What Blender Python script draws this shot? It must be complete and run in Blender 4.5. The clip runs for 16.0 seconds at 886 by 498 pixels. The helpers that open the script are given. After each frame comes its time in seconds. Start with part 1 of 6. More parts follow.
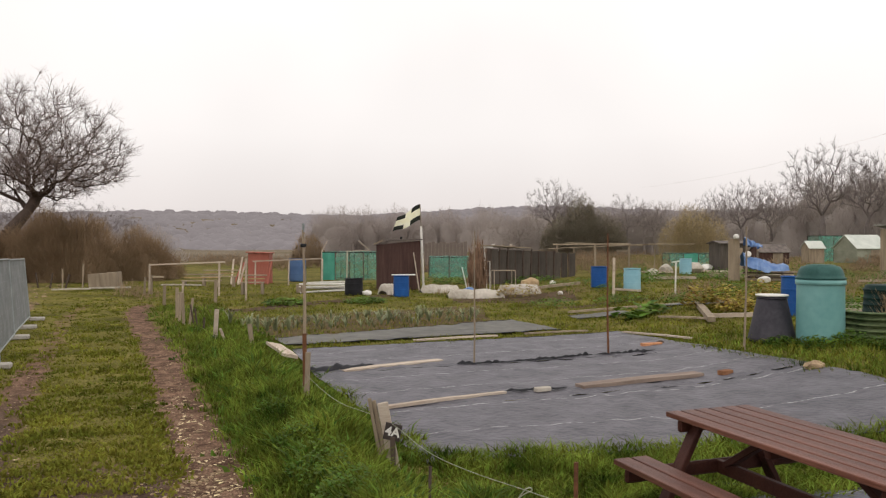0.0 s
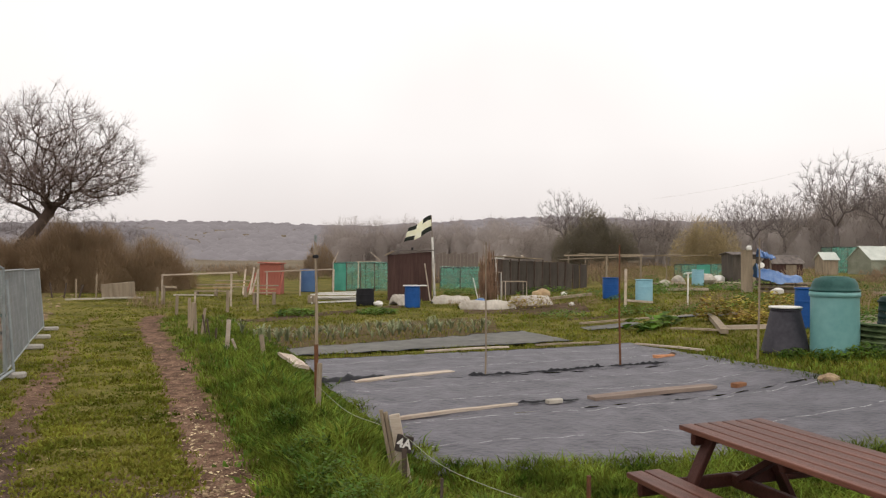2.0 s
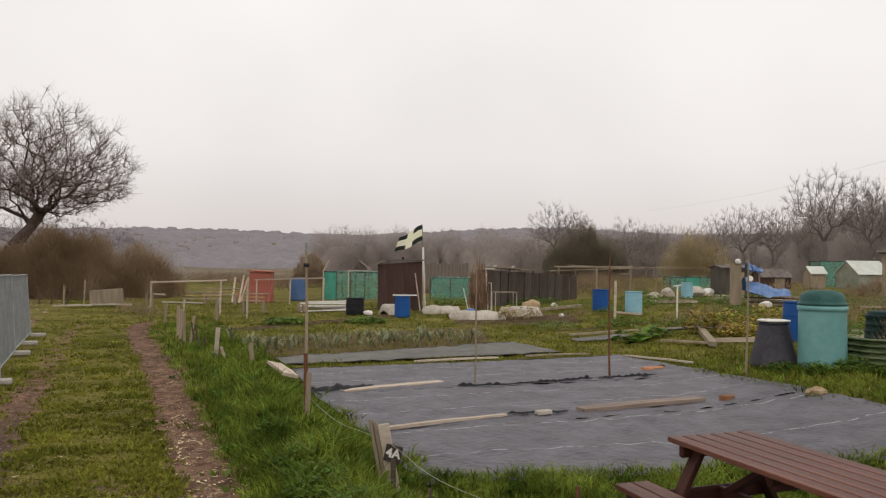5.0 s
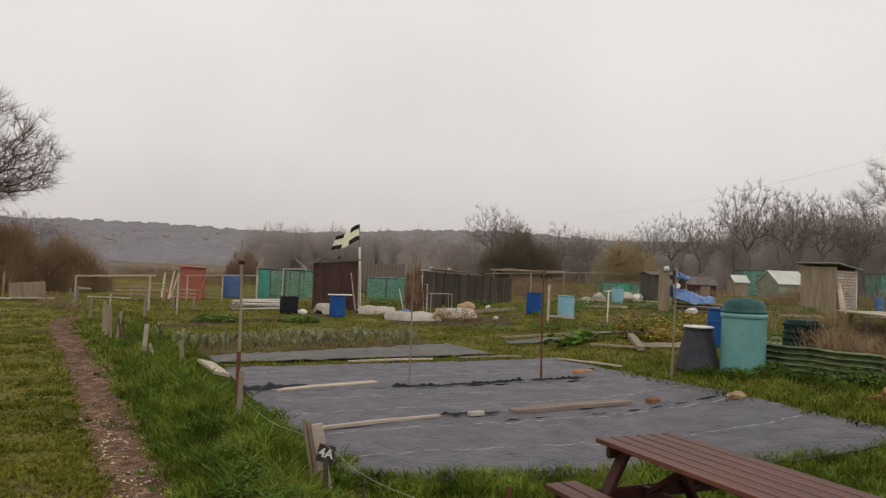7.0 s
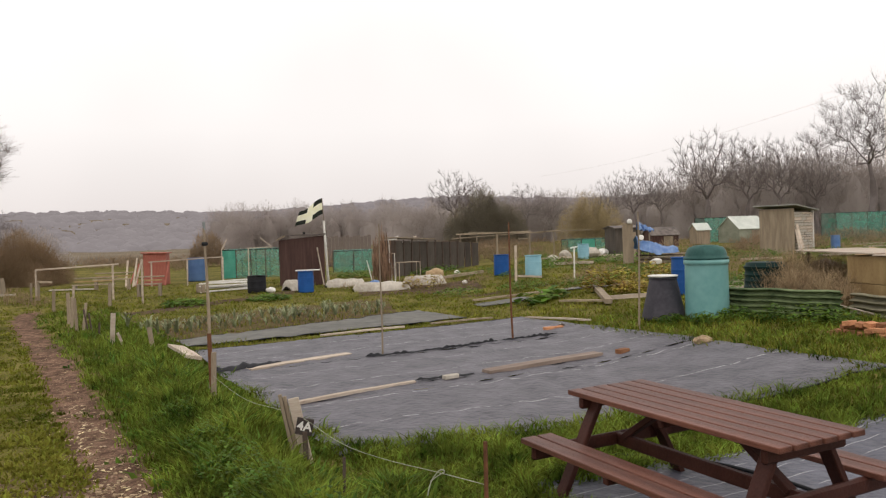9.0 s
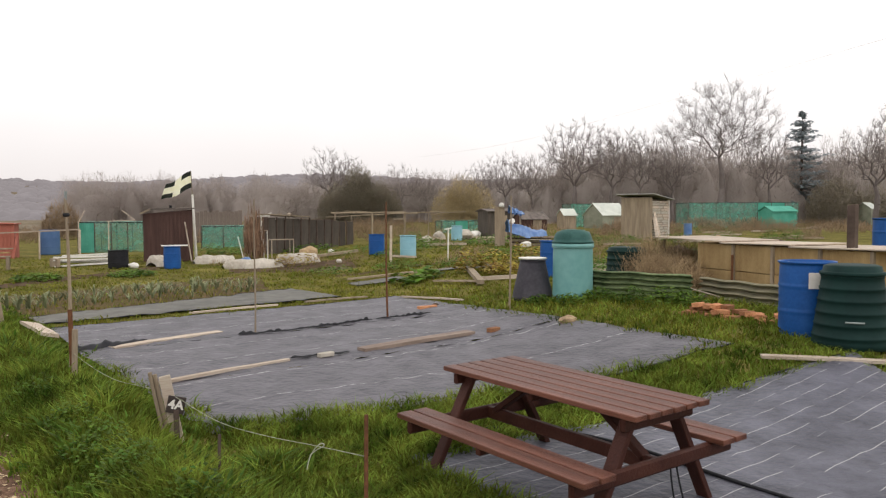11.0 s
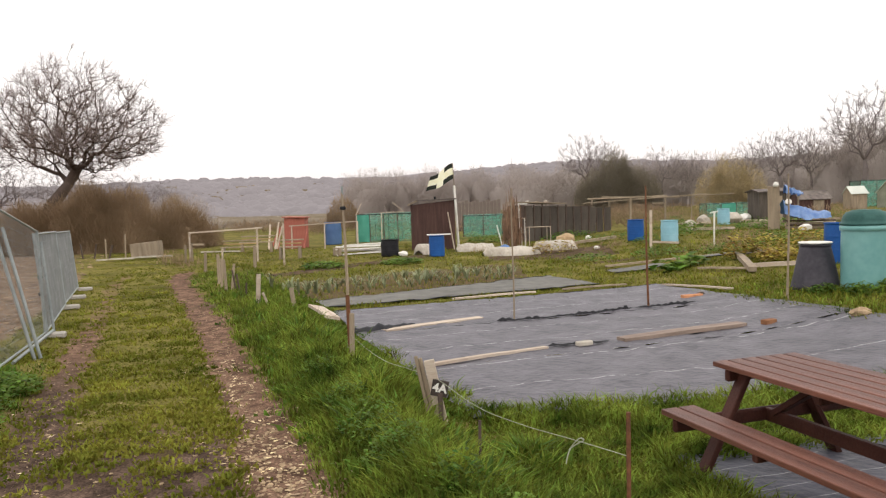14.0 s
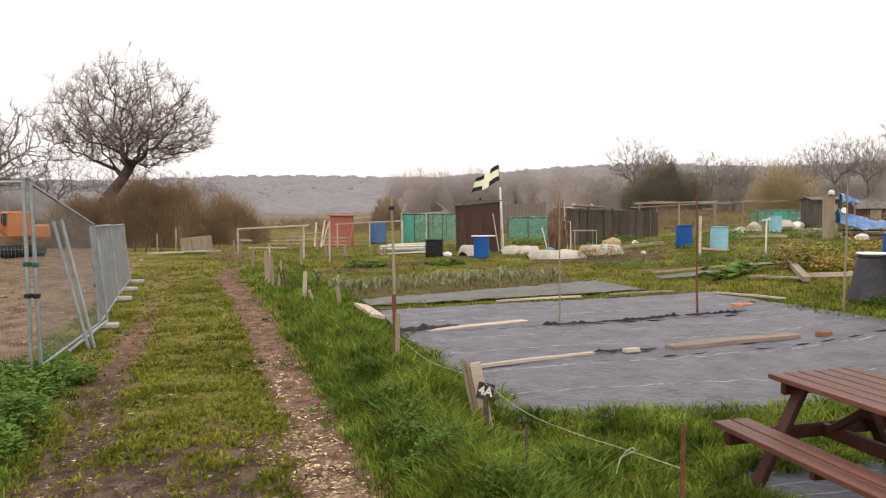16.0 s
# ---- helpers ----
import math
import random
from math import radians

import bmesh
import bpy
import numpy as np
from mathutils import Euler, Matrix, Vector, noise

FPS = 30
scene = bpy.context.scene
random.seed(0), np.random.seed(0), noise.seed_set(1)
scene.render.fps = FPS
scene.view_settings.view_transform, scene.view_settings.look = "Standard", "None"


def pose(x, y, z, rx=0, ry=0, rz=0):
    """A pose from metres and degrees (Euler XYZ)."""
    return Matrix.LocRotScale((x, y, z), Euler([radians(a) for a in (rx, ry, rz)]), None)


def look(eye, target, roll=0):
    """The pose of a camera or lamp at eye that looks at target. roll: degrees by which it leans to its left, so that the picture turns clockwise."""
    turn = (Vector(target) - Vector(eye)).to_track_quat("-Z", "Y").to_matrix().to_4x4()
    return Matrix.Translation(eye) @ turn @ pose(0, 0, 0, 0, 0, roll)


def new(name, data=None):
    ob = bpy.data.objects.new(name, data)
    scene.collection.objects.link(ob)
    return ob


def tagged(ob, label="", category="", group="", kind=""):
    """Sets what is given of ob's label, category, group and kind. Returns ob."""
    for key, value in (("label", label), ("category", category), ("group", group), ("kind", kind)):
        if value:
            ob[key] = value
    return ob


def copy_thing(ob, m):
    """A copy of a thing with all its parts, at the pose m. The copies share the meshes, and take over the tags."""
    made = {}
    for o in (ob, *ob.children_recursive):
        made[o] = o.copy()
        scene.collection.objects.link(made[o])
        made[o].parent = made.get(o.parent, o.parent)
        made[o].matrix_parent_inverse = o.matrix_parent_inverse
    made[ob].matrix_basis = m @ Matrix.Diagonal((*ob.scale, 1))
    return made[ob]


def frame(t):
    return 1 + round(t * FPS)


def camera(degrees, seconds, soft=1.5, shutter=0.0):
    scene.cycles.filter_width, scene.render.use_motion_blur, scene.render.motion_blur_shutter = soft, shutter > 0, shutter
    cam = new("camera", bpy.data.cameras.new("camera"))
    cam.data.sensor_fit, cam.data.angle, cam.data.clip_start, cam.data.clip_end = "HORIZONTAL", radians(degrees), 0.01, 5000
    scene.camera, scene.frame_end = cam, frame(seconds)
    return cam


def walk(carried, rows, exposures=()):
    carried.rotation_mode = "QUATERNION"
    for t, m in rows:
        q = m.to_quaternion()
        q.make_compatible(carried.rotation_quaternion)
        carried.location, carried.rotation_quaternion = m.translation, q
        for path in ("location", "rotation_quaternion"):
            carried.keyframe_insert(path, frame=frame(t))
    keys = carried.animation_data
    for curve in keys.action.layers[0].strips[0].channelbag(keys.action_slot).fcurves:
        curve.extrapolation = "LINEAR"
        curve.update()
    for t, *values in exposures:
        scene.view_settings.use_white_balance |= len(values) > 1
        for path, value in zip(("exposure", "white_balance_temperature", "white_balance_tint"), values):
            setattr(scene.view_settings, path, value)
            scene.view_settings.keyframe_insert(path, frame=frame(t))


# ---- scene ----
cam = camera(60.6, 16.0, 1.25)
PATH = [
    (0, (0.011, 0.094, 1.906), (0.011, 2.094, 1.895), 0.0),
    (0.5, (0.013, 0.1, 1.908), (-0.001, 2.1, 1.894), -0.2),
    (1, (0.006, 0.094, 1.912), (-0.045, 2.094, 1.911), 0.2),
    (1.5, (-0.002, 0.098, 1.914), (-0.071, 2.097, 1.931), 0.2),
    (2, (0.004, 0.084, 1.914), (-0.025, 2.084, 1.931), 0.1),
    (2.5, (0.011, 0.081, 1.913), (-0.007, 2.081, 1.918), 0.3),
    (3, (0.008, 0.086, 1.909), (-0.019, 2.086, 1.912), 0.4),
    (3.5, (0.005, 0.079, 1.911), (-0.021, 2.079, 1.908), 0.4),
    (6, (-0.024, 0.055, 1.918), (0.049, 2.052, 1.994), 1.8),
    (6.5, (-0.047, 0.035, 1.925), (0.153, 2.023, 2.003), 1.0),
    (7, (-0.019, 0.021, 1.919), (0.144, 2.014, 1.969), 2.1),
    (7.5, (0.009, 0.052, 1.91), (0.021, 2.052, 1.943), 2.9),
    (8, (0.017, 0.067, 1.888), (-0.049, 2.066, 1.903), 1.2),
    (8.5, (-0.003, 0.046, 1.903), (0.091, 2.043, 1.862), 0.3),
    (9, (-0.006, -0.01, 1.907), (0.246, 1.974, 1.871), -1.9),
    (9.5, (-0.036, -0.029, 1.904), (0.207, 1.956, 1.871), -1.3),
    (10, (-0.085, -0.066, 1.901), (0.277, 1.901, 1.849), -1.1),
    (10.2, (-0.095, -0.083, 1.906), (0.331, 1.87, 1.842), -0.8),
    (12.3, (-0.031, -0.072, 1.897), (0.592, 1.825, 1.781), -0.1),
    (12.5, (-0.035, -0.067, 1.901), (0.482, 1.862, 1.791), -0.4),
    (13, (-0.044, -0.024, 1.9), (0.18, 1.961, 1.801), -1.5),
    (13.5, (-0.054, 0.032, 1.904), (-0.03, 2.03, 1.81), -1.9),
    (14, (-0.054, 0.062, 1.901), (-0.143, 2.057, 1.784), -2.0),
    (14.5, (-0.071, 0.084, 1.901), (-0.299, 2.066, 1.763), -1.7),
    (15, (-0.085, 0.092, 1.906), (-0.313, 2.075, 1.794), -1.1),
    (15.5, (-0.101, 0.073, 1.91), (-0.284, 2.061, 1.791), -0.8),
    (16, (-0.105, 0.082, 1.908), (-0.307, 2.069, 1.796), -0.8),
]
EXPOSURES = [(0.0, -0.1, 6650, 10.8), (3.6, -0.05, 6650, 10.8), (6.0, -0.5, 6650, 10.8), (7.2, -0.52, 6650, 10.8), (7.6, -0.38, 6650, 10.8), (8.0, -0.22, 6650, 10.8), (8.5, -0.18, 6650, 10.8), (9.0, -0.06, 6650, 10.8), (10.2, 0.0, 6590, 10.4), (12.4, 0.3, 6500, 10.0), (13.4, 0.32, 6572, 10.3), (14.0, 0.34, 6650, 10.8), (16.0, 0.36, 6650, 10.8)]
walk(cam, [(t, look(eye, aim, roll)) for t, eye, aim, roll in PATH], EXPOSURES)

# ---- world and light: a bright, even overcast sky ----
world = bpy.data.worlds.new("overcast_sky")
scene.world = world
world.use_nodes = True
wn, wl = world.node_tree.nodes, world.node_tree.links
wn.clear()
sky = wn.new("ShaderNodeTexSky")
sky.sky_type, sky.sun_disc = "NISHITA", False
sky.sun_elevation, sky.sun_rotation = radians(38), radians(200)
sky.dust_density, sky.air_density = 6.0, 1.0
pale = wn.new("ShaderNodeHueSaturation")
pale.inputs["Saturation"].default_value, pale.inputs["Value"].default_value = 0.25, 0.1
cloud = wn.new("ShaderNodeTexCoord")
split = wn.new("ShaderNodeSeparateXYZ")
ramp = wn.new("ShaderNodeValToRGB")
ramp.color_ramp.elements[0].position, ramp.color_ramp.elements[0].color = 0.0, (0.75, 0.7, 0.69, 1)
ramp.color_ramp.elements[1].position, ramp.color_ramp.elements[1].color = 0.38, (1.02, 1.0, 0.99, 1)
mid = ramp.color_ramp.elements.new(0.14)
mid.color = (0.93, 0.9, 0.89, 1)
drift = wn.new("ShaderNodeTexNoise")
drift.inputs["Scale"].default_value, drift.inputs["Detail"].default_value = 2.2, 3
drift_amount = wn.new("ShaderNodeMapRange")
drift_amount.inputs["From Min"].default_value, drift_amount.inputs["From Max"].default_value = 0.3, 0.7
drift_amount.inputs["To Min"].default_value, drift_amount.inputs["To Max"].default_value = 0.93, 1.06
tint = wn.new("ShaderNodeMix")
tint.data_type, tint.blend_type = "RGBA", "MULTIPLY"
tint.inputs["Factor"].default_value = 1
veil = wn.new("ShaderNodeMix")
veil.data_type = "RGBA"
veil.inputs["Factor"].default_value = 0.9
back = wn.new("ShaderNodeBackground")
back.inputs["Strength"].default_value = 1.22
wout = wn.new("ShaderNodeOutputWorld")
wl.new(sky.outputs[0], pale.inputs["Color"])
wl.new(cloud.outputs["Generated"], split.inputs[0])
wl.new(split.outputs["Z"], ramp.inputs[0])
wl.new(cloud.outputs["Generated"], drift.inputs["Vector"])
wl.new(drift.outputs[0], drift_amount.inputs["Value"])
wl.new(ramp.outputs[0], tint.inputs["A"])
wl.new(drift_amount.outputs[0], tint.inputs["B"])
wl.new(pale.outputs[0], veil.inputs["A"])
wl.new(tint.outputs["Result"], veil.inputs["B"])
wl.new(veil.outputs["Result"], back.inputs["Color"])
wl.new(back.outputs[0], wout.inputs[0])
sun = new("sun", bpy.data.lights.new("sun", "SUN"))
sun.data.energy, sun.data.angle, sun.data.color = 0.6, radians(25), (1.0, 0.96, 0.9)
sun.matrix_basis = look((0, 0, 30), (-6, 14, 0))


# ---- materials ----
def mat(name, c1, c2, scale=4.0, rough=0.85, bump=0.3, fine=45.0, metal=0.0, spec=0.25, vary=0.0, stretch=(1, 1, 1), island=0.0, shift=None, emit=0.0, through_light=0.0):
    """Two colours mixed by a broad and a fine noise, with a fine relief; vary: brightness by object, island: by loose piece."""
    m = bpy.data.materials.new(name)
    m.use_nodes = True
    n, l = m.node_tree.nodes, m.node_tree.links
    b = n["Principled BSDF"]
    tc = n.new("ShaderNodeTexCoord")
    mp = n.new("ShaderNodeMapping")
    mp.inputs["Scale"].default_value = stretch
    l.new(tc.outputs["Object"], mp.inputs[0])
    big, small = n.new("ShaderNodeTexNoise"), n.new("ShaderNodeTexNoise")
    for t, sc, d in ((big, scale, 4), (small, fine, 3)):
        t.inputs["Scale"].default_value, t.inputs["Detail"].default_value = sc, d
        l.new(mp.outputs[0], t.inputs["Vector"])
    add = n.new("ShaderNodeMath")
    add.operation = "MULTIPLY_ADD"
    add.inputs[1].default_value = 0.45
    l.new(small.outputs[0], add.inputs[0])
    l.new(big.outputs[0], add.inputs[2])
    rng = n.new("ShaderNodeMapRange")
    rng.inputs["From Min"].default_value, rng.inputs["From Max"].default_value = 0.5, 0.95
    l.new(add.outputs[0], rng.inputs["Value"])
    mx = n.new("ShaderNodeMix")
    mx.data_type = "RGBA"
    mx.inputs["A"].default_value, mx.inputs["B"].default_value = (*c1, 1), (*c2, 1)
    l.new(rng.outputs[0], mx.inputs["Factor"])
    col = mx.outputs["Result"]
    for amount, node, out in ((vary, "ShaderNodeObjectInfo", "Random"), (island, "ShaderNodeNewGeometry", "Random Per Island")):
        if amount:
            info = n.new(node)
            mr = n.new("ShaderNodeMapRange")
            mr.inputs["To Min"].default_value, mr.inputs["To Max"].default_value = 1 - amount, 1 + amount
            l.new(info.outputs[out], mr.inputs["Value"])
            hs = n.new("ShaderNodeHueSaturation")
            l.new(mr.outputs[0], hs.inputs["Value"])
            l.new(col, hs.inputs["Color"])
            if shift:
                hr = n.new("ShaderNodeMapRange")
                hr.inputs["To Min"].default_value, hr.inputs["To Max"].default_value = 0.5 - shift, 0.5 + shift
                l.new(info.outputs[out], hr.inputs["Value"])
                l.new(hr.outputs[0], hs.inputs["Hue"])
            col = hs.outputs[0]
    l.new(col, b.inputs["Base Color"])
    b.inputs["Roughness"].default_value, b.inputs["Metallic"].default_value = rough, metal
    b.inputs["Specular IOR Level"].default_value = spec
    if bump:
        bp = n.new("ShaderNodeBump")
        bp.inputs["Strength"].default_value, bp.inputs["Distance"].default_value = bump, 0.01
        l.new(small.outputs[0], bp.inputs["Height"])
        l.new(bp.outputs[0], b.inputs["Normal"])
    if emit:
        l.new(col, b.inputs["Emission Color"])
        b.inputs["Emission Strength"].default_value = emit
    if through_light:
        b.inputs["Transmission Weight"].default_value = 0
        tr, ms = n.new("ShaderNodeBsdfTranslucent"), n.new("ShaderNodeMixShader")
        ms.inputs[0].default_value = through_light
        l.new(col, tr.inputs["Color"])
        l.new(b.outputs[0], ms.inputs[1])
        l.new(tr.outputs[0], ms.inputs[2])
        l.new(ms.outputs[0], n["Material Output"].inputs["Surface"])
    return m


def net_mat(name, colour, size, cover):
    """Woven netting: threads of a fine square mesh with open holes between them."""
    m = bpy.data.materials.new(name)
    m.use_nodes = True
    n, l = m.node_tree.nodes, m.node_tree.links
    b = n["Principled BSDF"]
    b.inputs["Base Color"].default_value, b.inputs["Roughness"].default_value = (*colour, 1), 0.7
    tc, no = n.new("ShaderNodeTexCoord"), n.new("ShaderNodeTexNoise")
    no.inputs["Scale"].default_value, no.inputs["Detail"].default_value = size, 2
    l.new(tc.outputs["Object"], no.inputs["Vector"])
    mr = n.new("ShaderNodeMapRange")
    mr.inputs["From Min"].default_value, mr.inputs["From Max"].default_value = 0.3, 0.7
    mr.inputs["To Min"].default_value, mr.inputs["To Max"].default_value = cover - 0.15, min(1, cover + 0.15)
    l.new(no.outputs[0], mr.inputs["Value"])
    l.new(mr.outputs[0], b.inputs["Alpha"])
    return m


BARK = mat("bark", (0.06, 0.042, 0.034), (0.12, 0.088, 0.072), 2, 0.95, 0.4, 18)
TWIG = mat("twigs", (0.23, 0.175, 0.16), (0.33, 0.265, 0.245), 1.0, 0.95, 0, 6, through_light=0.3)
# pale low-contrast colour and translucency stand in for distance haze
HAZEWOOD = mat("hazed_far_twigs", (0.34, 0.292, 0.265), (0.445, 0.392, 0.362), 0.12, 0.95, 0, 0.5, through_light=0.45)
# distance haze mixed into the bark and twig colour
HAZETWIG = mat("hazed_oak_wood", (0.21, 0.176, 0.168), (0.3, 0.26, 0.25), 0.3, 0.95, 0, 3, through_light=0.35)
HEDGE = mat("hedge_twigs", (0.235, 0.16, 0.096), (0.355, 0.255, 0.16), 0.5, 0.95, 0, 3, island=0.1, through_light=0.35)
YELLOWTWIG = mat("willow_twigs", (0.33, 0.25, 0.12), (0.45, 0.35, 0.19), 0.5, 0.9, 0, 4, island=0.25)
# evergreen tone lifted in the base colour to suggest haze
EVERGREEN = mat("haze_lightened_foliage", (0.225, 0.19, 0.135), (0.33, 0.285, 0.205), 0.6, 0.9, 0, 5, island=0.08, through_light=0.35)
# needles paled towards blue-grey, haze painted into their colour
CONIFER = mat("hazed_conifer_needles", (0.2, 0.23, 0.245), (0.27, 0.305, 0.315), 0.8, 0.9, 0, 6, island=0.1, through_light=0.3)
GRASS = mat("grass_blades", (0.022, 0.046, 0.004), (0.25, 0.3, 0.046), 2.2, 0.8, 0, 7, island=0.62, shift=0.03, spec=0.08, through_light=0.35)
SHORT = mat("short_grass", (0.06, 0.075, 0.007), (0.27, 0.258, 0.042), 1.1, 0.85, 0, 6, island=0.35, shift=0.025, spec=0.08, through_light=0.3)
WEED = mat("weed_leaves", (0.024, 0.06, 0.005), (0.15, 0.24, 0.03), 1.6, 0.7, 0, 8, island=0.35, shift=0.02, through_light=0.3)
STRAW = mat("dry_straw", (0.2, 0.13, 0.07), (0.38, 0.28, 0.16), 2, 0.9, 0, 12, island=0.3)
LEEK = mat("leek_leaves", (0.12, 0.15, 0.07), (0.36, 0.38, 0.22), 3, 0.5, 0, 15, vary=0.25, through_light=0.2)
OCHRE = mat("ochre_leaves", (0.27, 0.16, 0.025), (0.36, 0.3, 0.06), 2, 0.6, 0, 9, island=0.4, shift=0.03, through_light=0.25)
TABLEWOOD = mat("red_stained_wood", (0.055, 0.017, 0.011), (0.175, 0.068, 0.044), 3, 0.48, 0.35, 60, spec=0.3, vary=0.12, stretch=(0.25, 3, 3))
# darker red base colour for all frame parts below the slats
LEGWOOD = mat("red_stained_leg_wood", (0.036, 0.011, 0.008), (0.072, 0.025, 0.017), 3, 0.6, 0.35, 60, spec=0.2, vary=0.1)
NEWWOOD = mat("pale_sawn_wood", (0.36, 0.28, 0.215), (0.6, 0.51, 0.42), 3, 0.8, 0.3, 50, vary=0.15, stretch=(0.3, 2, 2))
OLDWOOD = mat("weathered_wood", (0.2, 0.155, 0.11), (0.36, 0.29, 0.21), 3, 0.9, 0.4, 50, vary=0.2, stretch=(2, 2, 0.3))
PLYWOOD = mat("ply_panel", (0.25, 0.16, 0.07), (0.42, 0.295, 0.14), 2.5, 0.8, 0.25, 35, vary=0.12, stretch=(2, 2, 0.5))
BROWNSHED = mat("brown_creosoted_boards", (0.05, 0.026, 0.022), (0.095, 0.052, 0.044), 1.5, 0.8, 0.5, 12, stretch=(6, 6, 0.4))
DARKPANEL = mat("dark_weathered_panel", (0.045, 0.038, 0.032), (0.1, 0.084, 0.07), 1.5, 0.85, 0.4, 14, vary=0.25, stretch=(5, 5, 0.5))
REDSHED = mat("red_painted_boards", (0.3, 0.085, 0.06), (0.42, 0.15, 0.11), 1.5, 0.7, 0.4, 12, stretch=(5, 5, 0.5))
FELT = mat("roof_felt", (0.09, 0.075, 0.07), (0.2, 0.17, 0.15), 3, 0.9, 0.5, 40)
CANE = mat("brown_canes", (0.14, 0.08, 0.05), (0.26, 0.16, 0.1), 2, 0.9, 0, 9, island=0.3)
BLUE = mat("blue_plastic", (0.005, 0.06, 0.23), (0.014, 0.1, 0.35), 2, 0.5, 0.1, 25, spec=0.28, vary=0.1)
PALEBLUE = mat("pale_blue_plastic", (0.2, 0.42, 0.52), (0.32, 0.55, 0.64), 2, 0.5, 0.1, 25, spec=0.4)
DULLBLUE = mat("faded_blue_plastic", (0.06, 0.12, 0.26), (0.1, 0.18, 0.34), 2, 0.6, 0.1, 25)
TEAL = mat("teal_plastic", (0.12, 0.3, 0.29), (0.19, 0.39, 0.38), 1.1, 0.5, 0.1, 9, spec=0.45)
TEALDARK = mat("dark_teal_plastic", (0.014, 0.062, 0.055), (0.034, 0.11, 0.098), 2, 0.55, 0.15, 18, spec=0.25)
GREENBIN = mat("dark_green_plastic", (0.004, 0.018, 0.017), (0.008, 0.032, 0.028), 2, 0.62, 0.15, 18, spec=0.15)
BLACKBIN = mat("charcoal_plastic", (0.035, 0.033, 0.042), (0.075, 0.068, 0.08), 2, 0.6, 0.2, 18)
BLACK = mat("black_plastic", (0.008, 0.008, 0.01), (0.022, 0.022, 0.026), 3, 0.7, 0.2, 25)
WHITE = mat("white_paint", (0.6, 0.57, 0.52), (0.78, 0.76, 0.72), 2, 0.7, 0.15, 20, vary=0.08)
FLEECE = mat("white_fleece", (0.3, 0.265, 0.215), (0.56, 0.51, 0.44), 1.5, 0.9, 0.3, 12)
WIREMESH = mat("dull_wire", (0.2, 0.21, 0.21), (0.3, 0.31, 0.31), 3, 0.6, 0, 30, metal=0.3)
GALV = mat("galvanised_steel", (0.22, 0.25, 0.25), (0.37, 0.4, 0.4), 3, 0.45, 0.1, 30, metal=0.6, spec=0.5)
GREENIRON = mat("mossy_corrugated_iron", (0.03, 0.055, 0.02), (0.2, 0.245, 0.12), 2.4, 0.75, 0.3, 14)
OLDIRON = mat("dull_olive_corrugated_iron", (0.13, 0.12, 0.075), (0.26, 0.235, 0.16), 2.2, 0.75, 0.3, 14)
GREYIRON = mat("grey_corrugated_iron", (0.2, 0.21, 0.19), (0.34, 0.34, 0.31), 1.6, 0.65, 0.3, 14)
BRICK = mat("red_brick", (0.26, 0.1, 0.045), (0.5, 0.25, 0.13), 5, 0.9, 0.5, 60, vary=0.45)
STONE = mat("pale_stone", (0.17, 0.115, 0.07), (0.42, 0.31, 0.19), 6, 0.9, 0.5, 50, vary=0.2, island=0.3)
TARP = mat("blue_tarpaulin", (0.05, 0.13, 0.33), (0.14, 0.24, 0.44), 2.5, 0.4, 0.3, 12, spec=0.5)
SOIL = mat("dark_soil", (0.055, 0.036, 0.024), (0.12, 0.08, 0.055), 2, 0.95, 0.8, 22)
ROPE = mat("string", (0.25, 0.26, 0.18), (0.42, 0.43, 0.33), 20, 0.9, 0)
RUST = mat("rusty_steel", (0.08, 0.036, 0.02), (0.2, 0.085, 0.04), 8, 0.9, 0.4, 60)
CONCRETE = mat("concrete", (0.3, 0.27, 0.24), (0.44, 0.41, 0.37), 4, 0.9, 0.4, 40)
ORANGE = mat("orange_machine_paint", (0.36, 0.12, 0.04), (0.46, 0.18, 0.07), 2, 0.5, 0.1)
FLAGDARK = mat("black_flag_cloth", (0.012, 0.016, 0.012), (0.03, 0.035, 0.028), 4, 0.9, 0.1)
FLAGLIGHT = mat("cream_flag_cloth", (0.78, 0.76, 0.5), (0.88, 0.87, 0.72), 4, 0.9, 0.1)
SIGNBLACK = mat("black_sign_plate", (0.03, 0.022, 0.02), (0.06, 0.045, 0.04), 10, 0.5, 0.1)
GLASSHUT = mat("weathered_greenhouse_film", (0.42, 0.45, 0.4), (0.6, 0.62, 0.56), 1.2, 0.5, 0.1, 10)
GLASSWALL = mat("algae_stained_greenhouse_glass", (0.17, 0.18, 0.13), (0.3, 0.31, 0.24), 1.2, 0.5, 0.1, 8)
# brown boards greyed and lightened in colour for distance haze
HAZEBOARD = mat("hazed_far_boards", (0.14, 0.11, 0.095), (0.22, 0.18, 0.155), 1.0, 0.9, 0.2, 9)
LITTER = mat("dead_leaves", (0.24, 0.155, 0.09), (0.74, 0.6, 0.38), 3, 0.85, 0, 20, island=0.35, shift=0.02)
REDPLANK = mat("reddish_weathered_plank", (0.17, 0.125, 0.1), (0.31, 0.24, 0.195), 3, 0.85, 0.35, 45, stretch=(0.4, 3, 3))
GREENNET = net_mat("green_netting", (0.11, 0.33, 0.25), 2.5, 0.5)
GREENCLOTH = mat("green_windbreak_cloth", (0.05, 0.26, 0.19), (0.1, 0.36, 0.27), 1.5, 0.8, 0.2, 14)
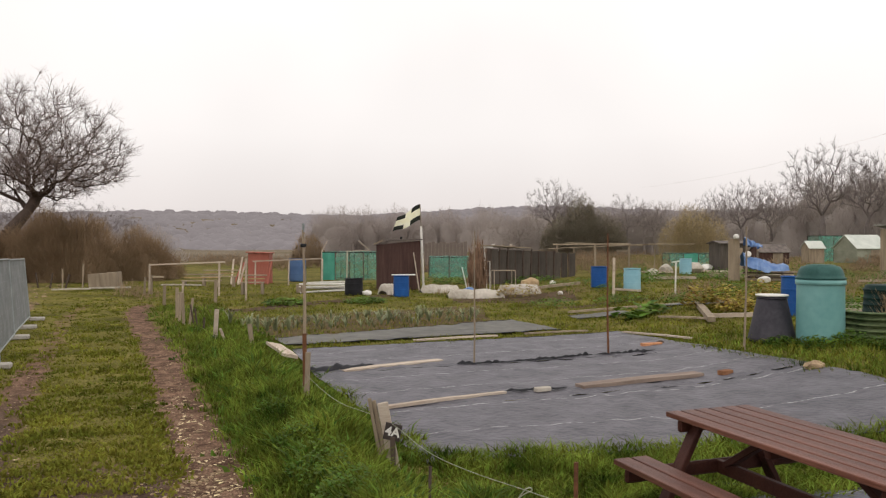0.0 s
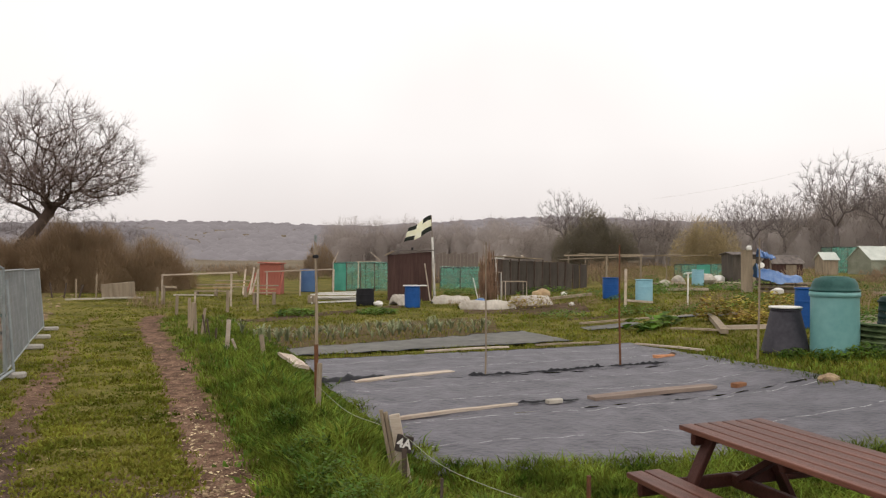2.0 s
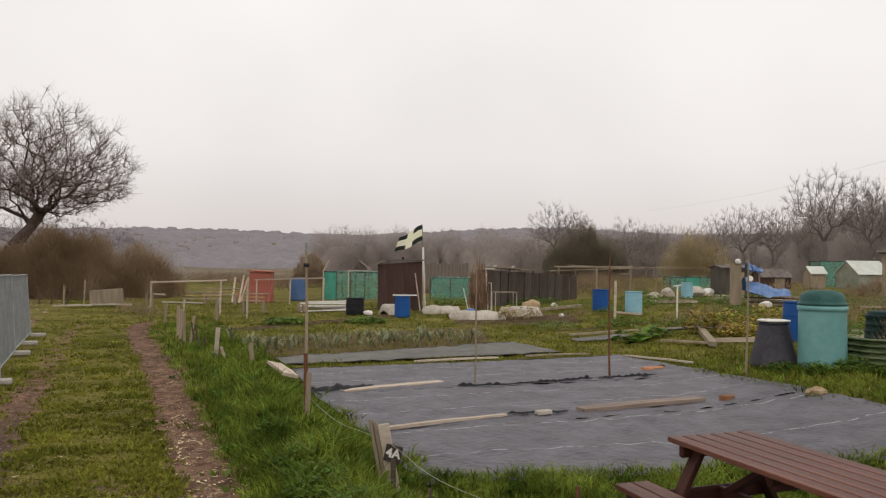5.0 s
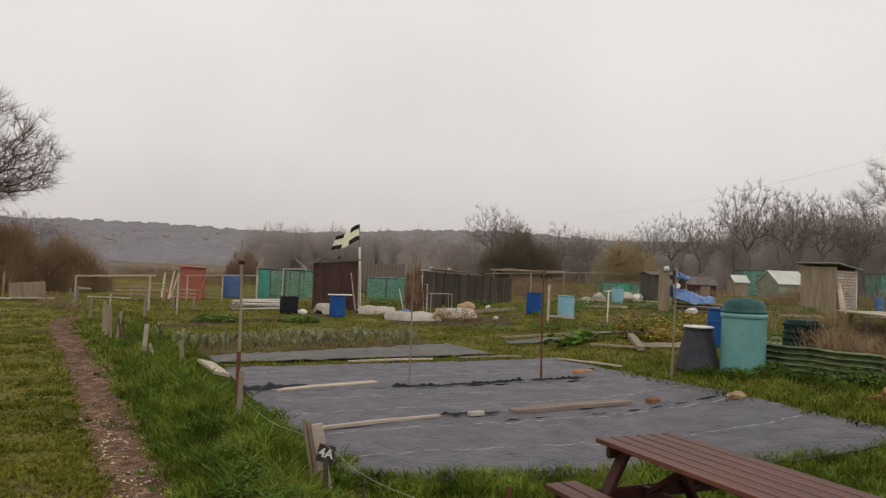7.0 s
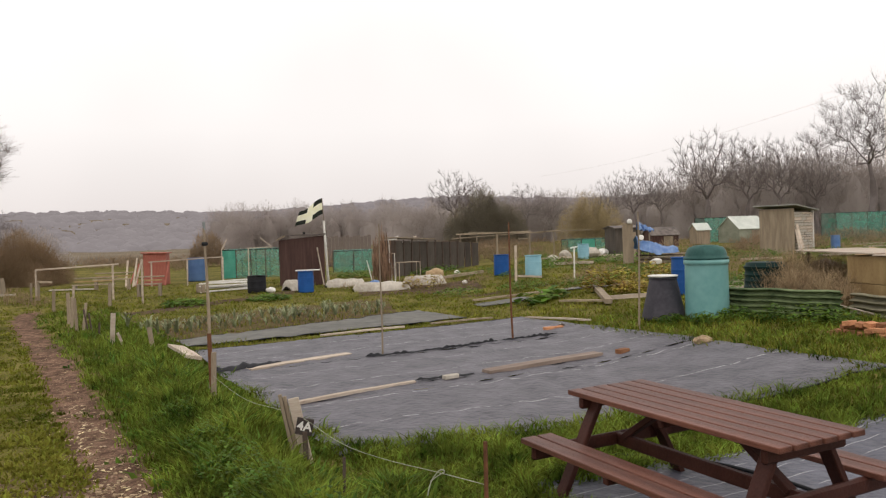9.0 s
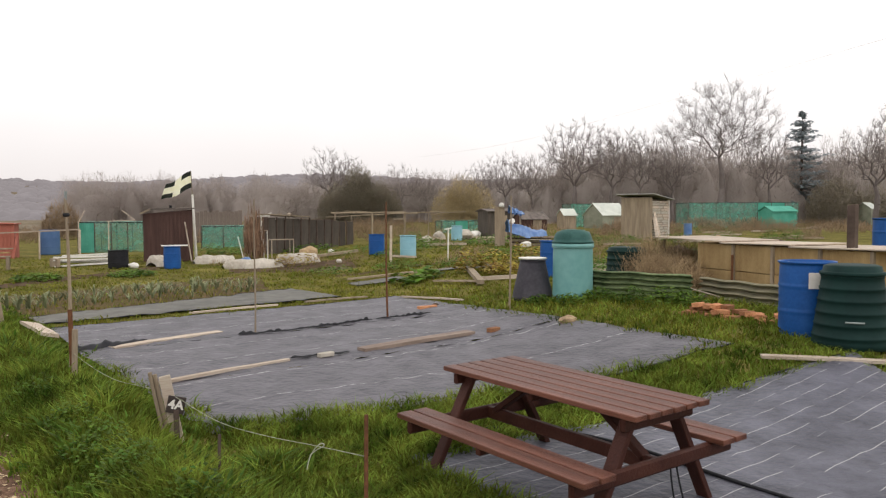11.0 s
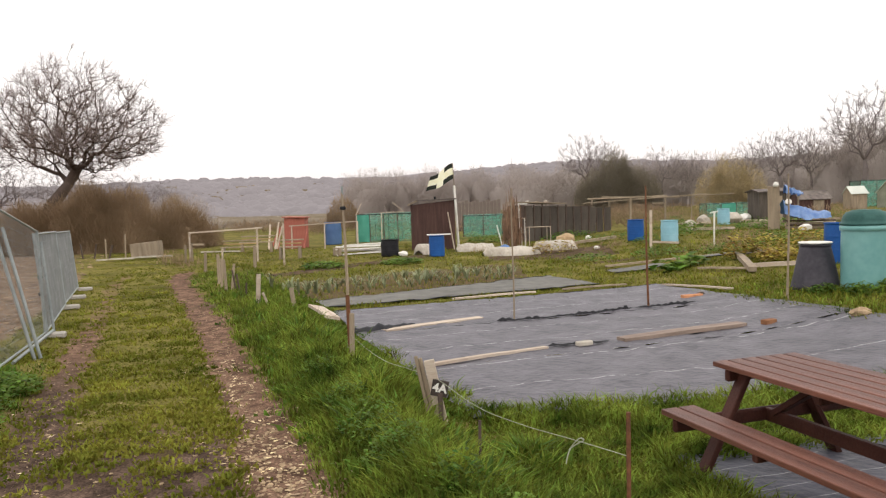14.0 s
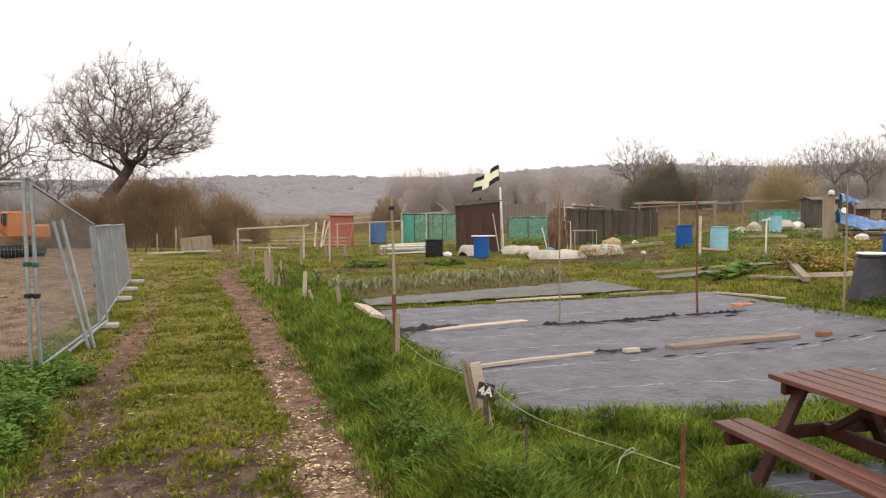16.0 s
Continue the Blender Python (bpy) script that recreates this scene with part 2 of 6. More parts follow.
# emission paints the hill's haze; low diffuse flattens shading between crowns
HILLHAZE = mat("hill_wood_haze_glow", (0.024, 0.0215, 0.022), (0.028, 0.0252, 0.0258), 0.03, 1.0, 0, 0.12, island=0.03, emit=9.5)


def fabric_mat(name, rows, across, weak_by, wob_by, strong, dash, shade=((0.05, 0.047, 0.057), (0.122, 0.114, 0.13)), width=0.014):
    """Woven ground-cover fabric: blue-grey, faint weave, broken pale guide lines across and along it."""
    m = mat(name, shade[0], shade[1], 2.6, 0.55, 1.0, 13, spec=0.4)
    n, l = m.node_tree.nodes, m.node_tree.links
    b = n["Principled BSDF"]
    n["Bump"].inputs["Distance"].default_value = 0.03
    old = b.inputs["Base Color"].links[0].from_socket
    uv = n.new("ShaderNodeUVMap")
    sp = n.new("ShaderNodeSeparateXYZ")
    l.new(uv.outputs[0], sp.inputs[0])
    lines = []
    for axis, step, wide in (("Y", rows, width), ("X", across, 0.012)):
        wob = n.new("ShaderNodeTexNoise")
        wob.inputs["Scale"].default_value = 1.3
        l.new(uv.outputs[0], wob.inputs["Vector"])
        ma = n.new("ShaderNodeMath")
        ma.operation = "MULTIPLY_ADD"
        ma.inputs[1].default_value = wob_by
        l.new(wob.outputs[0], ma.inputs[0])
        l.new(sp.outputs[axis], ma.inputs[2])
        pp = n.new("ShaderNodeMath")
        pp.operation = "PINGPONG"
        pp.inputs[1].default_value = step / 2
        l.new(ma.outputs[0], pp.inputs[0])
        lt = n.new("ShaderNodeMath")
        lt.operation = "LESS_THAN"
        lt.inputs[1].default_value = wide / 2
        l.new(pp.outputs[0], lt.inputs[0])
        lines.append(lt.outputs[0])
    gap = n.new("ShaderNodeTexNoise")
    gap.inputs["Scale"].default_value = dash
    l.new(uv.outputs[0], gap.inputs["Vector"])
    gr = n.new("ShaderNodeMapRange")
    gr.inputs["From Min"].default_value, gr.inputs["From Max"].default_value = 0.42, 0.52
    l.new(gap.outputs[0], gr.inputs["Value"])
    fade = n.new("ShaderNodeMath")
    fade.operation = "MULTIPLY"
    fade.inputs[1].default_value = strong
    l.new(gr.outputs[0], fade.inputs[0])
    keep = n.new("ShaderNodeMath")
    keep.operation = "MULTIPLY"
    l.new(lines[0], keep.inputs[0])
    l.new(fade.outputs[0], keep.inputs[1])
    weak = n.new("ShaderNodeMath")
    weak.operation = "MULTIPLY"
    weak.inputs[1].default_value = weak_by
    l.new(lines[1], weak.inputs[0])
    top = n.new("ShaderNodeMath")
    top.operation = "MAXIMUM"
    l.new(keep.outputs[0], top.inputs[0])
    l.new(weak.outputs[0], top.inputs[1])
    mx = n.new("ShaderNodeMix")
    mx.data_type = "RGBA"
    mx.inputs["B"].default_value = (0.66, 0.65, 0.63, 1)
    l.new(old, mx.inputs["A"])
    l.new(top.outputs[0], mx.inputs["Factor"])
    l.new(mx.outputs["Result"], b.inputs["Base Color"])
    return m


FABRIC = fabric_mat("weed_fabric", 0.98, 3.0, 0.0, 0.004, 0.62, 7.0)
GRIDFABRIC = fabric_mat("gridded_weed_fabric", 0.2, 3.0, 0.0, 0.004, 0.5, 2.4, ((0.05, 0.05, 0.066), (0.115, 0.115, 0.145)), 0.009)
FABRIC_OLD = mat("dusty_weed_fabric", (0.085, 0.083, 0.075), (0.165, 0.158, 0.14), 2.2, 0.75, 0.4, 8)


def ground_mat():
    """Grass, stony dirt and dug soil, mixed by the ground's own cover values."""
    m = mat("ground_cover", (0.062, 0.06, 0.014), (0.2, 0.17, 0.052), 0.6, 1.0, 0.8, 12, spec=0.03)
    n, l = m.node_tree.nodes, m.node_tree.links
    b = n["Principled BSDF"]
    col = b.inputs["Base Color"].links[0].from_socket
    tc = n.new("ShaderNodeTexCoord")
    for att, c1, c2, sc in (("dirt", (0.085, 0.051, 0.036), (0.22, 0.137, 0.094), 7), ("site", (0.1, 0.066, 0.042), (0.23, 0.16, 0.11), 3), ("soil", (0.055, 0.036, 0.024), (0.13, 0.09, 0.06), 4), ("damp", (0.05, 0.034, 0.026), (0.13, 0.088, 0.066), 7), ("field", (0.15, 0.12, 0.085), (0.22, 0.18, 0.13), 0.04)):
        at = n.new("ShaderNodeAttribute")
        at.attribute_name = att
        no = n.new("ShaderNodeTexNoise")
        no.inputs["Scale"].default_value, no.inputs["Detail"].default_value = sc, 6
        l.new(tc.outputs["Object"], no.inputs["Vector"])
        mr = n.new("ShaderNodeMapRange")
        mr.inputs["From Min"].default_value, mr.inputs["From Max"].default_value = 0.36, 0.66
        l.new(no.outputs[0], mr.inputs["Value"])
        c = n.new("ShaderNodeMix")
        c.data_type = "RGBA"
        c.inputs["A"].default_value, c.inputs["B"].default_value = (*c1, 1), (*c2, 1)
        l.new(mr.outputs[0], c.inputs["Factor"])
        edge = n.new("ShaderNodeMath")
        edge.operation = "MULTIPLY_ADD"
        edge.inputs[1].default_value = 1.0
        l.new(no.outputs[0], edge.inputs[0])
        l.new(at.outputs["Fac"], edge.inputs[2])
        er = n.new("ShaderNodeMapRange")
        er.inputs["From Min"].default_value, er.inputs["From Max"].default_value = 0.78, 1.18
        l.new(edge.outputs[0], er.inputs["Value"])
        mx = n.new("ShaderNodeMix")
        mx.data_type = "RGBA"
        l.new(col, mx.inputs["A"])
        l.new(c.outputs["Result"], mx.inputs["B"])
        l.new(er.outputs[0], mx.inputs["Factor"])
        col = mx.outputs["Result"]
    speck = n.new("ShaderNodeTexNoise")
    speck.inputs["Scale"].default_value, speck.inputs["Detail"].default_value = 55, 4
    l.new(tc.outputs["Object"], speck.inputs["Vector"])
    sr = n.new("ShaderNodeMapRange")
    sr.inputs["From Min"].default_value, sr.inputs["From Max"].default_value = 0.36, 0.64
    sr.inputs["To Min"].default_value, sr.inputs["To Max"].default_value = 0.6, 1.35
    l.new(speck.outputs[0], sr.inputs["Value"])
    grain = n.new("ShaderNodeHueSaturation")
    l.new(col, grain.inputs["Color"])
    l.new(sr.outputs[0], grain.inputs["Value"])
    l.new(grain.outputs[0], b.inputs["Base Color"])
    return m


GROUND = ground_mat()


# ---- mesh helpers ----
def thing(name, x, y, z=0.0, rz=0.0, label="", category="", group="", kind=""):
    ob = new(name)
    ob.matrix_basis = pose(x, y, z, 0, 0, rz)
    return tagged(ob, label, category, group, kind)


def part(name, bm, material, parent=None, label="", m=None):
    me = bpy.data.meshes.new(name)
    bm.normal_update()
    bm.to_mesh(me)
    bm.free()
    me.materials.append(material)
    ob = new(name, me)
    if m is not None:
        ob.matrix_basis = m
    if parent:
        ob.parent = parent
    return tagged(ob, label)


def raw(name, verts, faces, material, parent=None, smooth=False):
    me = bpy.data.meshes.new(name)
    me.from_pydata(verts, [], faces)
    if smooth:
        me.polygons.foreach_set("use_smooth", [True] * len(me.polygons))
    me.materials.append(material)
    ob = new(name, me)
    if parent:
        ob.parent = parent
    return ob


def box(sx, sy, sz, bev=0.0, m=None, bm=None):
    bm = bm or bmesh.new()
    got = bmesh.ops.create_cube(bm, size=1, matrix=(m or Matrix()) @ Matrix.Diagonal((sx, sy, sz, 1)))
    if bev:
        edges = {e for v in got["verts"] for e in v.link_edges}
        bmesh.ops.bevel(bm, geom=list(edges), offset=bev, segments=1, affect="EDGES")
    return bm


def beam(p, q, w, d, bev=0.0, bm=None, up=(0, 0, 1)):
    """A board from p to q, w wide and d deep."""
    p, q = Vector(p), Vector(q)
    ax = (q - p).normalized()
    side = ax.cross(Vector(up))
    side = side.normalized() if side.length > 1e-4 else Vector((1, 0, 0))
    u = side.cross(ax)
    m = Matrix((ax, side, u)).transposed().to_4x4()
    m.translation = (p + q) / 2
    return box((q - p).length, w, d, bev, m, bm)


def tube(p, q, r1, r2=None, n=8, bm=None):
    bm = bm or bmesh.new()
    p, q = Vector(p), Vector(q)
    m = (q - p).to_track_quat("Z", "Y").to_matrix().to_4x4()
    m.translation = (p + q) / 2
    bmesh.ops.create_cone(bm, cap_ends=True, segments=n, radius1=r1, radius2=r1 if r2 is None else r2, depth=(q - p).length, matrix=m)
    return bm


def lathe(profile, n=28):
    """A turned form from (radius, height) pairs."""
    bm = bmesh.new()
    rings = [[bm.verts.new((r * math.cos(a), r * math.sin(a), z)) for a in (2 * math.pi * k / n for k in range(n))] for r, z in profile]
    for a, b in zip(rings, rings[1:]):
        for k in range(n):
            bm.faces.new((a[k], a[(k + 1) % n], b[(k + 1) % n], b[k]))
    for f in bm.faces:
        f.smooth = True
    bm.faces.new(list(reversed(rings[0])))
    bm.faces.new(rings[-1])
    return bm


def ss(a, b, x):
    t = min(1.0, max(0.0, (x - a) / (b - a)))
    return t * t * (3 - 2 * t)


# ---- the lie of the land ----
RUT_R = lambda y: -1.29 - 0.435 * (y - 4.36) + 0.22 * (1 - ss(12, 20, y))
RUT_L = lambda y: -2.93 - 0.435 * (y - 4.24)
FENCE = lambda y: -5.42 - 0.42 * (y - 7.6)
EDGE = lambda y: -0.2 - 0.375 * (y - 6.6)


def bend(y):
    return 0.9 * ss(19, 27, y)


def hill(x, y):
    d = math.hypot(x, y)
    crest = 21.5 + 2 * math.sin(x * 0.011 + 0.6) + 1.8 * math.sin(x * 0.03)
    return crest * ss(240, 520, d) * ss(-40, 60, y)


def zg(x, y):
    rise = 0.32 * ss(3, 7, x) * ss(3.5, 8, y)
    e = EDGE(y)
    left = 0.13 * (1 - ss(e - 0.9, e + 0.1, x))
    bank = 0.1 * math.exp(-((x - e + 0.75) / 0.5) ** 2) * (1 - ss(14, 20, y))
    return max(rise, left) + bank + 0.1 * ss(20, 32, y) + hill(x, y)


def wander(x, y, s=1.0):
    return noise.noise((x * s, y * s, 3.7))


def rut(x, y):
    w = 0.1 * wander(x, y, 0.9) + 0.06 * wander(x, y, 3.1)
    b = bend(y)
    rough = 0.35 * wander(x, y, 2.2) + 0.2 * wander(x, y, 7.0)
    r = 1.05 * (1 - ss(0.1, 0.5 + 0.14 * (1 - ss(4.5, 7, y)), abs(x - RUT_R(y) - b + w))) + 0.45 * rough
    l = 0.9 * (1 - ss(0.05, 0.42 + 0.2 * (1 - ss(4, 9, y)), abs(x - RUT_L(y) - b + w))) + 0.7 * rough
    mud = (0.95 + 1.5 * rough) * (1 - ss(4.8, 7.2, y)) if RUT_L(y) < x < RUT_R(y) else 0
    if RUT_L(y) + b < x < RUT_R(y) + b:
        mud = max(mud, 0.9 * rough - 0.2)
    end = 1 - ss(21.5, 24, y)
    on = 1 if RUT_L(y) + b - 0.6 < x < RUT_R(y) + b + 0.6 else 0
    return on * min(1.0, max(0.0, r, l * (1 - 0.45 * ss(9, 16, y)), mud)) * end


def build_ground():
    def axis(lo, a, b, hi, fine, grow):
        mids = list(np.arange(a, b, fine))
        out, s, v = [], fine, b
        while v < hi:
            out.append(v)
            s *= grow
            v += s
        out.append(hi)
        low, s, v = [], fine, a
        while v > lo:
            s *= grow
            v -= s
            low.append(max(v, lo))
        return low[::-1] + mids + out
    xs = axis(-900, -13, 9, 900, 0.13, 1.16)
    ys = axis(-300, -4, 27, 1200, 0.14, 1.16)
    verts, dirt, site, soil, field, damp = [], [], [], [], [], []
    for y in ys:
        for x in xs:
            z = zg(x, y)
            near = -15 < x < 14 and -16 < y < 34
            r = rut(x, y) if near else 0
            if near:
                z += 0.025 * wander(x, y, 2.3) + 0.012 * wander(x, y, 6.0) - 0.045 * r
            else:
                z += 0.03 * wander(x, y, 0.6)
            verts.append((x, y, z))
            st = (1 - ss(FENCE(y) - 0.5, FENCE(y) - 0.1, x)) * (1 - ss(20, 26, y)) if x > -80 and y > -40 else 0
            if -90 < x < -14 and 8 < y < 60:
                st = max(st, 1 - ss(-0.6, -0.5, x / y))
            dirt.append(r)
            mid = ss(RUT_R(y) - 0.2, RUT_R(y) - 0.5, x) if near else 0
            damp.append(r * mid * (1 - ss(6.0, 12.0, y)))
            site.append(st)
            s = 0.0
            if -7.5 < x < 9 and 14 < y < 32:
                u = (y - 0.64 * x)
                if 17.2 < u < 23 and -5.6 < x < 1.2:
                    s = 0.55
                if abs(y - 1.41 * x - 30.2) < 0.8 and -7 < x < -1.5:
                    s = 0.9
                if 0.3 < x < 4.6 and 24.5 < y < 28.5:
                    s = 0.75
                if abs(y - 0.1 * x - 22.2) < 0.35 and 3.0 < x < 8:
                    s = 0.6
            soil.append(s)
            field.append(max(ss(70, 95, y) * (1 - ss(160, 230, y)) * (1 - ss(-5, 15, x)) * 0.9, ss(140, 220, y)))
    w = len(xs)
    faces = [(j * w + i, j * w + i + 1, (j + 1) * w + i + 1, (j + 1) * w + i) for j in range(len(ys) - 1) for i in range(w - 1)]
    ob = raw("ground", verts, faces, GROUND, smooth=True)
    for key, values in (("dirt", dirt), ("site", site), ("soil", soil), ("field", field), ("damp", damp)):
        ob.data.attributes.new(key, "FLOAT", "POINT").data.foreach_set("value", values)
    return tagged(ob, "rough allotment ground with a rutted grass track", "ground", kind="structure")


build_ground()


# ---- grass and weeds: blades, three bends high ----
def inside(x, y, quad):
    sign = 0
    for (ax, ay), (bx, by) in zip(quad, quad[1:] + quad[:1]):
        c = (bx - ax) * (y - ay) - (by - ay) * (x - ax)
        if c * sign < 0:
            return False
        sign = c or sign
    return True


PLOT = [(0.0, 6.75), (5.75, 7.85), (3.65, 15.9), (-2.5, 13.2)]
STRIP = [(-2.9, 14.3), (2.6, 16.8), (1.7, 18.9), (-3.3, 15.2)]
SIDE = [(2.1, 3.1), (5.0, 2.95), (6.75, 6.65), (1.4, 5.35)]


def blades(name, spots, material, label, width=0.008, lean=0.5):
    """spots: x, y, z, height of every blade; one mesh."""
    rng = np.random.default_rng(len(spots))
    s = np.array(spots)
    k = len(s)
    a = rng.uniform(0, 2 * np.pi, k)
    b = s[:, 4] + rng.normal(0, 0.5, k)
    h = s[:, 3]
    wd = width * rng.uniform(0.6, 1.5, k)
    side = np.stack([np.cos(a), np.sin(a), np.zeros(k)], 1) * wd[:, None]
    way = np.stack([np.cos(b), np.sin(b), np.zeros(k)], 1) * (h * rng.uniform(0.1, lean, k))[:, None]
    base = s[:, :3] - np.array([0, 0, 0.02])
    up = np.zeros((k, 3))
    up[:, 2] = h
    midp = base + up * 0.6 + way * 0.4
    tip = base + up * rng.uniform(0.75, 1.0, k)[:, None] + way * 1.4
    verts = np.stack([base - side, base + side, midp - side * 0.8, midp + side * 0.8, tip], 1).reshape(-1, 3)
    o = (np.arange(k) * 5)[:, None]
    quads = o + np.array([0, 1, 3, 2])
    tris = o + np.array([2, 3, 4])
    me = bpy.data.meshes.new(name)
    me.vertices.add(len(verts))
    me.vertices.foreach_set("co", verts.ravel())
    loops = np.concatenate([quads, tris], 1).ravel()
    me.loops.add(len(loops))
    me.loops.foreach_set("vertex_index", loops.astype(np.int32))
    starts = (np.arange(k) * 7)[:, None] + np.array([0, 4])
    me.polygons.add(2 * k)
    me.polygons.foreach_set("loop_start", starts.ravel().astype(np.int32))
    me.update(calc_edges=True)
    me.validate()
    me.materials.append(material)
    return tagged(new(name, me), label, "grass", kind="stuff")


def scatter_grass():
    """Tufts of blades that fan outwards, by the kind of ground they stand on."""
    rng = random.Random(4)
    tall, short, weeds = [], [], []

    def tuft(store, x, y, z, h, n, spread):
        for _ in range(n):
            a = rng.uniform(0, 6.283)
            r = abs(rng.gauss(0, spread))
            store.append((x + r * math.cos(a), y + r * math.sin(a), z, h * rng.uniform(0.45, 1.15), a))

    for k in range(119000):
        d = 2.4 * (36 / 2.4) ** (rng.random() ** 0.85)
        a = radians(rng.uniform(-47, 62))
        if k >= 105000:
            d, a = 7 * math.sqrt(rng.random()), rng.uniform(0, 6.283)
        x, y = -d * math.sin(a), d * math.cos(a)
        fx = FENCE(y)
        if x < fx - 0.25 or (y > 8 and x / y < -0.68):
            continue
        if inside(x, y, PLOT) or inside(x, y, STRIP) or inside(x, y, SIDE):
            continue
        r = rut(x, y)
        if r > 0.15 + 0.85 * rng.random():
            continue
        e = EDGE(y)
        clump = 0.5 + 0.5 * wander(x, y, 1.9)
        fineclump = 0.5 + 0.5 * wander(x, y, 5.0)
        z = zg(x, y)
        b = bend(y)
        if RUT_R(y) + b < x < e + 0.15 and y < 22:
            t = ss(RUT_R(y) + b + 0.15, RUT_R(y) + b + 0.75, x)
            h = 0.06 + (0.07 + 0.27 * clump ** 1.5) * t
            if x > e - 0.55:
                h *= 0.62
            if -1.0 < x < 0.15 and 4.7 < y < 6.5:
                h *= 0.6
            h *= 1 - 0.4 * ss(9, 20, y)
            tuft(weeds if fineclump > 0.68 and rng.random() < 0.5 else tall, x, y, z, h, 6, 0.05)
        elif RUT_L(y) + b - 0.3 < x <= RUT_R(y) + b:
            if rng.random() < 0.5 + 0.6 * clump:
                tuft(short, x, y, z, (0.035 + 0.06 * clump) * (1 - 0.6 * r), 7, 0.05)
        elif x <= RUT_L(y) + b - 0.3:
            edge = 1 - ss(RUT_L(y) - 1.0, RUT_L(y) - 0.35, x)
            near = 1 - ss(7.5, 9.5, y)
            h = 0.06 + edge * near * 0.2 * (0.5 + 0.8 * clump)
            tuft(weeds if near * edge > 0.2 and rng.random() < 0.7 else short if y > 9 else tall, x, y, z, h, 5, 0.05)
        elif y < 7.7:
            h = 0.1 + 0.14 * clump
            if x > 4.6:
                h *= 0.7
            if x < 1.2 and y < 6.3:
                h *= 0.6
            tuft(tall, x, y, z, h, 6, 0.045)
        elif y < 14.5 and x > 3:
            tuft(tall if rng.random() < 0.75 else short, x, y, z, 0.08 + 0.13 * clump, 5, 0.06)
        else:
            soil = (17.2 < y - 0.64 * x < 23 and -5.6 < x < 1.2) or abs(y - 1.41 * x - 30.2) < 0.75 and x < -1.5 or (0.3 < x < 4.6 and 24.8 < y < 28.3)
            if soil and rng.random() < 0.75:
                continue
            tuft(short if rng.random() < 0.8 else tall, x, y, z, 0.06 + 0.14 * clump * clump, 4, 0.09)
    blades("verge_grass", tall, GRASS, "lush uncut green grass on the verges", 0.0065, 0.85)
    blades("short_grass", short, SHORT, "short worn olive-green grass of the track", 0.010, 0.9)
    blades("verge_weeds", weeds, WEED, "leafy green weeds among the verge grass", 0.016, 0.9)


scatter_grass()


# ---- ground-cover fabric ----
def fabric(quad, label, material, seed, lift=0.015, wrinkle=0.018, nu=60, nv=26, name="weed_membrane", hems=(0, 1), grain=None):
    """A sheet of woven fabric spread over the ground between four corners, slightly wrinkled, with a ragged hem."""
    (ax, ay), (bx, by), (cx, cy), (dx, dy) = quad
    verts, uvs = [], []
    lu, lv = math.hypot(bx - ax, by - ay), math.hypot(dx - ax, dy - ay)
    for j in range(nv + 1):
        for i in range(nu + 1):
            u, v = i / nu, j / nv
            hem = 0.05 * noise.noise((u * lu * 1.5, seed * 7.1, v)) * (1 if j in (0, nv) else 0)
            v2 = v + hem / lv
            x = (1 - v2) * ((1 - u) * ax + u * bx) + v2 * ((1 - u) * dx + u * cx)
            y = (1 - v2) * ((1 - u) * ay + u * by) + v2 * ((1 - u) * dy + u * cy)
            e = min(u * lu, (1 - u) * lu, v * lv, (1 - v) * lv)
            fold = abs(noise.noise((x * 2.2 + seed, y * 0.9, seed)))
            z = zg(x, y) + lift + wrinkle * (1.2 - 2.4 * fold) + 0.012 * noise.noise((x * 5, y * 5, seed))
            z += 0.028 if e > 0.05 else 0.012
            verts.append((x, y, z))
            g = radians(grain or 0)
            uvs.append((u * lu, v * lv) if grain is None else (x * math.cos(g) + y * math.sin(g), y * math.cos(g) - x * math.sin(g)))
    w = nu + 1
    faces = [(j * w + i, j * w + i + 1, (j + 1) * w + i + 1, (j + 1) * w + i) for j in range(nv) for i in range(nu)]
    ob = raw(name, verts, faces, material, smooth=True)
    layer = ob.data.uv_layers.new(name="UVMap")
    idx = np.empty(len(ob.data.loops), np.int32)
    ob.data.loops.foreach_get("vertex_index", idx)
    layer.data.foreach_set("uv", np.array(uvs)[idx].ravel())
    for j in [nv * end for end in hems]:
        edge = [Vector(verts[j * w + i]) for i in range(w)]
        hv, hf = [], []
        for i, c in enumerate(edge):
            r = 0.013 * (0.6 + abs(noise.noise((i * 0.4, seed, j))))
            for k in range(5):
                a = 2 * math.pi * k / 5
                hv.append((c.x, c.y + r * 1.6 * math.cos(a), c.z + r * math.sin(a)))
        for i in range(nu):
            hf += [(i * 5 + k, i * 5 + (k + 1) % 5, i * 5 + 5 + (k + 1) % 5, i * 5 + 5 + k) for k in range(5)]
        tagged(raw("hem", hv, hf, BLACK, ob, True), "rolled dark hem")
    return tagged(ob, label, "ground cover", "fabric on the plots")


fabric([(-0.12, 6.55), (5.95, 7.7), (5.2, 10.95), (-0.88, 8.55)], "blue-grey woven weed fabric on the front of the plot", FABRIC, 1.0, hems=(0,))
fabric([(-0.86, 8.5), (5.22, 10.9), (4.55, 13.35), (-1.86, 10.95)], "blue-grey woven weed fabric across the middle of the plot", FABRIC, 2.0, 0.022, hems=(1,))
fabric([(-1.84, 10.9), (4.57, 13.3), (3.7, 16.1), (-2.65, 13.45)], "blue-grey woven weed fabric on the back of the plot", FABRIC, 3.0, 0.03, hems=(1,))
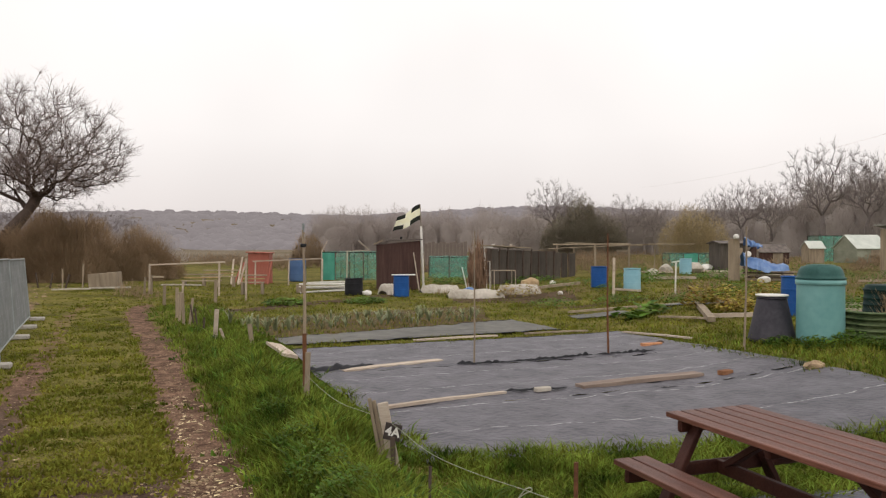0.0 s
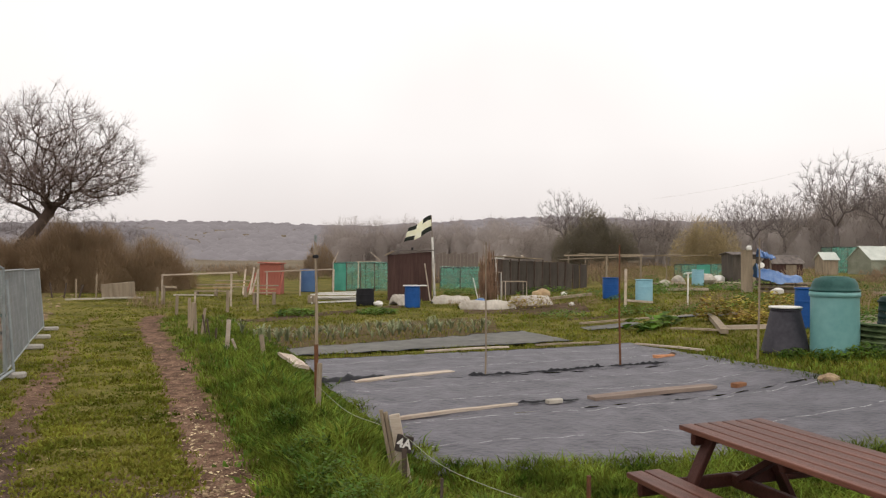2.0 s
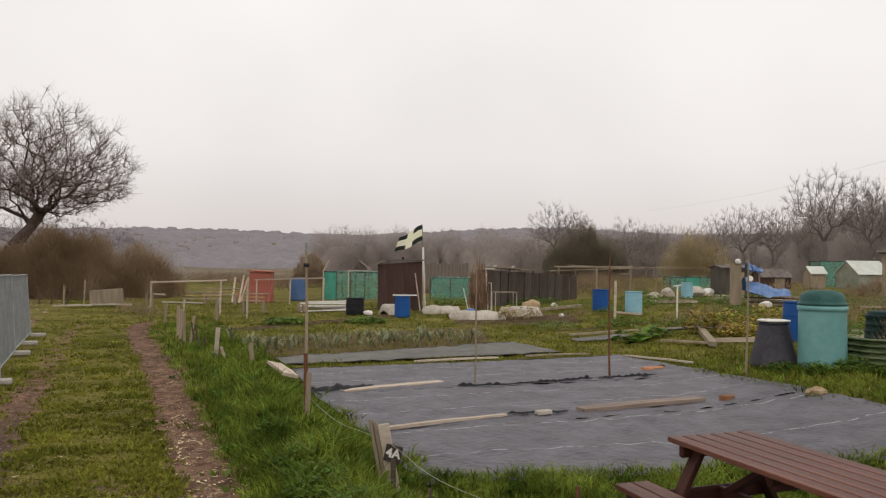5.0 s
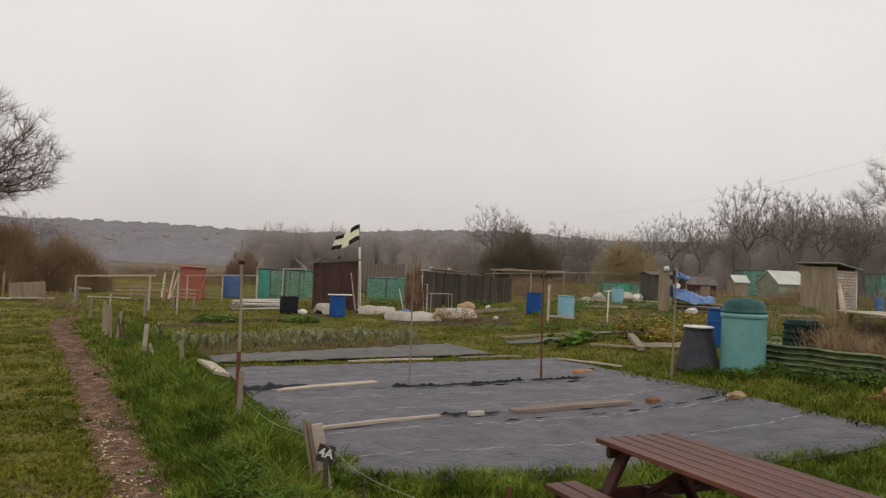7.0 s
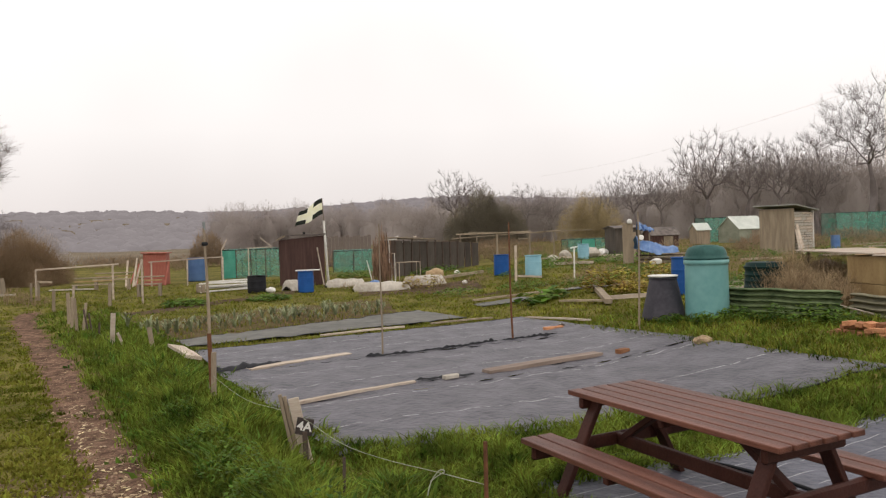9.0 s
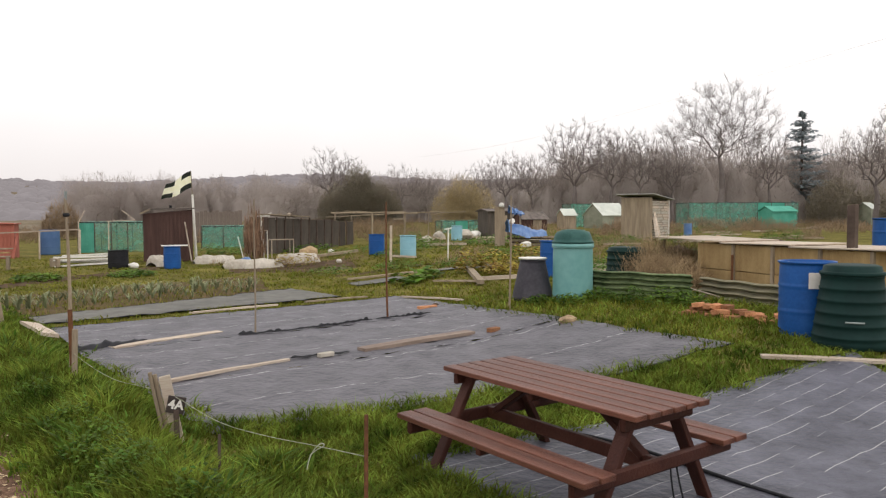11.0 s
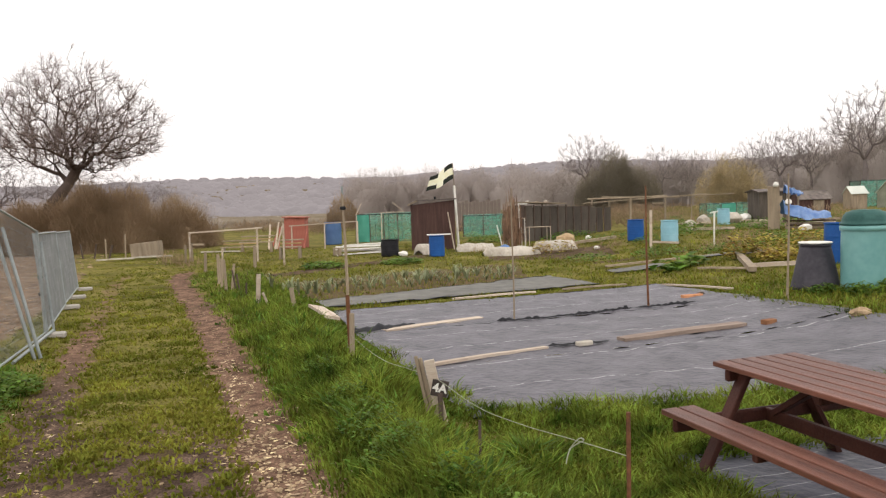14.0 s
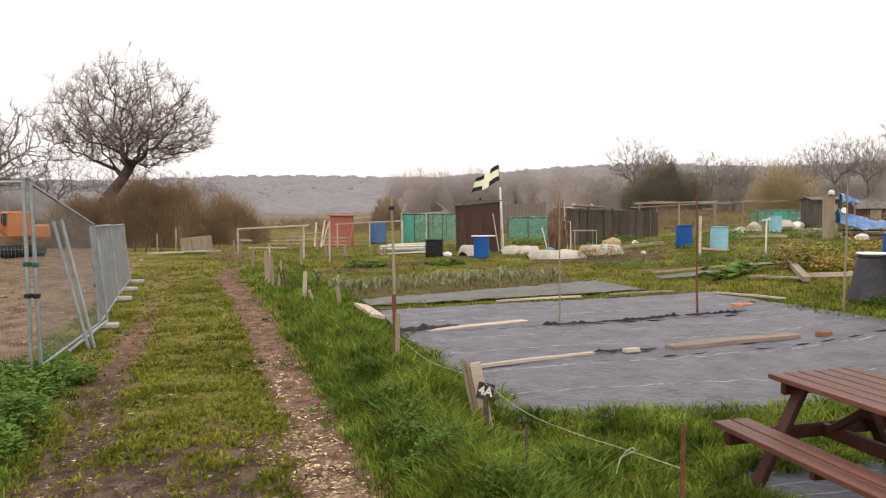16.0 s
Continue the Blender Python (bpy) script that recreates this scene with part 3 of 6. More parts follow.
fabric([(-2.9, 14.2), (2.65, 16.85), (1.7, 19.0), (-3.35, 15.2)], "dusty grey weed fabric beside the leek bed", FABRIC_OLD, 4.0)
fabric([(2.05, 3.0), (5.1, 2.8), (6.9, 6.8), (1.25, 5.5)], "grey gridded weed fabric under the picnic table", GRIDFABRIC, 5.0, wrinkle=0.01, grain=22.0)


# ---- picnic table ----
def picnic_table(x, y, rz):
    t = thing("picnic_table", x, y, zg(x, y) + 0.03, rz, "red-brown stained wooden picnic table with attached benches", "picnic table")
    for k in range(6):
        part("tabletop_slat", box(1.82, 0.103, 0.034, 0.004), TABLEWOOD, t, "", pose(0.004 * (k % 2), -0.295 + k * 0.118, 0.703))
    for side in (-1, 1):
        for k in range(2):
            part("bench_slat", box(1.82, 0.122, 0.036, 0.004), TABLEWOOD, t, "", pose(0, side * (0.565 + 0.138 * k), 0.412))
    for end in (-1, 1):
        ex = 0.79 * end
        bm = box(0.045, 0.66, 0.085, 0.012)
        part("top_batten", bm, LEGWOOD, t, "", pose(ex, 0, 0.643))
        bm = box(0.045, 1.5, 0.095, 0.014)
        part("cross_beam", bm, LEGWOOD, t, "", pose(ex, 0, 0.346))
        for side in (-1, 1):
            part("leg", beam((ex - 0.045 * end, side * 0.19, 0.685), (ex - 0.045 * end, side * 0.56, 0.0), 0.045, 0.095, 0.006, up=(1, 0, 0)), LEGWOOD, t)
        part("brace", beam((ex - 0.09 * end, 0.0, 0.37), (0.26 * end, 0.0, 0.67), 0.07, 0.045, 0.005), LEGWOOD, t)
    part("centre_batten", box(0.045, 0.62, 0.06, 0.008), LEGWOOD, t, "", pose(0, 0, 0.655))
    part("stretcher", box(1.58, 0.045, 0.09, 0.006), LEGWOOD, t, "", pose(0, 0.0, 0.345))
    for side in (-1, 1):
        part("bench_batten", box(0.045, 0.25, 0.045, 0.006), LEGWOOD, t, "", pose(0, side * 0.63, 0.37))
    return t


picnic_table(2.19, 4.61, -70.3)


# ---- poles and stakes in the plot ----
def pole(x, y, h, r, material, label, lean=(0.0, 0.0), knot=False):
    z = zg(x, y)
    t = thing("garden_pole", x, y, z - 0.05, 0, label, "pole", "tall poles round the plot")
    bm = bmesh.new()
    pts = [Vector((lean[0] * s + 0.008 * math.sin(5 * s + x), lean[1] * s, s * (h + 0.05))) for s in (0, 0.25, 0.5, 0.75, 1)]
    for i, (p, q) in enumerate(zip(pts, pts[1:])):
        tube(p, q, r * (1 - 0.1 * i), r * (1 - 0.1 * (i + 1)), 10, bm)
    part("shaft", bm, material, t)
    if knot:
        part("steel_sleeve", tube((0, 0, 0), (lean[0] * 0.42, lean[1] * 0.42, h * 0.42), r * 1.12, r * 1.1, 10), RUST, t, "dark rusty sleeve round the foot")
        part("tie", lathe([(r * 1.05, 0), (r * 1.6, 0.01), (r * 1.6, 0.03), (r * 1.05, 0.04)], 12), BLACK, t, "black tie", pose(lean[0] * 0.9, lean[1] * 0.9, h * 0.925))
        part("top_spike", tube((0, 0, 0), (0, 0, 0.09), 0.012, 0.016, 8), GALV, t, "", pose(lean[0], lean[1], h + 0.03))
    return t


pole(-1.5, 8.4, 1.87, 0.021, OLDWOOD, "tall weathered wooden pole with a black tie, at the plot's edge", (-0.02, 0), True)
pole(0.49, 11.88, 2.12, 0.015, OLDWOOD, "thin weathered wooden pole standing in the fabric", (0.02, 0))
pole(2.8, 12.87, 2.1, 0.02, RUST, "dark rusty steel pole standing in the fabric", (-0.02, 0))
pole(4.93, 12.45, 2.05, 0.02, OLDWOOD, "slim grey wooden pole at the corner of the plot", (0.03, 0))


def stake(x, y, h, w, d, material, label, tilt=(0, 0), rz=0, name="wooden_stake", group="stakes along the verge", z=None):
    t = thing(name, x, y, (zg(x, y) if z is None else z) - 0.06, rz, label, "stake", group)
    bm = bmesh.new()
    beam((0, 0, 0), (tilt[0], tilt[1], h + 0.06), w, d, 0.004, bm, up=(0, 1, 0))
    top = max(v.co.z for v in bm.verts)
    for v in bm.verts:
        if v.co.z > top - 0.03:
            v.co.z -= 0.25 * abs(v.co.x - tilt[0]) + 0.2 * max(0, v.co.y - tilt[1])
    part("post", bm, material, t)
    return t


stake(-1.47, 8.3, 0.55, 0.05, 0.05, OLDWOOD, "short weathered stake beside the tall pole", (0.02, 0))
# ---- numbered stakes of plot 4A ----
sx, sy = -0.455, 6.2
for dx, dy, h, w, tilt in ((0, 0, 0.62, 0.028, (-0.13, 0.02)), (0.035, 0.012, 0.6, 0.03, (-0.13, 0.02))):
    stake(sx + dx, sy + dy, h, w, 0.045, OLDWOOD, "slim weathered stake leaning at the plot's corner", tilt, 0, z=0.05)
post4 = stake(sx + 0.1, sy - 0.03, 0.6, 0.085, 0.05, NEWWOOD, "pale wooden corner post with a black number plate", (-0.12, 0.01), 0, "numbered_post", z=0.05)
plate = part("number_plate", box(0.135, 0.012, 0.135, 0.003), SIGNBLACK, post4, "black plate with white painted writing", pose(-0.035, -0.045, 0.425, 0, 12, 0))


def lettering(body, size, m, material, parent, name="writing", stretch=1.0):
    cu = bpy.data.curves.new(name, "FONT")
    cu.body, cu.size, cu.extrude, cu.align_x, cu.align_y, cu.offset = body, size, 0.002, "CENTER", "CENTER", 0.003
    src = bpy.data.objects.new(name, cu)
    scene.collection.objects.link(src)
    me = bpy.data.meshes.new_from_object(src.evaluated_get(bpy.context.evaluated_depsgraph_get()))
    bpy.data.objects.remove(src)
    me.materials.clear()
    me.materials.append(material)
    ob = new(name, me)
    ob.parent = parent
    ob.matrix_basis = m
    return ob


lettering("4A", 0.098, pose(0, -0.008, 0, 90, 0, 0), WHITE, plate)
stake(sx + 0.075, sy - 0.07, 0.38, 0.04, 0.03, BARK, "short dark stake beside the corner post", (-0.01, 0), 0, z=0.0)

# ---- large plastic containers ----
def drum(x, y, r, h, material, label, name="water_barrel", open_top=True, rz=0.0, z=None, group="plastic barrels"):
    t = thing(name, x, y, zg(x, y) if z is None else z, rz, label, "barrel", group)
    prof = [(r * 0.9, 0), (r * 0.98, 0.02), (r * 0.99, h * 0.04), (r * 0.99, h * 0.28), (r * 0.99, h * 0.3), (r * 1.008, h * 0.32), (r * 1.008, h * 0.345), (r * 0.99, h * 0.365), (r * 0.99, h * 0.385), (r * 0.99, h * 0.62), (r * 0.99, h * 0.64), (r * 1.008, h * 0.66), (r * 1.008, h * 0.685), (r * 0.99, h * 0.7), (r * 0.988, h * 0.72), (r * 0.965, h * 0.92), (r * 0.96, h * 0.94), (r * 0.97, h * 0.97)]
    if open_top:
        prof += [(r * 1.03, h * 0.975), (r * 1.04, h), (r * 0.93, h), (r * 0.92, h * 0.55)]
    else:
        prof += [(r * 1.03, h * 0.975), (r * 1.03, h), (r * 0.9, h * 1.005)]
    part("body", lathe(prof), material, t)
    return t


def compost_bin(x, y, r0, r1, h, material, lidmat, label, rz=0.0, ribs=0, lid_h=0.2, domed=False):
    """A tapered bin with a stepped, domed lid."""
    t = thing("compost_bin", x, y, zg(x, y), rz, label, "compost bin", "compost bins")
    hb = h - lid_h
    prof = [(r0, 0)]
    for k in range(1, 13):
        s = k / 12
        r = r0 + (r1 - r0) * s
        if ribs and k % 2 == 0:
            prof += [(r + 0.002, hb * s - 0.03), (r + 0.011, hb * s - 0.02), (r + 0.011, hb * s), (r + 0.001, hb * s + 0.008)]
        else:
            prof.append((r, hb * s))
    prof[-1] = (r1, hb)
    part("body", lathe(prof, 32), material, t)
    if domed:
        lid_profile = [(r1 + 0.004, 0), (r1 + 0.022, 0.006), (r1 + 0.022, 0.03), (r1 - 0.006, 0.045), (r1 - 0.012, lid_h * 0.35), (r1 - 0.035, lid_h * 0.62), (r1 * 0.8, lid_h * 0.84), (r1 * 0.62, lid_h * 0.9), (r1 * 0.58, lid_h * 0.97), (r1 * 0.3, lid_h)]
        part("lid", lathe(lid_profile, 32), lidmat, t, "", pose(0, 0, hb))
        return t
    part("lid", lathe([(r1 + 0.012, 0), (r1 + 0.025, 0.005), (r1 + 0.025, lid_h * 0.32), (r1 + 0.005, lid_h * 0.36), (r1 - 0.005, lid_h * 0.4), (r1 - 0.02, lid_h * 0.85), (r1 * 0.8, lid_h * 0.97), (r1 * 0.4, lid_h)], 32), lidmat, t, "", pose(0, 0, hb))
    return t


tealbin = compost_bin(6.3, 12.72, 0.375, 0.365, 1.29, TEAL, TEALDARK, "large pale teal plastic compost bin with a dark domed lid", 20, 0, 0.25, True)
part("lid_band", lathe([(0.368, 0), (0.386, 0.004), (0.386, 0.075), (0.368, 0.085)], 32), TEAL, tealbin, "pale teal rim", pose(0, 0, 0.95))
dark = compost_bin(5.72, 13.25, 0.4, 0.24, 0.78, BLACKBIN, BLACKBIN, "tapered charcoal plastic compost bin with an open top", 0, 0, 0.04)
part("hatch_rim", lathe([(0.255, 0), (0.27, 0.005), (0.27, 0.025), (0.25, 0.03)], 28), WHITE, dark, "pale rim", pose(0, 0, 0.775))
compost_bin(8.3, 14.2, 0.44, 0.4, 0.85, GREENBIN, GREENBIN, "dark green plastic compost bin behind corrugated sheets", 0, 6, 0.12)
gb = compost_bin(7.2, 7.15, 0.44, 0.33, 0.98, GREENBIN, GREENBIN, "dark green ribbed compost bin with a round lid", 0, 6, 0.13)
part("hatch_bar", box(0.2, 0.02, 0.018, 0.004), GALV, gb, "pale hatch bar", pose(-0.28, -0.33, 0.33, 0, 0, -40))
bd = drum(7.18, 7.85, 0.335, 0.95, BLUE, "bright blue plastic barrel with a white label, in the grass")
part("paper_label", box(0.17, 0.006, 0.2, 0.002), WHITE, bd, "white square label", pose(-0.145, -0.308, 0.72, 0, 0, -25))
drum(-1.47, 27.0, 0.28, 0.76, BLUE, "blue plastic barrel with a board on top, before the brown shed")
drum(5.8, 28.2, 0.3, 0.78, BLUE, "blue plastic barrel standing among weeds")
drum(6.5, 26.1, 0.29, 0.75, PALEBLUE, "pale blue plastic barrel standing among weeds")
drum(7.85, 17.0, 0.28, 0.89, BLUE, "blue plastic barrel behind the compost bins")
drum(20.9, 19.3, 0.5, 1.35, BLUE, "tall blue plastic barrel on a far plot")
drum(-7.2, 37.7, 0.42, 1.12, DULLBLUE, "faded blue plastic tank behind the rails")
drum(-3.24, 27.75, 0.33, 0.62, BLACK, "black plastic tub beside the brown shed", "garden_tub")


# ---- brown shed, flag ----
def brown_shed():
    t = thing("garden_shed", -1.82, 31.1, zg(-1.8, 31), 4, "dark brown creosoted wooden shed with a low felted roof", "shed")
    w, d = 1.76, 1.5
    verts = [(-w / 2, -d / 2, 0), (w / 2, -d / 2, 0), (w / 2, d / 2, 0), (-w / 2, d / 2, 0), (-w / 2, -d / 2, 1.82), (w / 2, -d / 2, 1.97), (w / 2, d / 2, 1.9), (-w / 2, d / 2, 1.78)]
    raw("wall_shell", verts, [(0, 1, 5, 4), (1, 2, 6, 5), (2, 3, 7, 6), (3, 0, 4, 7), (4, 5, 6, 7), (3, 2, 1, 0)], BROWNSHED, t)
    for k in range(13):
        part("cladding_board", beam((-w / 2 + 0.07 + k * 0.135, -d / 2 - 0.008, 0.03), (-w / 2 + 0.07 + k * 0.135, -d / 2 - 0.008, 1.8 + 0.0115 * k), 0.125, 0.016, 0.003, up=(0, 1, 0)), BROWNSHED, t)
    bm = beam((-w / 2 - 0.1, 0, 1.83), (-0.62, 0, 2.0), d + 0.24, 0.045)
    beam((-0.62, 0, 2.0), (w / 2 + 0.08, 0, 2.02), d + 0.24, 0.045, bm=bm)
    part("roof", bm, FELT, t, "dark felted roof")
    part("roof_fascia", beam((-w / 2 - 0.1, -d / 2 - 0.13, 1.82), (-0.62, -d / 2 - 0.13, 1.99), 0.02, 0.05), OLDWOOD, t)
    part("vent_cap", tube((0.12, 0, 2.0), (0.12, 0, 2.14), 0.05, 0.05, 10), BLACK, t)
    part("leaning_batten", beam((0.82, -0.95, 0.0), (0.6, -0.8, 1.5), 0.05, 0.03), NEWWOOD, t, "pale leaning batten")
    return t


brown_shed()


def flag():
    x, y = -0.83, 32.6
    t = thing("flagpole", x, y, zg(x, y), 0, "white wooden flagpole flying a black flag with a cream cross", "flag")
    part("pole", tube((0, 0, 0), (-0.1, 0, 2.6), 0.055, 0.045, 12), WHITE, t)
    part("mast", tube((-0.1, 0, 2.55), (-0.14, 0, 3.55), 0.018, 0.014, 8), OLDWOOD, t)
    nu, nv = 24, 14
    verts, dark_faces, light_faces = [], [], []
    for j in range(nv + 1):
        for i in range(nu + 1):
            u, v = i / nu, j / nv
            droop = 0.95 * u
            verts.append((-0.13 - 0.98 * u - 0.22 * v * u, 0.14 * math.sin(6 * u + 1.5 * v) * u, 3.56 - 0.72 * v * (1 - 0.12 * u) - droop * 0.62 + 0.05 * math.sin(7 * u + v)))
    for j in range(nv):
        for i in range(nu):
            f = (j * (nu + 1) + i, j * (nu + 1) + i + 1, (j + 1) * (nu + 1) + i + 1, (j + 1) * (nu + 1) + i)
            cross = abs((i + 0.5) / nu - 0.5) < 0.12 or abs((j + 0.5) / nv - 0.5) < 0.19
            (light_faces if cross else dark_faces).append(f)
    raw("flag_field", verts, dark_faces, FLAGDARK, t, True)
    ob = raw("flag_cross", verts, light_faces, FLAGLIGHT, t, True)
    tagged(ob, "cream cross sewn on the flag")


flag()


# ---- site fence: mesh panels in tube frames ----
def fence_panel(p, q, h, lean, label, wire=0.0026, h2=None):
    """A temporary fence panel from p to q (ground points), h high at p and h2 at q, leaning sideways at the top by lean metres."""
    (px, py), (qx, qy) = p, q
    ang = math.degrees(math.atan2(qy - py, qx - px))
    ln = math.hypot(qx - px, qy - py)
    t = thing("fence_panel", px, py, zg(px, py), ang, label, "fence", "site fence panels")
    top = lambda s: h + ((h2 or h) - h) * s / ln
    for s in (0.0, ln):
        part("upright", tube((s, 0, 0.0), (s, lean, top(s)), 0.021, 0.021, 10), GALV, t)
    for z in (0.06, 0.99):
        part("rail", tube((0, lean * z, z * top(0)), (ln, lean * z, z * top(ln)), 0.016, 0.016, 8), GALV, t)
    bm = bmesh.new()
    n = int(ln / 0.045)
    for k in range(1, n):
        s = ln * k / n
        tube((s, lean * 0.06, 0.06 * top(s)), (s, lean * 0.99, 0.99 * top(s)), wire, wire, 3, bm)
    for k in range(1, 11):
        z = 0.06 + 0.93 * k / 11
        tube((0, lean * z, z * top(0)), (ln, lean * z, z * top(ln)), wire, wire, 3, bm)
    part("mesh_infill", bm, WIREMESH, t, "fine galvanised wire mesh")
    for k in range(2):
        part("clamp", box(0.07, 0.07, 0.05, 0.01), TEALDARK if k else BLACK, t, "fence coupler", pose(0, lean * 0.5, top(0) * (0.42 + 0.16 * k)))
    return t


fence_panel((-5.31, 7.62), (-8.8, 7.97), 2.12, 0.0, "galvanised mesh fence panel closing off the stony site", 0.0013)
fence_panel((-5.24, 7.68), (-6.42, 10.85), 2.1, 0.03, "galvanised mesh fence panel standing by the track", 0.0015, 1.6)
fence_panel((-6.48, 11.0), (-8.08, 14.4), 1.56, 0.1, "galvanised mesh fence panel leaning beside the track", 0.0026, 1.52)
fence_panel((-8.12, 14.45), (-9.7, 17.9), 1.5, 0.12, "galvanised mesh fence panel at the track's far end", 0.0026, 1.46)
for (x, y, tx, ty, h) in ((-5.65, 9.27, -6.04, 9.23, 1.66), (-5.6, 9.32, -5.96, 9.28, 1.68), (-6.4, 11.05, -6.55, 11.1, 1.42)):
    t = thing("loose_fence_tube", x, y, zg(x, y), 0, "loose galvanised tube leaning against the fence", "tube", "loose fence tubes")
    part("shaft", tube((0, 0, 0), (tx - x, ty - y, h), 0.022, 0.022, 10), GALV, t)
t = thing("loose_fence_tube", -5.75, 9.0, zg(-5.75, 9.0), 0, "loose galvanised tube lying along the fence's foot", "tube", "loose fence tubes")
part("shaft", tube((0.05, -0.1, 0.04), (-0.65, 2.0, 0.1), 0.022, 0.022, 10), GALV, t)


# ---- bare trees ----
def tree_mesh(seed, centre, half, fork, trunk_r, count, tip=0.012, twig_n=5, twig_len=0.9, gnarl=0.12, low=0.75, spray=0.55, lean=0.0, over=0.0):
    """Limbs that grow out to fill a crown (its centre height, half width and half height), then twigs on every end."""
    rng = np.random.default_rng(seed)
    cz, (hw, hh) = centre, half
    d = rng.normal(size=(count, 3))
    d /= np.linalg.norm(d, axis=1)[:, None]
    rad = rng.random(count) ** 0.42 * (0.85 + 0.16 * np.sin(d[:, 0] * 5 + seed) * np.cos(d[:, 1] * 4 + d[:, 2] * 5))
    pts = d * rad[:, None] * np.array([hw, hw, hh])
    pts[:, 2] = np.where(pts[:, 2] < 0, pts[:, 2] * low, pts[:, 2]) + cz
    pts[:, 0] += over
    root = np.array([lean, 0.0, fork])
    pts = pts[np.argsort(np.linalg.norm(pts - root, axis=1))]
    bend_ = 0.06 * fork
    nodes = [np.array([0.0, 0.0, -0.3]), np.array([bend_ + lean * 0.3, 0.02, fork * 0.35]), np.array([lean * 0.7 - bend_ * 0.4, 0.0, fork * 0.7]), root]
    parent = [-1, 0, 1, 2]
    depth = [0, 0, 0, 0.0]
    pos = np.zeros((4 + count * 4, 3))
    cost = np.full(4 + count * 4, 1e9)
    pos[:4] = nodes
    cost[3] = 0
    n = 4
    step = max(0.5, hw / 7)
    for p in pts:
        dist = np.linalg.norm(pos[3:n] - p, axis=1)
        j = 3 + int(np.argmin(dist + 0.25 * cost[3:n]))
        seg = dist[j - 3]
        k = max(1, min(4, int(seg / step)))
        a, last = pos[j].copy(), j
        for i in range(1, k + 1):
            s = i / k
            q = a + (p - a) * s + np.array([0, 0, 0.1 * seg * math.sin(math.pi * s)]) + (rng.normal(0, gnarl, 3) * min(1, seg) if i < k else 0)
            pos[n] = q
            cost[n] = cost[last] + seg / k
            parent.append(last)
            last = n
            n += 1
    load = np.zeros(n)
    kids = np.zeros(n, int)
    for i in range(n - 1, 0, -1):
        load[i] += 1 if kids[i] == 0 else 0
        load[parent[i]] += load[i]
        kids[parent[i]] += 1
    rr = tip * load ** 0.5
    rr[:4] = trunk_r * np.array([1.15, 0.95, 0.85, 0.8])
    rr = np.minimum(rr, trunk_r * 0.72)
    rr[:4] = trunk_r * np.array([1.2, 1.0, 0.88, 0.8])
    wood, twigs = ([], []), ([], [])

    def stick(store, p, q, r1, r2, sides):
        p, q = Vector(p), Vector(q)
        ax = (q - p)
        if ax.length < 1e-5:
            return
        ax.normalize()
        u = ax.orthogonal().normalized()
        w = ax.cross(u)
        o = len(store[0])
        for c, r in ((p, r1), (q, r2)):
            store[0].extend(tuple(c + (u * math.cos(t) + w * math.sin(t)) * r) for t in (2 * math.pi * i / sides for i in range(sides)))
        store[1].extend((o + i, o + (i + 1) % sides, o + sides + (i + 1) % sides, o + sides + i) for i in range(sides))

    for i in range(1, n):
        j = parent[i]
        r1 = min(rr[j], rr[i] * 1.5)
        stick(wood, pos[j], pos[i], r1, rr[i], 9 if i < 4 else 6 if rr[i] > 0.06 else 4)
        if i > 3 and load[i] < 9:
            out = pos[i] - np.array([lean, 0, fork + 0.1 * hh])
            out /= np.linalg.norm(out) + 1e-6
            for _ in range(twig_n if kids[i] == 0 else twig_n // 3):
                v = out * 0.6 + rng.normal(0, spray, 3) + np.array([0, 0, 0.25])
                v *= twig_len * rng.uniform(0.4, 1.1) / (np.linalg.norm(v) + 1e-6)
                foot = pos[i] + (pos[j] - pos[i]) * rng.uniform(0, 0.9)
                stick(twigs, foot, foot + v, tip * 0.55, tip * 0.25, 3)
    return wood, twigs


def tree(x, y, data, label, scale=1.0, rz=0.0, twigmat=None, barkmat=None, group=""):
    wood, twigs = data
    t = thing("bare_tree", x, y, zg(x, y), rz, label, "tree", group)
    raw("trunk", wood[0], wood[1], barkmat or BARK, t, True)
    raw("crown", twigs[0], twigs[1], twigmat or TWIG, t)
    t.scale = (scale, scale, scale)
    return t


tree(-20.6, 35.15, tree_mesh(11, 5.6, (5.0, 4.2), 2.3, 0.42, 1500, 0.0108, 14, 0.8, 0.22, 0.55, 0.6, 0.5, 1.65), "broad leafless oak with a dense twiggy crown", 1.0, 28)
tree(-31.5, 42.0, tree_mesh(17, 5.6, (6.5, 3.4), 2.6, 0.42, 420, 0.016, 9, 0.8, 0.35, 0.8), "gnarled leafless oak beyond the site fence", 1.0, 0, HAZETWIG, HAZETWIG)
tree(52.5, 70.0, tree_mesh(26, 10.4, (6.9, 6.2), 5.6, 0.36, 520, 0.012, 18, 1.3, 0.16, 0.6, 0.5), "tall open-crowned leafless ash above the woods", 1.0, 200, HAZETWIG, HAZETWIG)


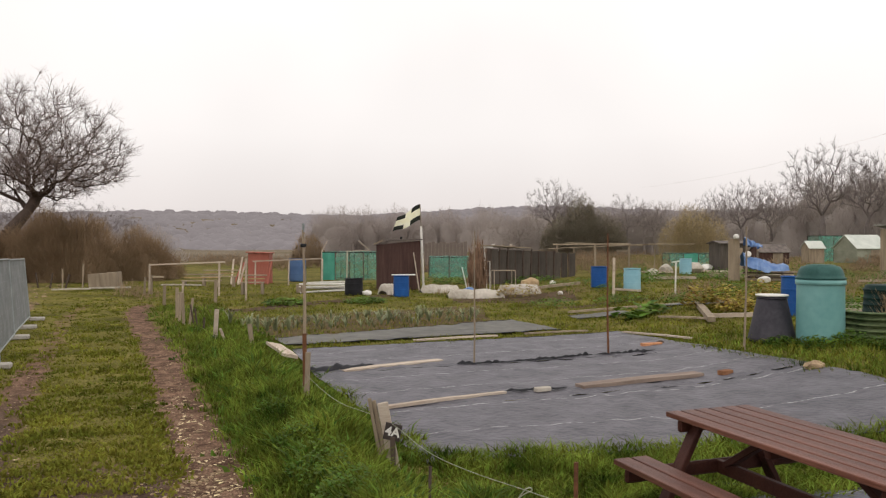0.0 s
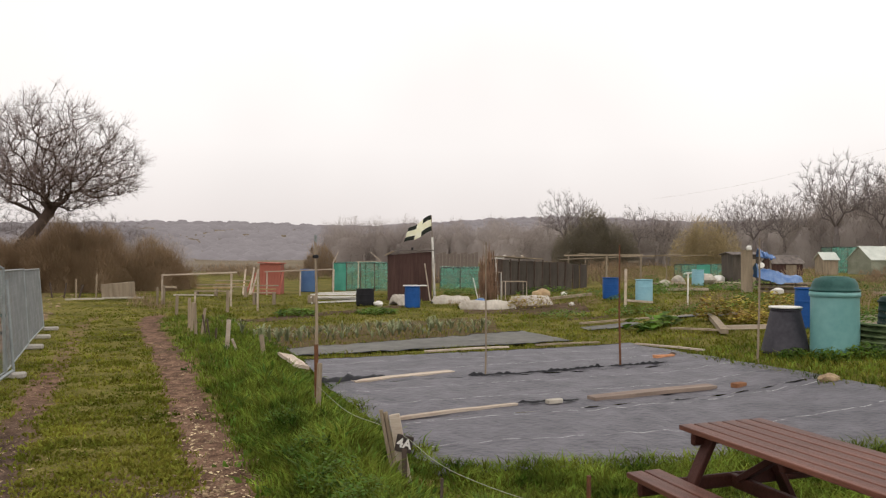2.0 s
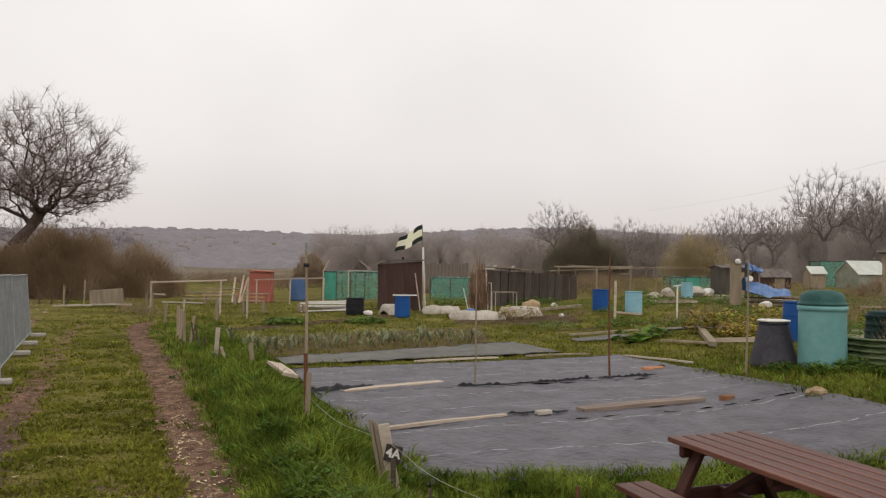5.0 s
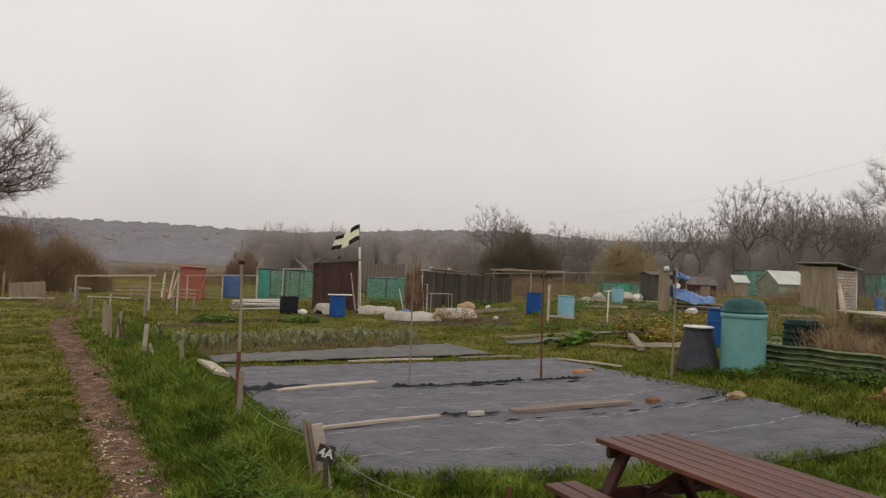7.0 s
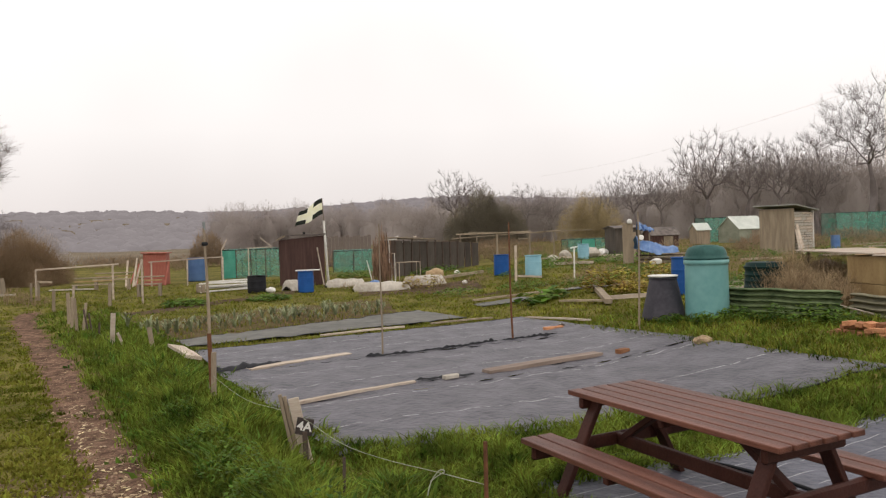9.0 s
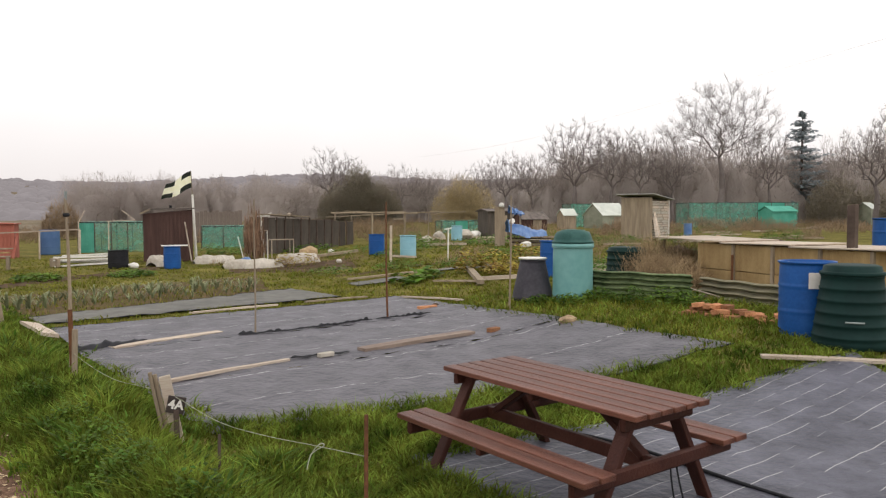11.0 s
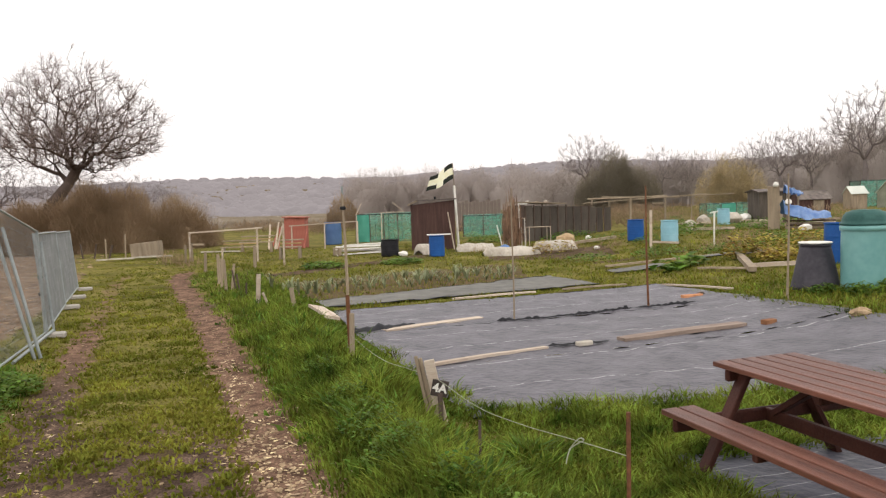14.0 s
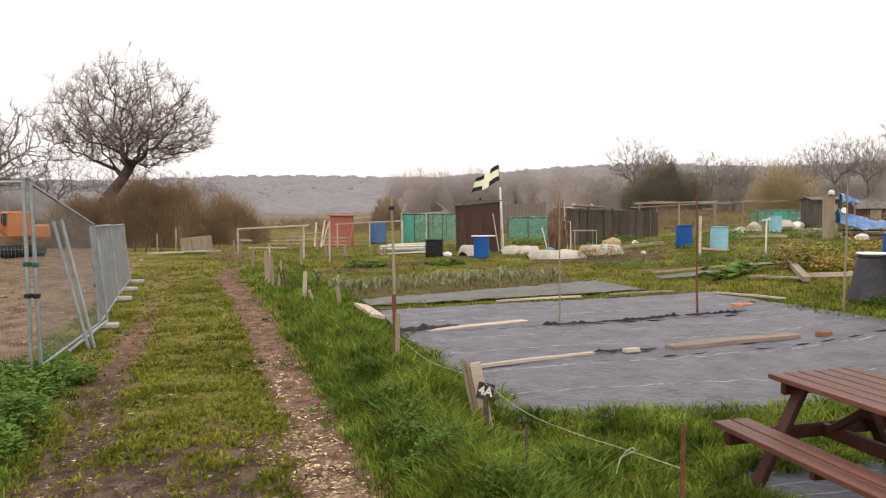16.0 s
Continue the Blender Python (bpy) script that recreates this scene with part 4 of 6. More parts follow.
def woods():
    """Hedgerow and woodland trees, each given by its bearing, distance, top height and width."""
    rng = random.Random(21)
    kinds = []
    for seed in (31, 32, 33, 34):
        kinds.append(tree(0, 0, tree_mesh(seed, 5.7, (4.7, 3.8), 2.6, 0.24, 240, 0.013, 12, 0.8, 0.2, 0.8, 0.55), "leafless hedgerow tree in the hazy distance", 1.0, 0, HAZEWOOD, HAZEWOOD, "woodland trees"))
    lone = [(8.2, 100, 10.0, 9), (9.6, 104, 9.0, 7), (13.6, 110, 8.6, 8), (15.5, 112, 7.4, 7), (19.5, 115, 9.0, 9), (21.5, 100, 9.4, 9), (23.4, 102, 9.2, 8), (26.6, 92, 12.4, 12), (29.2, 92, 11.6, 9), (31.2, 90, 11.0, 8), (33.5, 96, 10.6, 8), (40.0, 90, 10.4, 8), (46.5, 84, 10.4, 9), (48.6, 80, 12.0, 10), (51.0, 80, 11.5, 10), (-26.5, 62, 5.6, 7), (-24.5, 66, 5.8, 7), (-22.5, 70, 4.6, 6), (-29, 70, 7.0, 8), (-33, 66, 7.0, 9), (-36, 64, 8, 9), (-40, 60, 8, 10)]
    for k in range(34):
        az = rng.uniform(4, 53)
        d = rng.uniform(108, 128)
        lone.append((az, d, d * rng.uniform(0.05, 0.062) + (2.5 if az > 24 else 0), rng.uniform(7, 10)))
    for k in range(16):
        az = rng.uniform(-9, 4)
        lone.append((az, rng.uniform(165, 185), rng.uniform(6.5, 8.6), rng.uniform(8, 12)))
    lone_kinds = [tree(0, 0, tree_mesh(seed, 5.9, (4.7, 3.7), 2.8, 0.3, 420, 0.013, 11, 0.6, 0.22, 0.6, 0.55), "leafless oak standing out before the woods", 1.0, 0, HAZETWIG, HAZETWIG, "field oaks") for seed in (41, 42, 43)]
    used = set()
    for i, (az, d, h, w) in enumerate(lone):
        pool = lone_kinds if i < 22 else kinds
        x, y = d * math.sin(radians(az)), d * math.cos(radians(az))
        k = rng.randrange(len(pool))
        up = 1.14 if i < 15 else 1.0
        m = pose(x, y, zg(x, y) - 0.2, 0, 0, rng.uniform(0, 360)) @ Matrix.Diagonal((w / 10, w / 10, h * up / 10, 1))
        if (i < 22, k) in used:
            copy_thing(pool[k], m).matrix_basis = m
        else:
            used.add((i < 22, k))
            pool[k].matrix_basis = m


woods()


def conifer(x, y, h, r):
    t = thing("conifer", x, y, zg(x, y), 0, "blue-green conifer rising above bare woods, its needles paled for haze", "tree")
    part("trunk", tube((0, 0, -0.2), (0, 0, h), 0.3, 0.03, 8), BARK, t)
    rng = random.Random(2)
    verts, faces = [], []

    def needle_spray(p, out, ln, wide):
        side = Vector((-out.y, out.x, rng.uniform(-0.25, 0.25)))
        o = len(verts)
        verts.extend([tuple(p - side * wide), tuple(p + side * wide), tuple(p + out * ln), tuple(p + Vector((0, 0, 0.14)))])
        faces.extend([(o, o + 1, o + 2), (o + 1, o + 3, o + 2), (o + 3, o, o + 2)])

    for tier in range(12):
        s = tier / 11
        z = h * (0.2 + 0.79 * s) + rng.uniform(-0.25, 0.25)
        reach = r * (1 - s) ** 0.75 * rng.uniform(0.6, 1.1) + 0.3
        for bough in range(13):
            a = 2 * math.pi * (bough + 0.5 * (tier % 2)) / 13 + rng.uniform(-0.2, 0.2)
            ln = reach * rng.uniform(0.5, 1.15)
            rise = rng.uniform(-0.35, 0.35)
            for k in range(15):
                u = (k + rng.random()) / 15
                c = Vector((math.cos(a) * ln * u, math.sin(a) * ln * u, z + rise - 0.32 * ln * u + 0.3 * ln * u * u + rng.uniform(-0.2, 0.2)))
                b = a + rng.uniform(-0.9, 0.9)
                needle_spray(c, Vector((math.cos(b), math.sin(b), rng.uniform(-0.2, 0.25))), rng.uniform(0.35, 0.75) * (1.15 - 0.5 * s), 0.13)
    raw("crown", verts, faces, CONIFER, t)


conifer(72.0, 80.0, 13.6, 5.4)


# ---- hedges and brush: crowds of thin upright twigs ----
def brush(name, cells, count, material, label, twig=0.03, seed=1, category="hedge", fan=0.5, upright=False, far=False, short=1.0):
    """cells: x, y, half width, half depth, height of each bush; one mesh of tapering twigs with an uneven top."""
    rng = np.random.default_rng(seed)
    pts = []
    area = np.array([c[2] * c[4] for c in cells])
    pick = rng.choice(len(cells), count, p=area / area.sum())
    c = np.array(cells)[pick]
    a, rr = rng.uniform(0, 2 * np.pi, count), np.sqrt(rng.random(count))
    x, y = c[:, 0] + c[:, 2] * rr * np.cos(a), c[:, 1] + c[:, 3] * rr * np.sin(a)
    dome = np.sqrt(np.clip(1 - 0.85 * rr ** 2, 0, 1))
    top = c[:, 4] * dome * rng.uniform(0.75, 1.05, count)
    z0 = top * (rng.uniform(0.0, 0.85, count) if upright else rng.random(count) ** 0.75)
    ln = (0.1 * c[:, 4] + 0.25) * rng.uniform(0.5, 1.4, count) if not upright else np.maximum(0.12 * c[:, 4], (top - z0) * rng.uniform(0.3, 0.9, count))
    g = np.array([zg(px, py) for px, py in zip(x, y)])
    p = np.stack([x, y, g + z0], 1)
    d = np.stack([rng.normal(0, fan, count), rng.normal(0, fan, count), np.ones(count)], 1)
    d /= np.linalg.norm(d, axis=1)[:, None]
    q = p + d * (short * ln)[:, None]
    b = rng.uniform(0, 2 * np.pi, count)
    s = np.stack([np.cos(b), np.sin(b), np.zeros(count)], 1) * (twig * rng.uniform(0.5, 1.3, count))[:, None]
    s2 = np.stack([-np.sin(b), np.cos(b), np.zeros(count)], 1) * (twig * 0.8)
    verts = np.stack([p - s, p + s, p + s2, q], 1).reshape(-1, 3)
    o = np.arange(count)[:, None] * 4
    faces = np.concatenate([o + np.array([0, 1, 3]), o + np.array([1, 2, 3]), o + np.array([2, 0, 3])], 0)
    if far:
        n = rng.normal(size=(count, 3))
        n[:, 2] = np.abs(n[:, 2]) * 1.2
        n /= np.linalg.norm(n, axis=1)[:, None]
        lump = np.array([0.9 + 0.3 * noise.noise((v[0] * 2.4 + cx, v[1] * 2.4 + cy, v[2] * 2.4)) for v, cx, cy in zip(n.tolist(), c[:, 0].tolist(), c[:, 1].tolist())])
        k = lump * (0.62 + 0.38 * rng.random(count) ** 0.7)
        base = np.array([zg(px, py) for px, py in zip(c[:, 0].tolist(), c[:, 1].tolist())])
        p = np.stack([c[:, 0] + c[:, 2] * k * n[:, 0], c[:, 1] + c[:, 3] * k * n[:, 1], base + c[:, 4] * k * n[:, 2]], 1)
        d = n * 0.6 + rng.normal(0, 0.3 * fan, (count, 3)) + np.array([0, 0, 0.45])
        d /= np.linalg.norm(d, axis=1)[:, None]
        q = p + d * (short * (0.09 * c[:, 4] + 0.2) * rng.uniform(0.4, 1.4, count))[:, None]
        verts = np.stack([p - s, p + s, q], 1).reshape(-1, 3)
        faces = np.arange(count * 3).reshape(-1, 3)
        core = bmesh.new()
        for cx, cy, cw, cd, ch in cells:
            z0 = zg(cx, cy)
            for v in bmesh.ops.create_icosphere(core, subdivisions=3, radius=1)["verts"]:
                k = 0.7 * (0.9 + 0.3 * noise.noise((v.co.x * 2.4 + cx, v.co.y * 2.4 + cy, v.co.z * 2.4)))
                v.co = Vector((cx + cw * k * v.co.x, cy + cd * k * v.co.y, z0 + ch * k * v.co.z))
        core.verts.index_update()
        faces = faces.tolist() + [[count * 3 + v.index for v in f.verts] for f in core.faces]
        verts = np.concatenate([verts, np.array([v.co[:] for v in core.verts])], 0)
        core.free()
    return tagged(raw(name, verts.tolist(), faces if far else faces.tolist(), material, None, True), label, category, kind="stuff")


def belts():
    rng = random.Random(5)
    far, hedge_l, scrub, left = [], [], [], []
    for k in range(130):
        az = -9 + 63 * k / 129
        d = (rng.uniform(118, 134) if az > 4 else rng.uniform(172, 190)) - (18 if az > 24 else 0)
        tall = 0.05 + 0.036 * ss(20, 28, az)
        h = 1.6 + d * tall * rng.uniform(0.75, 1.1)
        far.append((d * math.sin(radians(az)), d * math.cos(radians(az)), rng.uniform(3.5, 7), 3, h))
    brush("woodland_brush", far, 330000, HAZEWOOD, "grey-brown leafless woodland undergrowth", 0.03, 3, "woodland", 1.3, False, True, 0.8)
    for k in range(14):
        s = k / 13
        hedge_l.append((-23 + 8.5 * s + rng.uniform(-1, 1), 34 + 5 * s + rng.uniform(-1.5, 1.5), rng.uniform(1.0, 2.0), 1.4, rng.uniform(1.2, 2.3) * (1 - 0.45 * s)))
    hedge_l += [(-16.4, 34.6, 2.3, 1.6, 2.9), (-17.6, 34.2, 1.6, 1.4, 3.2), (-18.9, 34.3, 2.0, 1.5, 2.5), (-14.4, 36, 1.9, 1.5, 2.3), (-20.8, 34.2, 1.9, 1.4, 2.5)]
    brush("track_hedge", hedge_l, 110000, HEDGE, "brown leafless hedge at the end of the track", 0.009, 4, "hedge", 1.5, False, True, 1.15)
    for k in range(30):
        az = -46 + 25 * k / 29
        d = rng.uniform(58, 70)
        left.append((d * math.sin(radians(az)), d * math.cos(radians(az)), rng.uniform(2, 4), 2, rng.uniform(2.2, 4.0)))
    brush("field_hedge", left, 80000, HAZEWOOD, "grey-brown field hedge behind the track", 0.02, 6, "hedge", 1.6, False, True, 0.7)
    for k in range(60):
        az = rng.uniform(-20, 52)
        d = rng.uniform(46, 88)
        scrub.append((d * math.sin(radians(az)), d * math.cos(radians(az)), rng.uniform(1, 3.5), 0.8, rng.uniform(0.35, 1.1)))
    brush("plot_scrub", scrub, 15000, HEDGE, "low brown dead growth across the far plots", 0.03, 7, "scrub", 0.6)
    brush("yellow_willow", [(25.0, 76, 1.9, 2, 5.6), (27.2, 76.5, 1.6, 2, 4.7), (23.0, 76, 1.5, 1.6, 4.3), (24.2, 76, 1.0, 1.0, 5.7), (26.1, 76, 1.0, 1, 5.2)], 16000, YELLOWTWIG, "yellow-ochre willow bush among bare trees", 0.022, 8, "bush", 1.5, False, False, 0.7)
    brush("dark_thicket", [(16.6, 92, 2.2, 2, 7.6), (19.3, 92, 1.7, 2, 6.2), (14.4, 93, 1.5, 2, 5.6), (17.9, 92, 1.0, 1, 7.2), (21.0, 92, 1.4, 1.5, 4.8), (13.0, 92, 1.2, 1.5, 4.4)], 30000, EVERGREEN, "dark green-brown thicket on the field edge", 0.035, 9, "bush", 1.6, False, False, 0.6)
    brush("green_thicket", [(69, 66, 2.8, 2, 4.6), (62, 64, 3.5, 2, 5.5)], 9000, EVERGREEN, "dull green thicket before the conifer", 0.045, 10, "bush", 1.6, False, False, 0.6)
    brush("red_bush", [(-10.6, 60, 1.3, 1, 2.7)], 1400, HEDGE, "small reddish-brown bush in the field", 0.03, 11, "bush", 0.5)


belts()


# ---- far wooded hill ----
def far_hill():
    rng = np.random.default_rng(8)
    verts, faces = [], []
    ball = bmesh.new()
    bmesh.ops.create_icosphere(ball, subdivisions=2, radius=1)
    ball.verts.ensure_lookup_table()
    up = [v.index for v in ball.verts if v.co.z > -0.3]
    slot = {i: k for k, i in enumerate(up)}
    oct_v = np.array([ball.verts[i].co[:] for i in up])
    oct_f = [tuple(slot[v.index] for v in f.verts) for f in ball.faces if all(v.index in slot for v in f.verts)]
    ball.free()
    for k in range(8500):
        a = rng.uniform(-0.75, 0.95)
        d = rng.uniform(250, 545)
        x, y = d * math.sin(a), d * math.cos(a)
        r = rng.uniform(1.6, 3.8)
        if k % 26 == 0:
            d, r = rng.uniform(500, 535), rng.uniform(1.8, 3.6)
            x, y = d * math.sin(a), d * math.cos(a)
        v = oct_v * np.array([r * rng.uniform(0.8, 1.6), r, r * rng.uniform(0.5, 0.95)]) * rng.uniform(0.8, 1.15, (len(oct_v), 1))
        o = len(verts)
        z = zg(x, y)
        verts.extend((vx + x, vy + y, vz + z - 0.5) for vx, vy, vz in v)
        faces.extend(tuple(i + o for i in f) for f in oct_f)
    return tagged(raw("hill_woods", verts, faces, HILLHAZE, None, True), "wooded hillside on the horizon, its haze painted as glow", "woodland", kind="stuff")


far_hill()


# ---- boards, bricks and bits lying on the plots ----
def board(p, q, w, d, material, label, name="plank", z=None, group="loose boards", tilt=0.0):
    (px, py), (qx, qy) = p, q
    zp, zq = (zg(px, py), zg(qx, qy)) if z is None else z
    base = 0.055 if z is None else 0
    cx, cy = (px + qx) / 2, (py + qy) / 2
    t = thing(name, cx, cy, (zp + zq) / 2 + base, math.degrees(math.atan2(qy - py, qx - px)), label, "plank", group)
    ln = math.hypot(qx - px, qy - py)
    n = 6
    verts, faces = [], []
    rng = random.Random(int(px * 100) + int(qy * 37))
    for i in range(n + 1):
        s = i / n
        bow = 0.012 * math.sin(math.pi * s) * rng.uniform(0.4, 1)
        dz = (zq - zp) * (s - 0.5) + bow
        for yy, zz in ((-w / 2, -d / 2), (w / 2, -d / 2), (w / 2, d / 2), (-w / 2, d / 2)):
            verts.append(((s - 0.5) * ln, yy * (1 + rng.uniform(-0.04, 0.04)), zz + dz + tilt * yy + d / 2))
    for i in range(n):
        a, b = i * 4, i * 4 + 4
        faces += [(a + k, a + (k + 1) % 4, b + (k + 1) % 4, b + k) for k in range(4)]
    faces += [(3, 2, 1, 0), (n * 4, n * 4 + 1, n * 4 + 2, n * 4 + 3)]
    raw("timber", verts, faces, material, t)
    return t


board((-1.46, 11.12), (-0.03, 12.16), 0.16, 0.03, NEWWOOD, "pale sawn plank weighing down the fabric")
board((-0.68, 8.6), (0.78, 9.5), 0.07, 0.035, NEWWOOD, "narrow pale batten along a fabric seam")
board((1.77, 9.86), (3.6, 10.7), 0.19, 0.05, REDPLANK, "long weathered plank lying on the fabric")
board((-2.72, 12.3), (-2.3, 11.55), 0.24, 0.05, NEWWOOD, "short pale board lying on the grass bank", z=(zg(-2.72, 12.3) + 0.16, zg(-2.3, 11.55) + 0.13), tilt=-0.25)
board((-0.55, 14.65), (1.1, 15.42), 0.08, 0.03, NEWWOOD, "thin pale batten on the fabric's hem")
board((1.7, 15.75), (3.1, 16.3), 0.07, 0.03, OLDWOOD, "thin grey batten on the fabric's hem")
board((3.75, 15.8), (4.6, 14.1), 0.09, 0.03, NEWWOOD, "pale batten along the side of the fabric")
board((5.75, 6.95), (7.3, 6.05), 0.13, 0.035, NEWWOOD, "pale board along the hem of the side plot")
board((5.05, 17.7), (5.75, 16.4), 0.12, 0.04, OLDWOOD, "grey board edging a weedy bed")
board((5.8, 16.7), (7.3, 16.3), 0.06, 0.09, NEWWOOD, "pale edging board of a weedy bed")
board((3.4, 20.6), (8.0, 20.9), 0.1, 0.05, OLDWOOD, "long grey edging board between beds")
fabric([(3.4, 19.2), (4.9, 19.4), (4.7, 20.2), (3.3, 20.0)], "small dusty grey piece of weed fabric", FABRIC_OLD, 6.0, nu=14, nv=8)
fabric([(5.4, 20.0), (8.0, 20.2), (8.0, 20.7), (5.4, 20.5)], "narrow dusty strip of fabric between beds", FABRIC_OLD, 7.0, nu=20, nv=6)


def brick_mesh():
    bm = box(0.215, 0.1025, 0.065, 0.006)
    me = bpy.data.meshes.new("brick")
    bm.to_mesh(me)
    bm.free()
    me.materials.append(BRICK)
    return me


BRICKMESH = brick_mesh()


def brick(x, y, z, rz, label="orange-red clay brick", rx=0.0, group="loose bricks"):
    ob = new("brick", BRICKMESH)
    ob.matrix_basis = pose(x, y, z + 0.0325, rx, 0, rz)
    return tagged(ob, label, "brick", group)


brick(3.68, 13.72, zg(3.7, 13.7) + 0.05, 15, "orange-red clay brick holding down the fabric")
brick(3.86, 13.78, zg(3.7, 13.7) + 0.05, 28, "orange-red clay brick holding down the fabric")
brick(3.95, 10.66, zg(3.95, 10.66) + 0.05, 30, "broken orange-red brick holding down the fabric")
ob = part("concrete_block", box(0.22, 0.085, 0.055, 0.008), FLEECE, None, "", pose(1.26, 9.6, zg(1.26, 9.6) + 0.095, 0, 0, 28))
tagged(ob, "pale painted block holding down the fabric seam", "block")
rng = random.Random(77)
for layer in range(3):
    for k in range((15, 10, 4)[layer]):
        u = (k + rng.uniform(-0.3, 0.3)) / (15, 10, 4)[layer] * (1.45, 1.3, 0.5)[layer] + 0.1 * layer
        off = rng.uniform(-0.16, 0.2) * (1 - 0.3 * layer)
        x, y = 6.82 + 0.5 * u + 0.9 * off, 9.95 - 0.95 * u + 0.45 * off
        brick(x, y, zg(x, y) + 0.064 * layer + rng.uniform(0, 0.02), rng.uniform(-90, 60), "orange-red reclaimed brick in a loose pile", rng.uniform(-10, 10), "pile of bricks")


def rock(x, y, r, label, material, z=None, name="stone"):
    bm = bmesh.new()
    bmesh.ops.create_icosphere(bm, subdivisions=2, radius=r)
    for v in bm.verts:
        k = 1 + 0.35 * noise.noise(v.co * (1.6 / r) + Vector((x, y, 0)))
        v.co = Vector((v.co.x * k * 1.2, v.co.y * k, v.co.z * k * 0.75))
    ob = part(name, bm, material, None, "", pose(x, y, (zg(x, y) if z is None else z) + r * 0.55, 0, 0, x * 70))
    return tagged(ob, label, "stone")


rock(5.12, 10.5, 0.11, "rough pale stone at the edge of the fabric", STONE)
rock(4.0, 14.0, 0.08, "small dark lump of soil on the fabric", SOIL, name="soil_lump")
rock(-2.1, 28.6, 0.16, "round brown stone beside the shed", SOIL)
rock(-2.75, 27.6, 0.15, "white stone on the soil by the shed", WHITE)


def strip_fold(points, w, h, label, seed):
    """A rucked fold of black sheet along a seam."""
    verts, faces = [], []
    n = len(points)
    for i, (x, y) in enumerate(points):
        wob = noise.noise((i * 0.23, seed, 0))
        end = min(1.0, 0.25 + i / 4, 0.25 + (n - 1 - i) / 4)
        ww, hh = w * (0.35 + 1.4 * abs(wob)) * end, h * (0.3 + 1.6 * abs(noise.noise((i * 0.31, seed, 4)))) * end
        for k in range(5):
            s = k / 4 - 0.5
            verts.append((x + 0.02 * wob, y + s * ww + 0.1 * wob, zg(x, y) + 0.078 + hh * (1 - 4 * s * s)))
    for i in range(n - 1):
        faces += [(i * 5 + k, i * 5 + k + 1, i * 5 + 5 + k + 1, i * 5 + 5 + k) for k in range(4)]
    return tagged(raw("black_sheet_fold", verts, faces, BLACK, None, True), label, "plastic sheet", "rucked seams")


def run(p, q, n):
    return [(p[0] + (q[0] - p[0]) * k / n, p[1] + (q[1] - p[1]) * k / n) for k in range(n + 1)]


strip_fold(run((0.22, 11.72), (0.9, 11.85), 16)[:-1] + run((0.9, 11.85), (2.5, 12.7), 44), 0.1, 0.05, "rucked black plastic sheet along a seam", 1.0)
strip_fold(run((-1.98, 10.98), (-1.05, 11.62), 18), 0.42, 0.09, "crumpled black plastic sheet beside the plank", 2.0)
strip_fold(run((2.55, 12.72), (3.65, 13.1), 30), 0.08, 0.045, "rucked black plastic hem along a seam", 3.0)
strip_fold(run((0.8, 9.56), (1.6, 9.78), 24), 0.1, 0.045, "black fold of sheet along the front seam", 4.0)


def line_thing(name, pts, r, material, label, category, sub=6):
    cu = bpy.data.curves.new(name, "CURVE")
    cu.dimensions, cu.bevel_depth, cu.bevel_resolution, cu.resolution_u = "3D", r, 1, sub
    sp = cu.splines.new("NURBS")
    sp.points.add(len(pts) - 1)
    for k, pt in enumerate(pts):
        sp.points[k].co = (*pt, 1)
    sp.use_endpoint_u, sp.order_u = True, 3
    src = bpy.data.objects.new(name, cu)
    scene.collection.objects.link(src)
    me = bpy.data.meshes.new_from_object(src.evaluated_get(bpy.context.evaluated_depsgraph_get()))
    bpy.data.objects.remove(src)
    me.materials.clear()
    me.materials.append(material)
    return tagged(new(name, me), label, category)


line_thing("black_hose", [(2.0, 6.0, 0.06), (2.64, 5.75, 0.07), (3.03, 5.2, 0.06), (3.2, 4.5, 0.07), (3.4, 3.9, 0.06), (3.7, 3.2, 0.06)], 0.014, BLACK, "black hose lying across the fabric by the table", "hose")

line_thing("hanging_cord", [(2.573, 3.9, 0.33), (2.57, 3.88, 0.2), (2.6, 3.86, 0.05)], 0.006, BLACK, "thin black cord hanging under the table", "cord")
line_thing("hanging_cord", [(2.63, 3.92, 0.33), (2.64, 3.9, 0.2), (2.68, 3.88, 0.05)], 0.006, BLACK, "thin black cord hanging under the table", "cord")

# ---- string fence along the verge ----
line_thing("string_line", [(-1.47, 8.3, 0.5), (-1.05, 7.3, 0.42), (-0.62, 6.36, 0.52), (-0.4, 6.22, 0.47), (-0.1, 5.2, 0.5), (0.2, 4.4, 0.6), (0.42, 3.85, 0.69), (0.59, 3.44, 0.745)], 0.002, ROPE, "pale twine strung between the verge stakes", "string")
line_thing("loose_string", [(0.36, 3.82, 0.58), (0.37, 3.84, 0.63), (0.41, 3.84, 0.69), (0.44, 3.82, 0.715), (0.455, 3.82, 0.695), (0.42, 3.85, 0.675), (0.38, 3.86, 0.64)], 0.0032, ROPE, "loose end of twine knotted on the line", "string")
for x, y, h in ((-0.08, 4.97, 0.36), (0.59, 3.44, 0.86)):
    t = thing("rusty_rod", x, y, zg(x, y) - 0.04, 0, "short rusty steel rod holding the twine", "rod", "rods of the string fence")
    bm = tube((0, 0, 0), (0.01, 0, h), 0.011, 0.01, 8)
    part("shaft", bm, BARK if h < 0.5 else RUST, t)
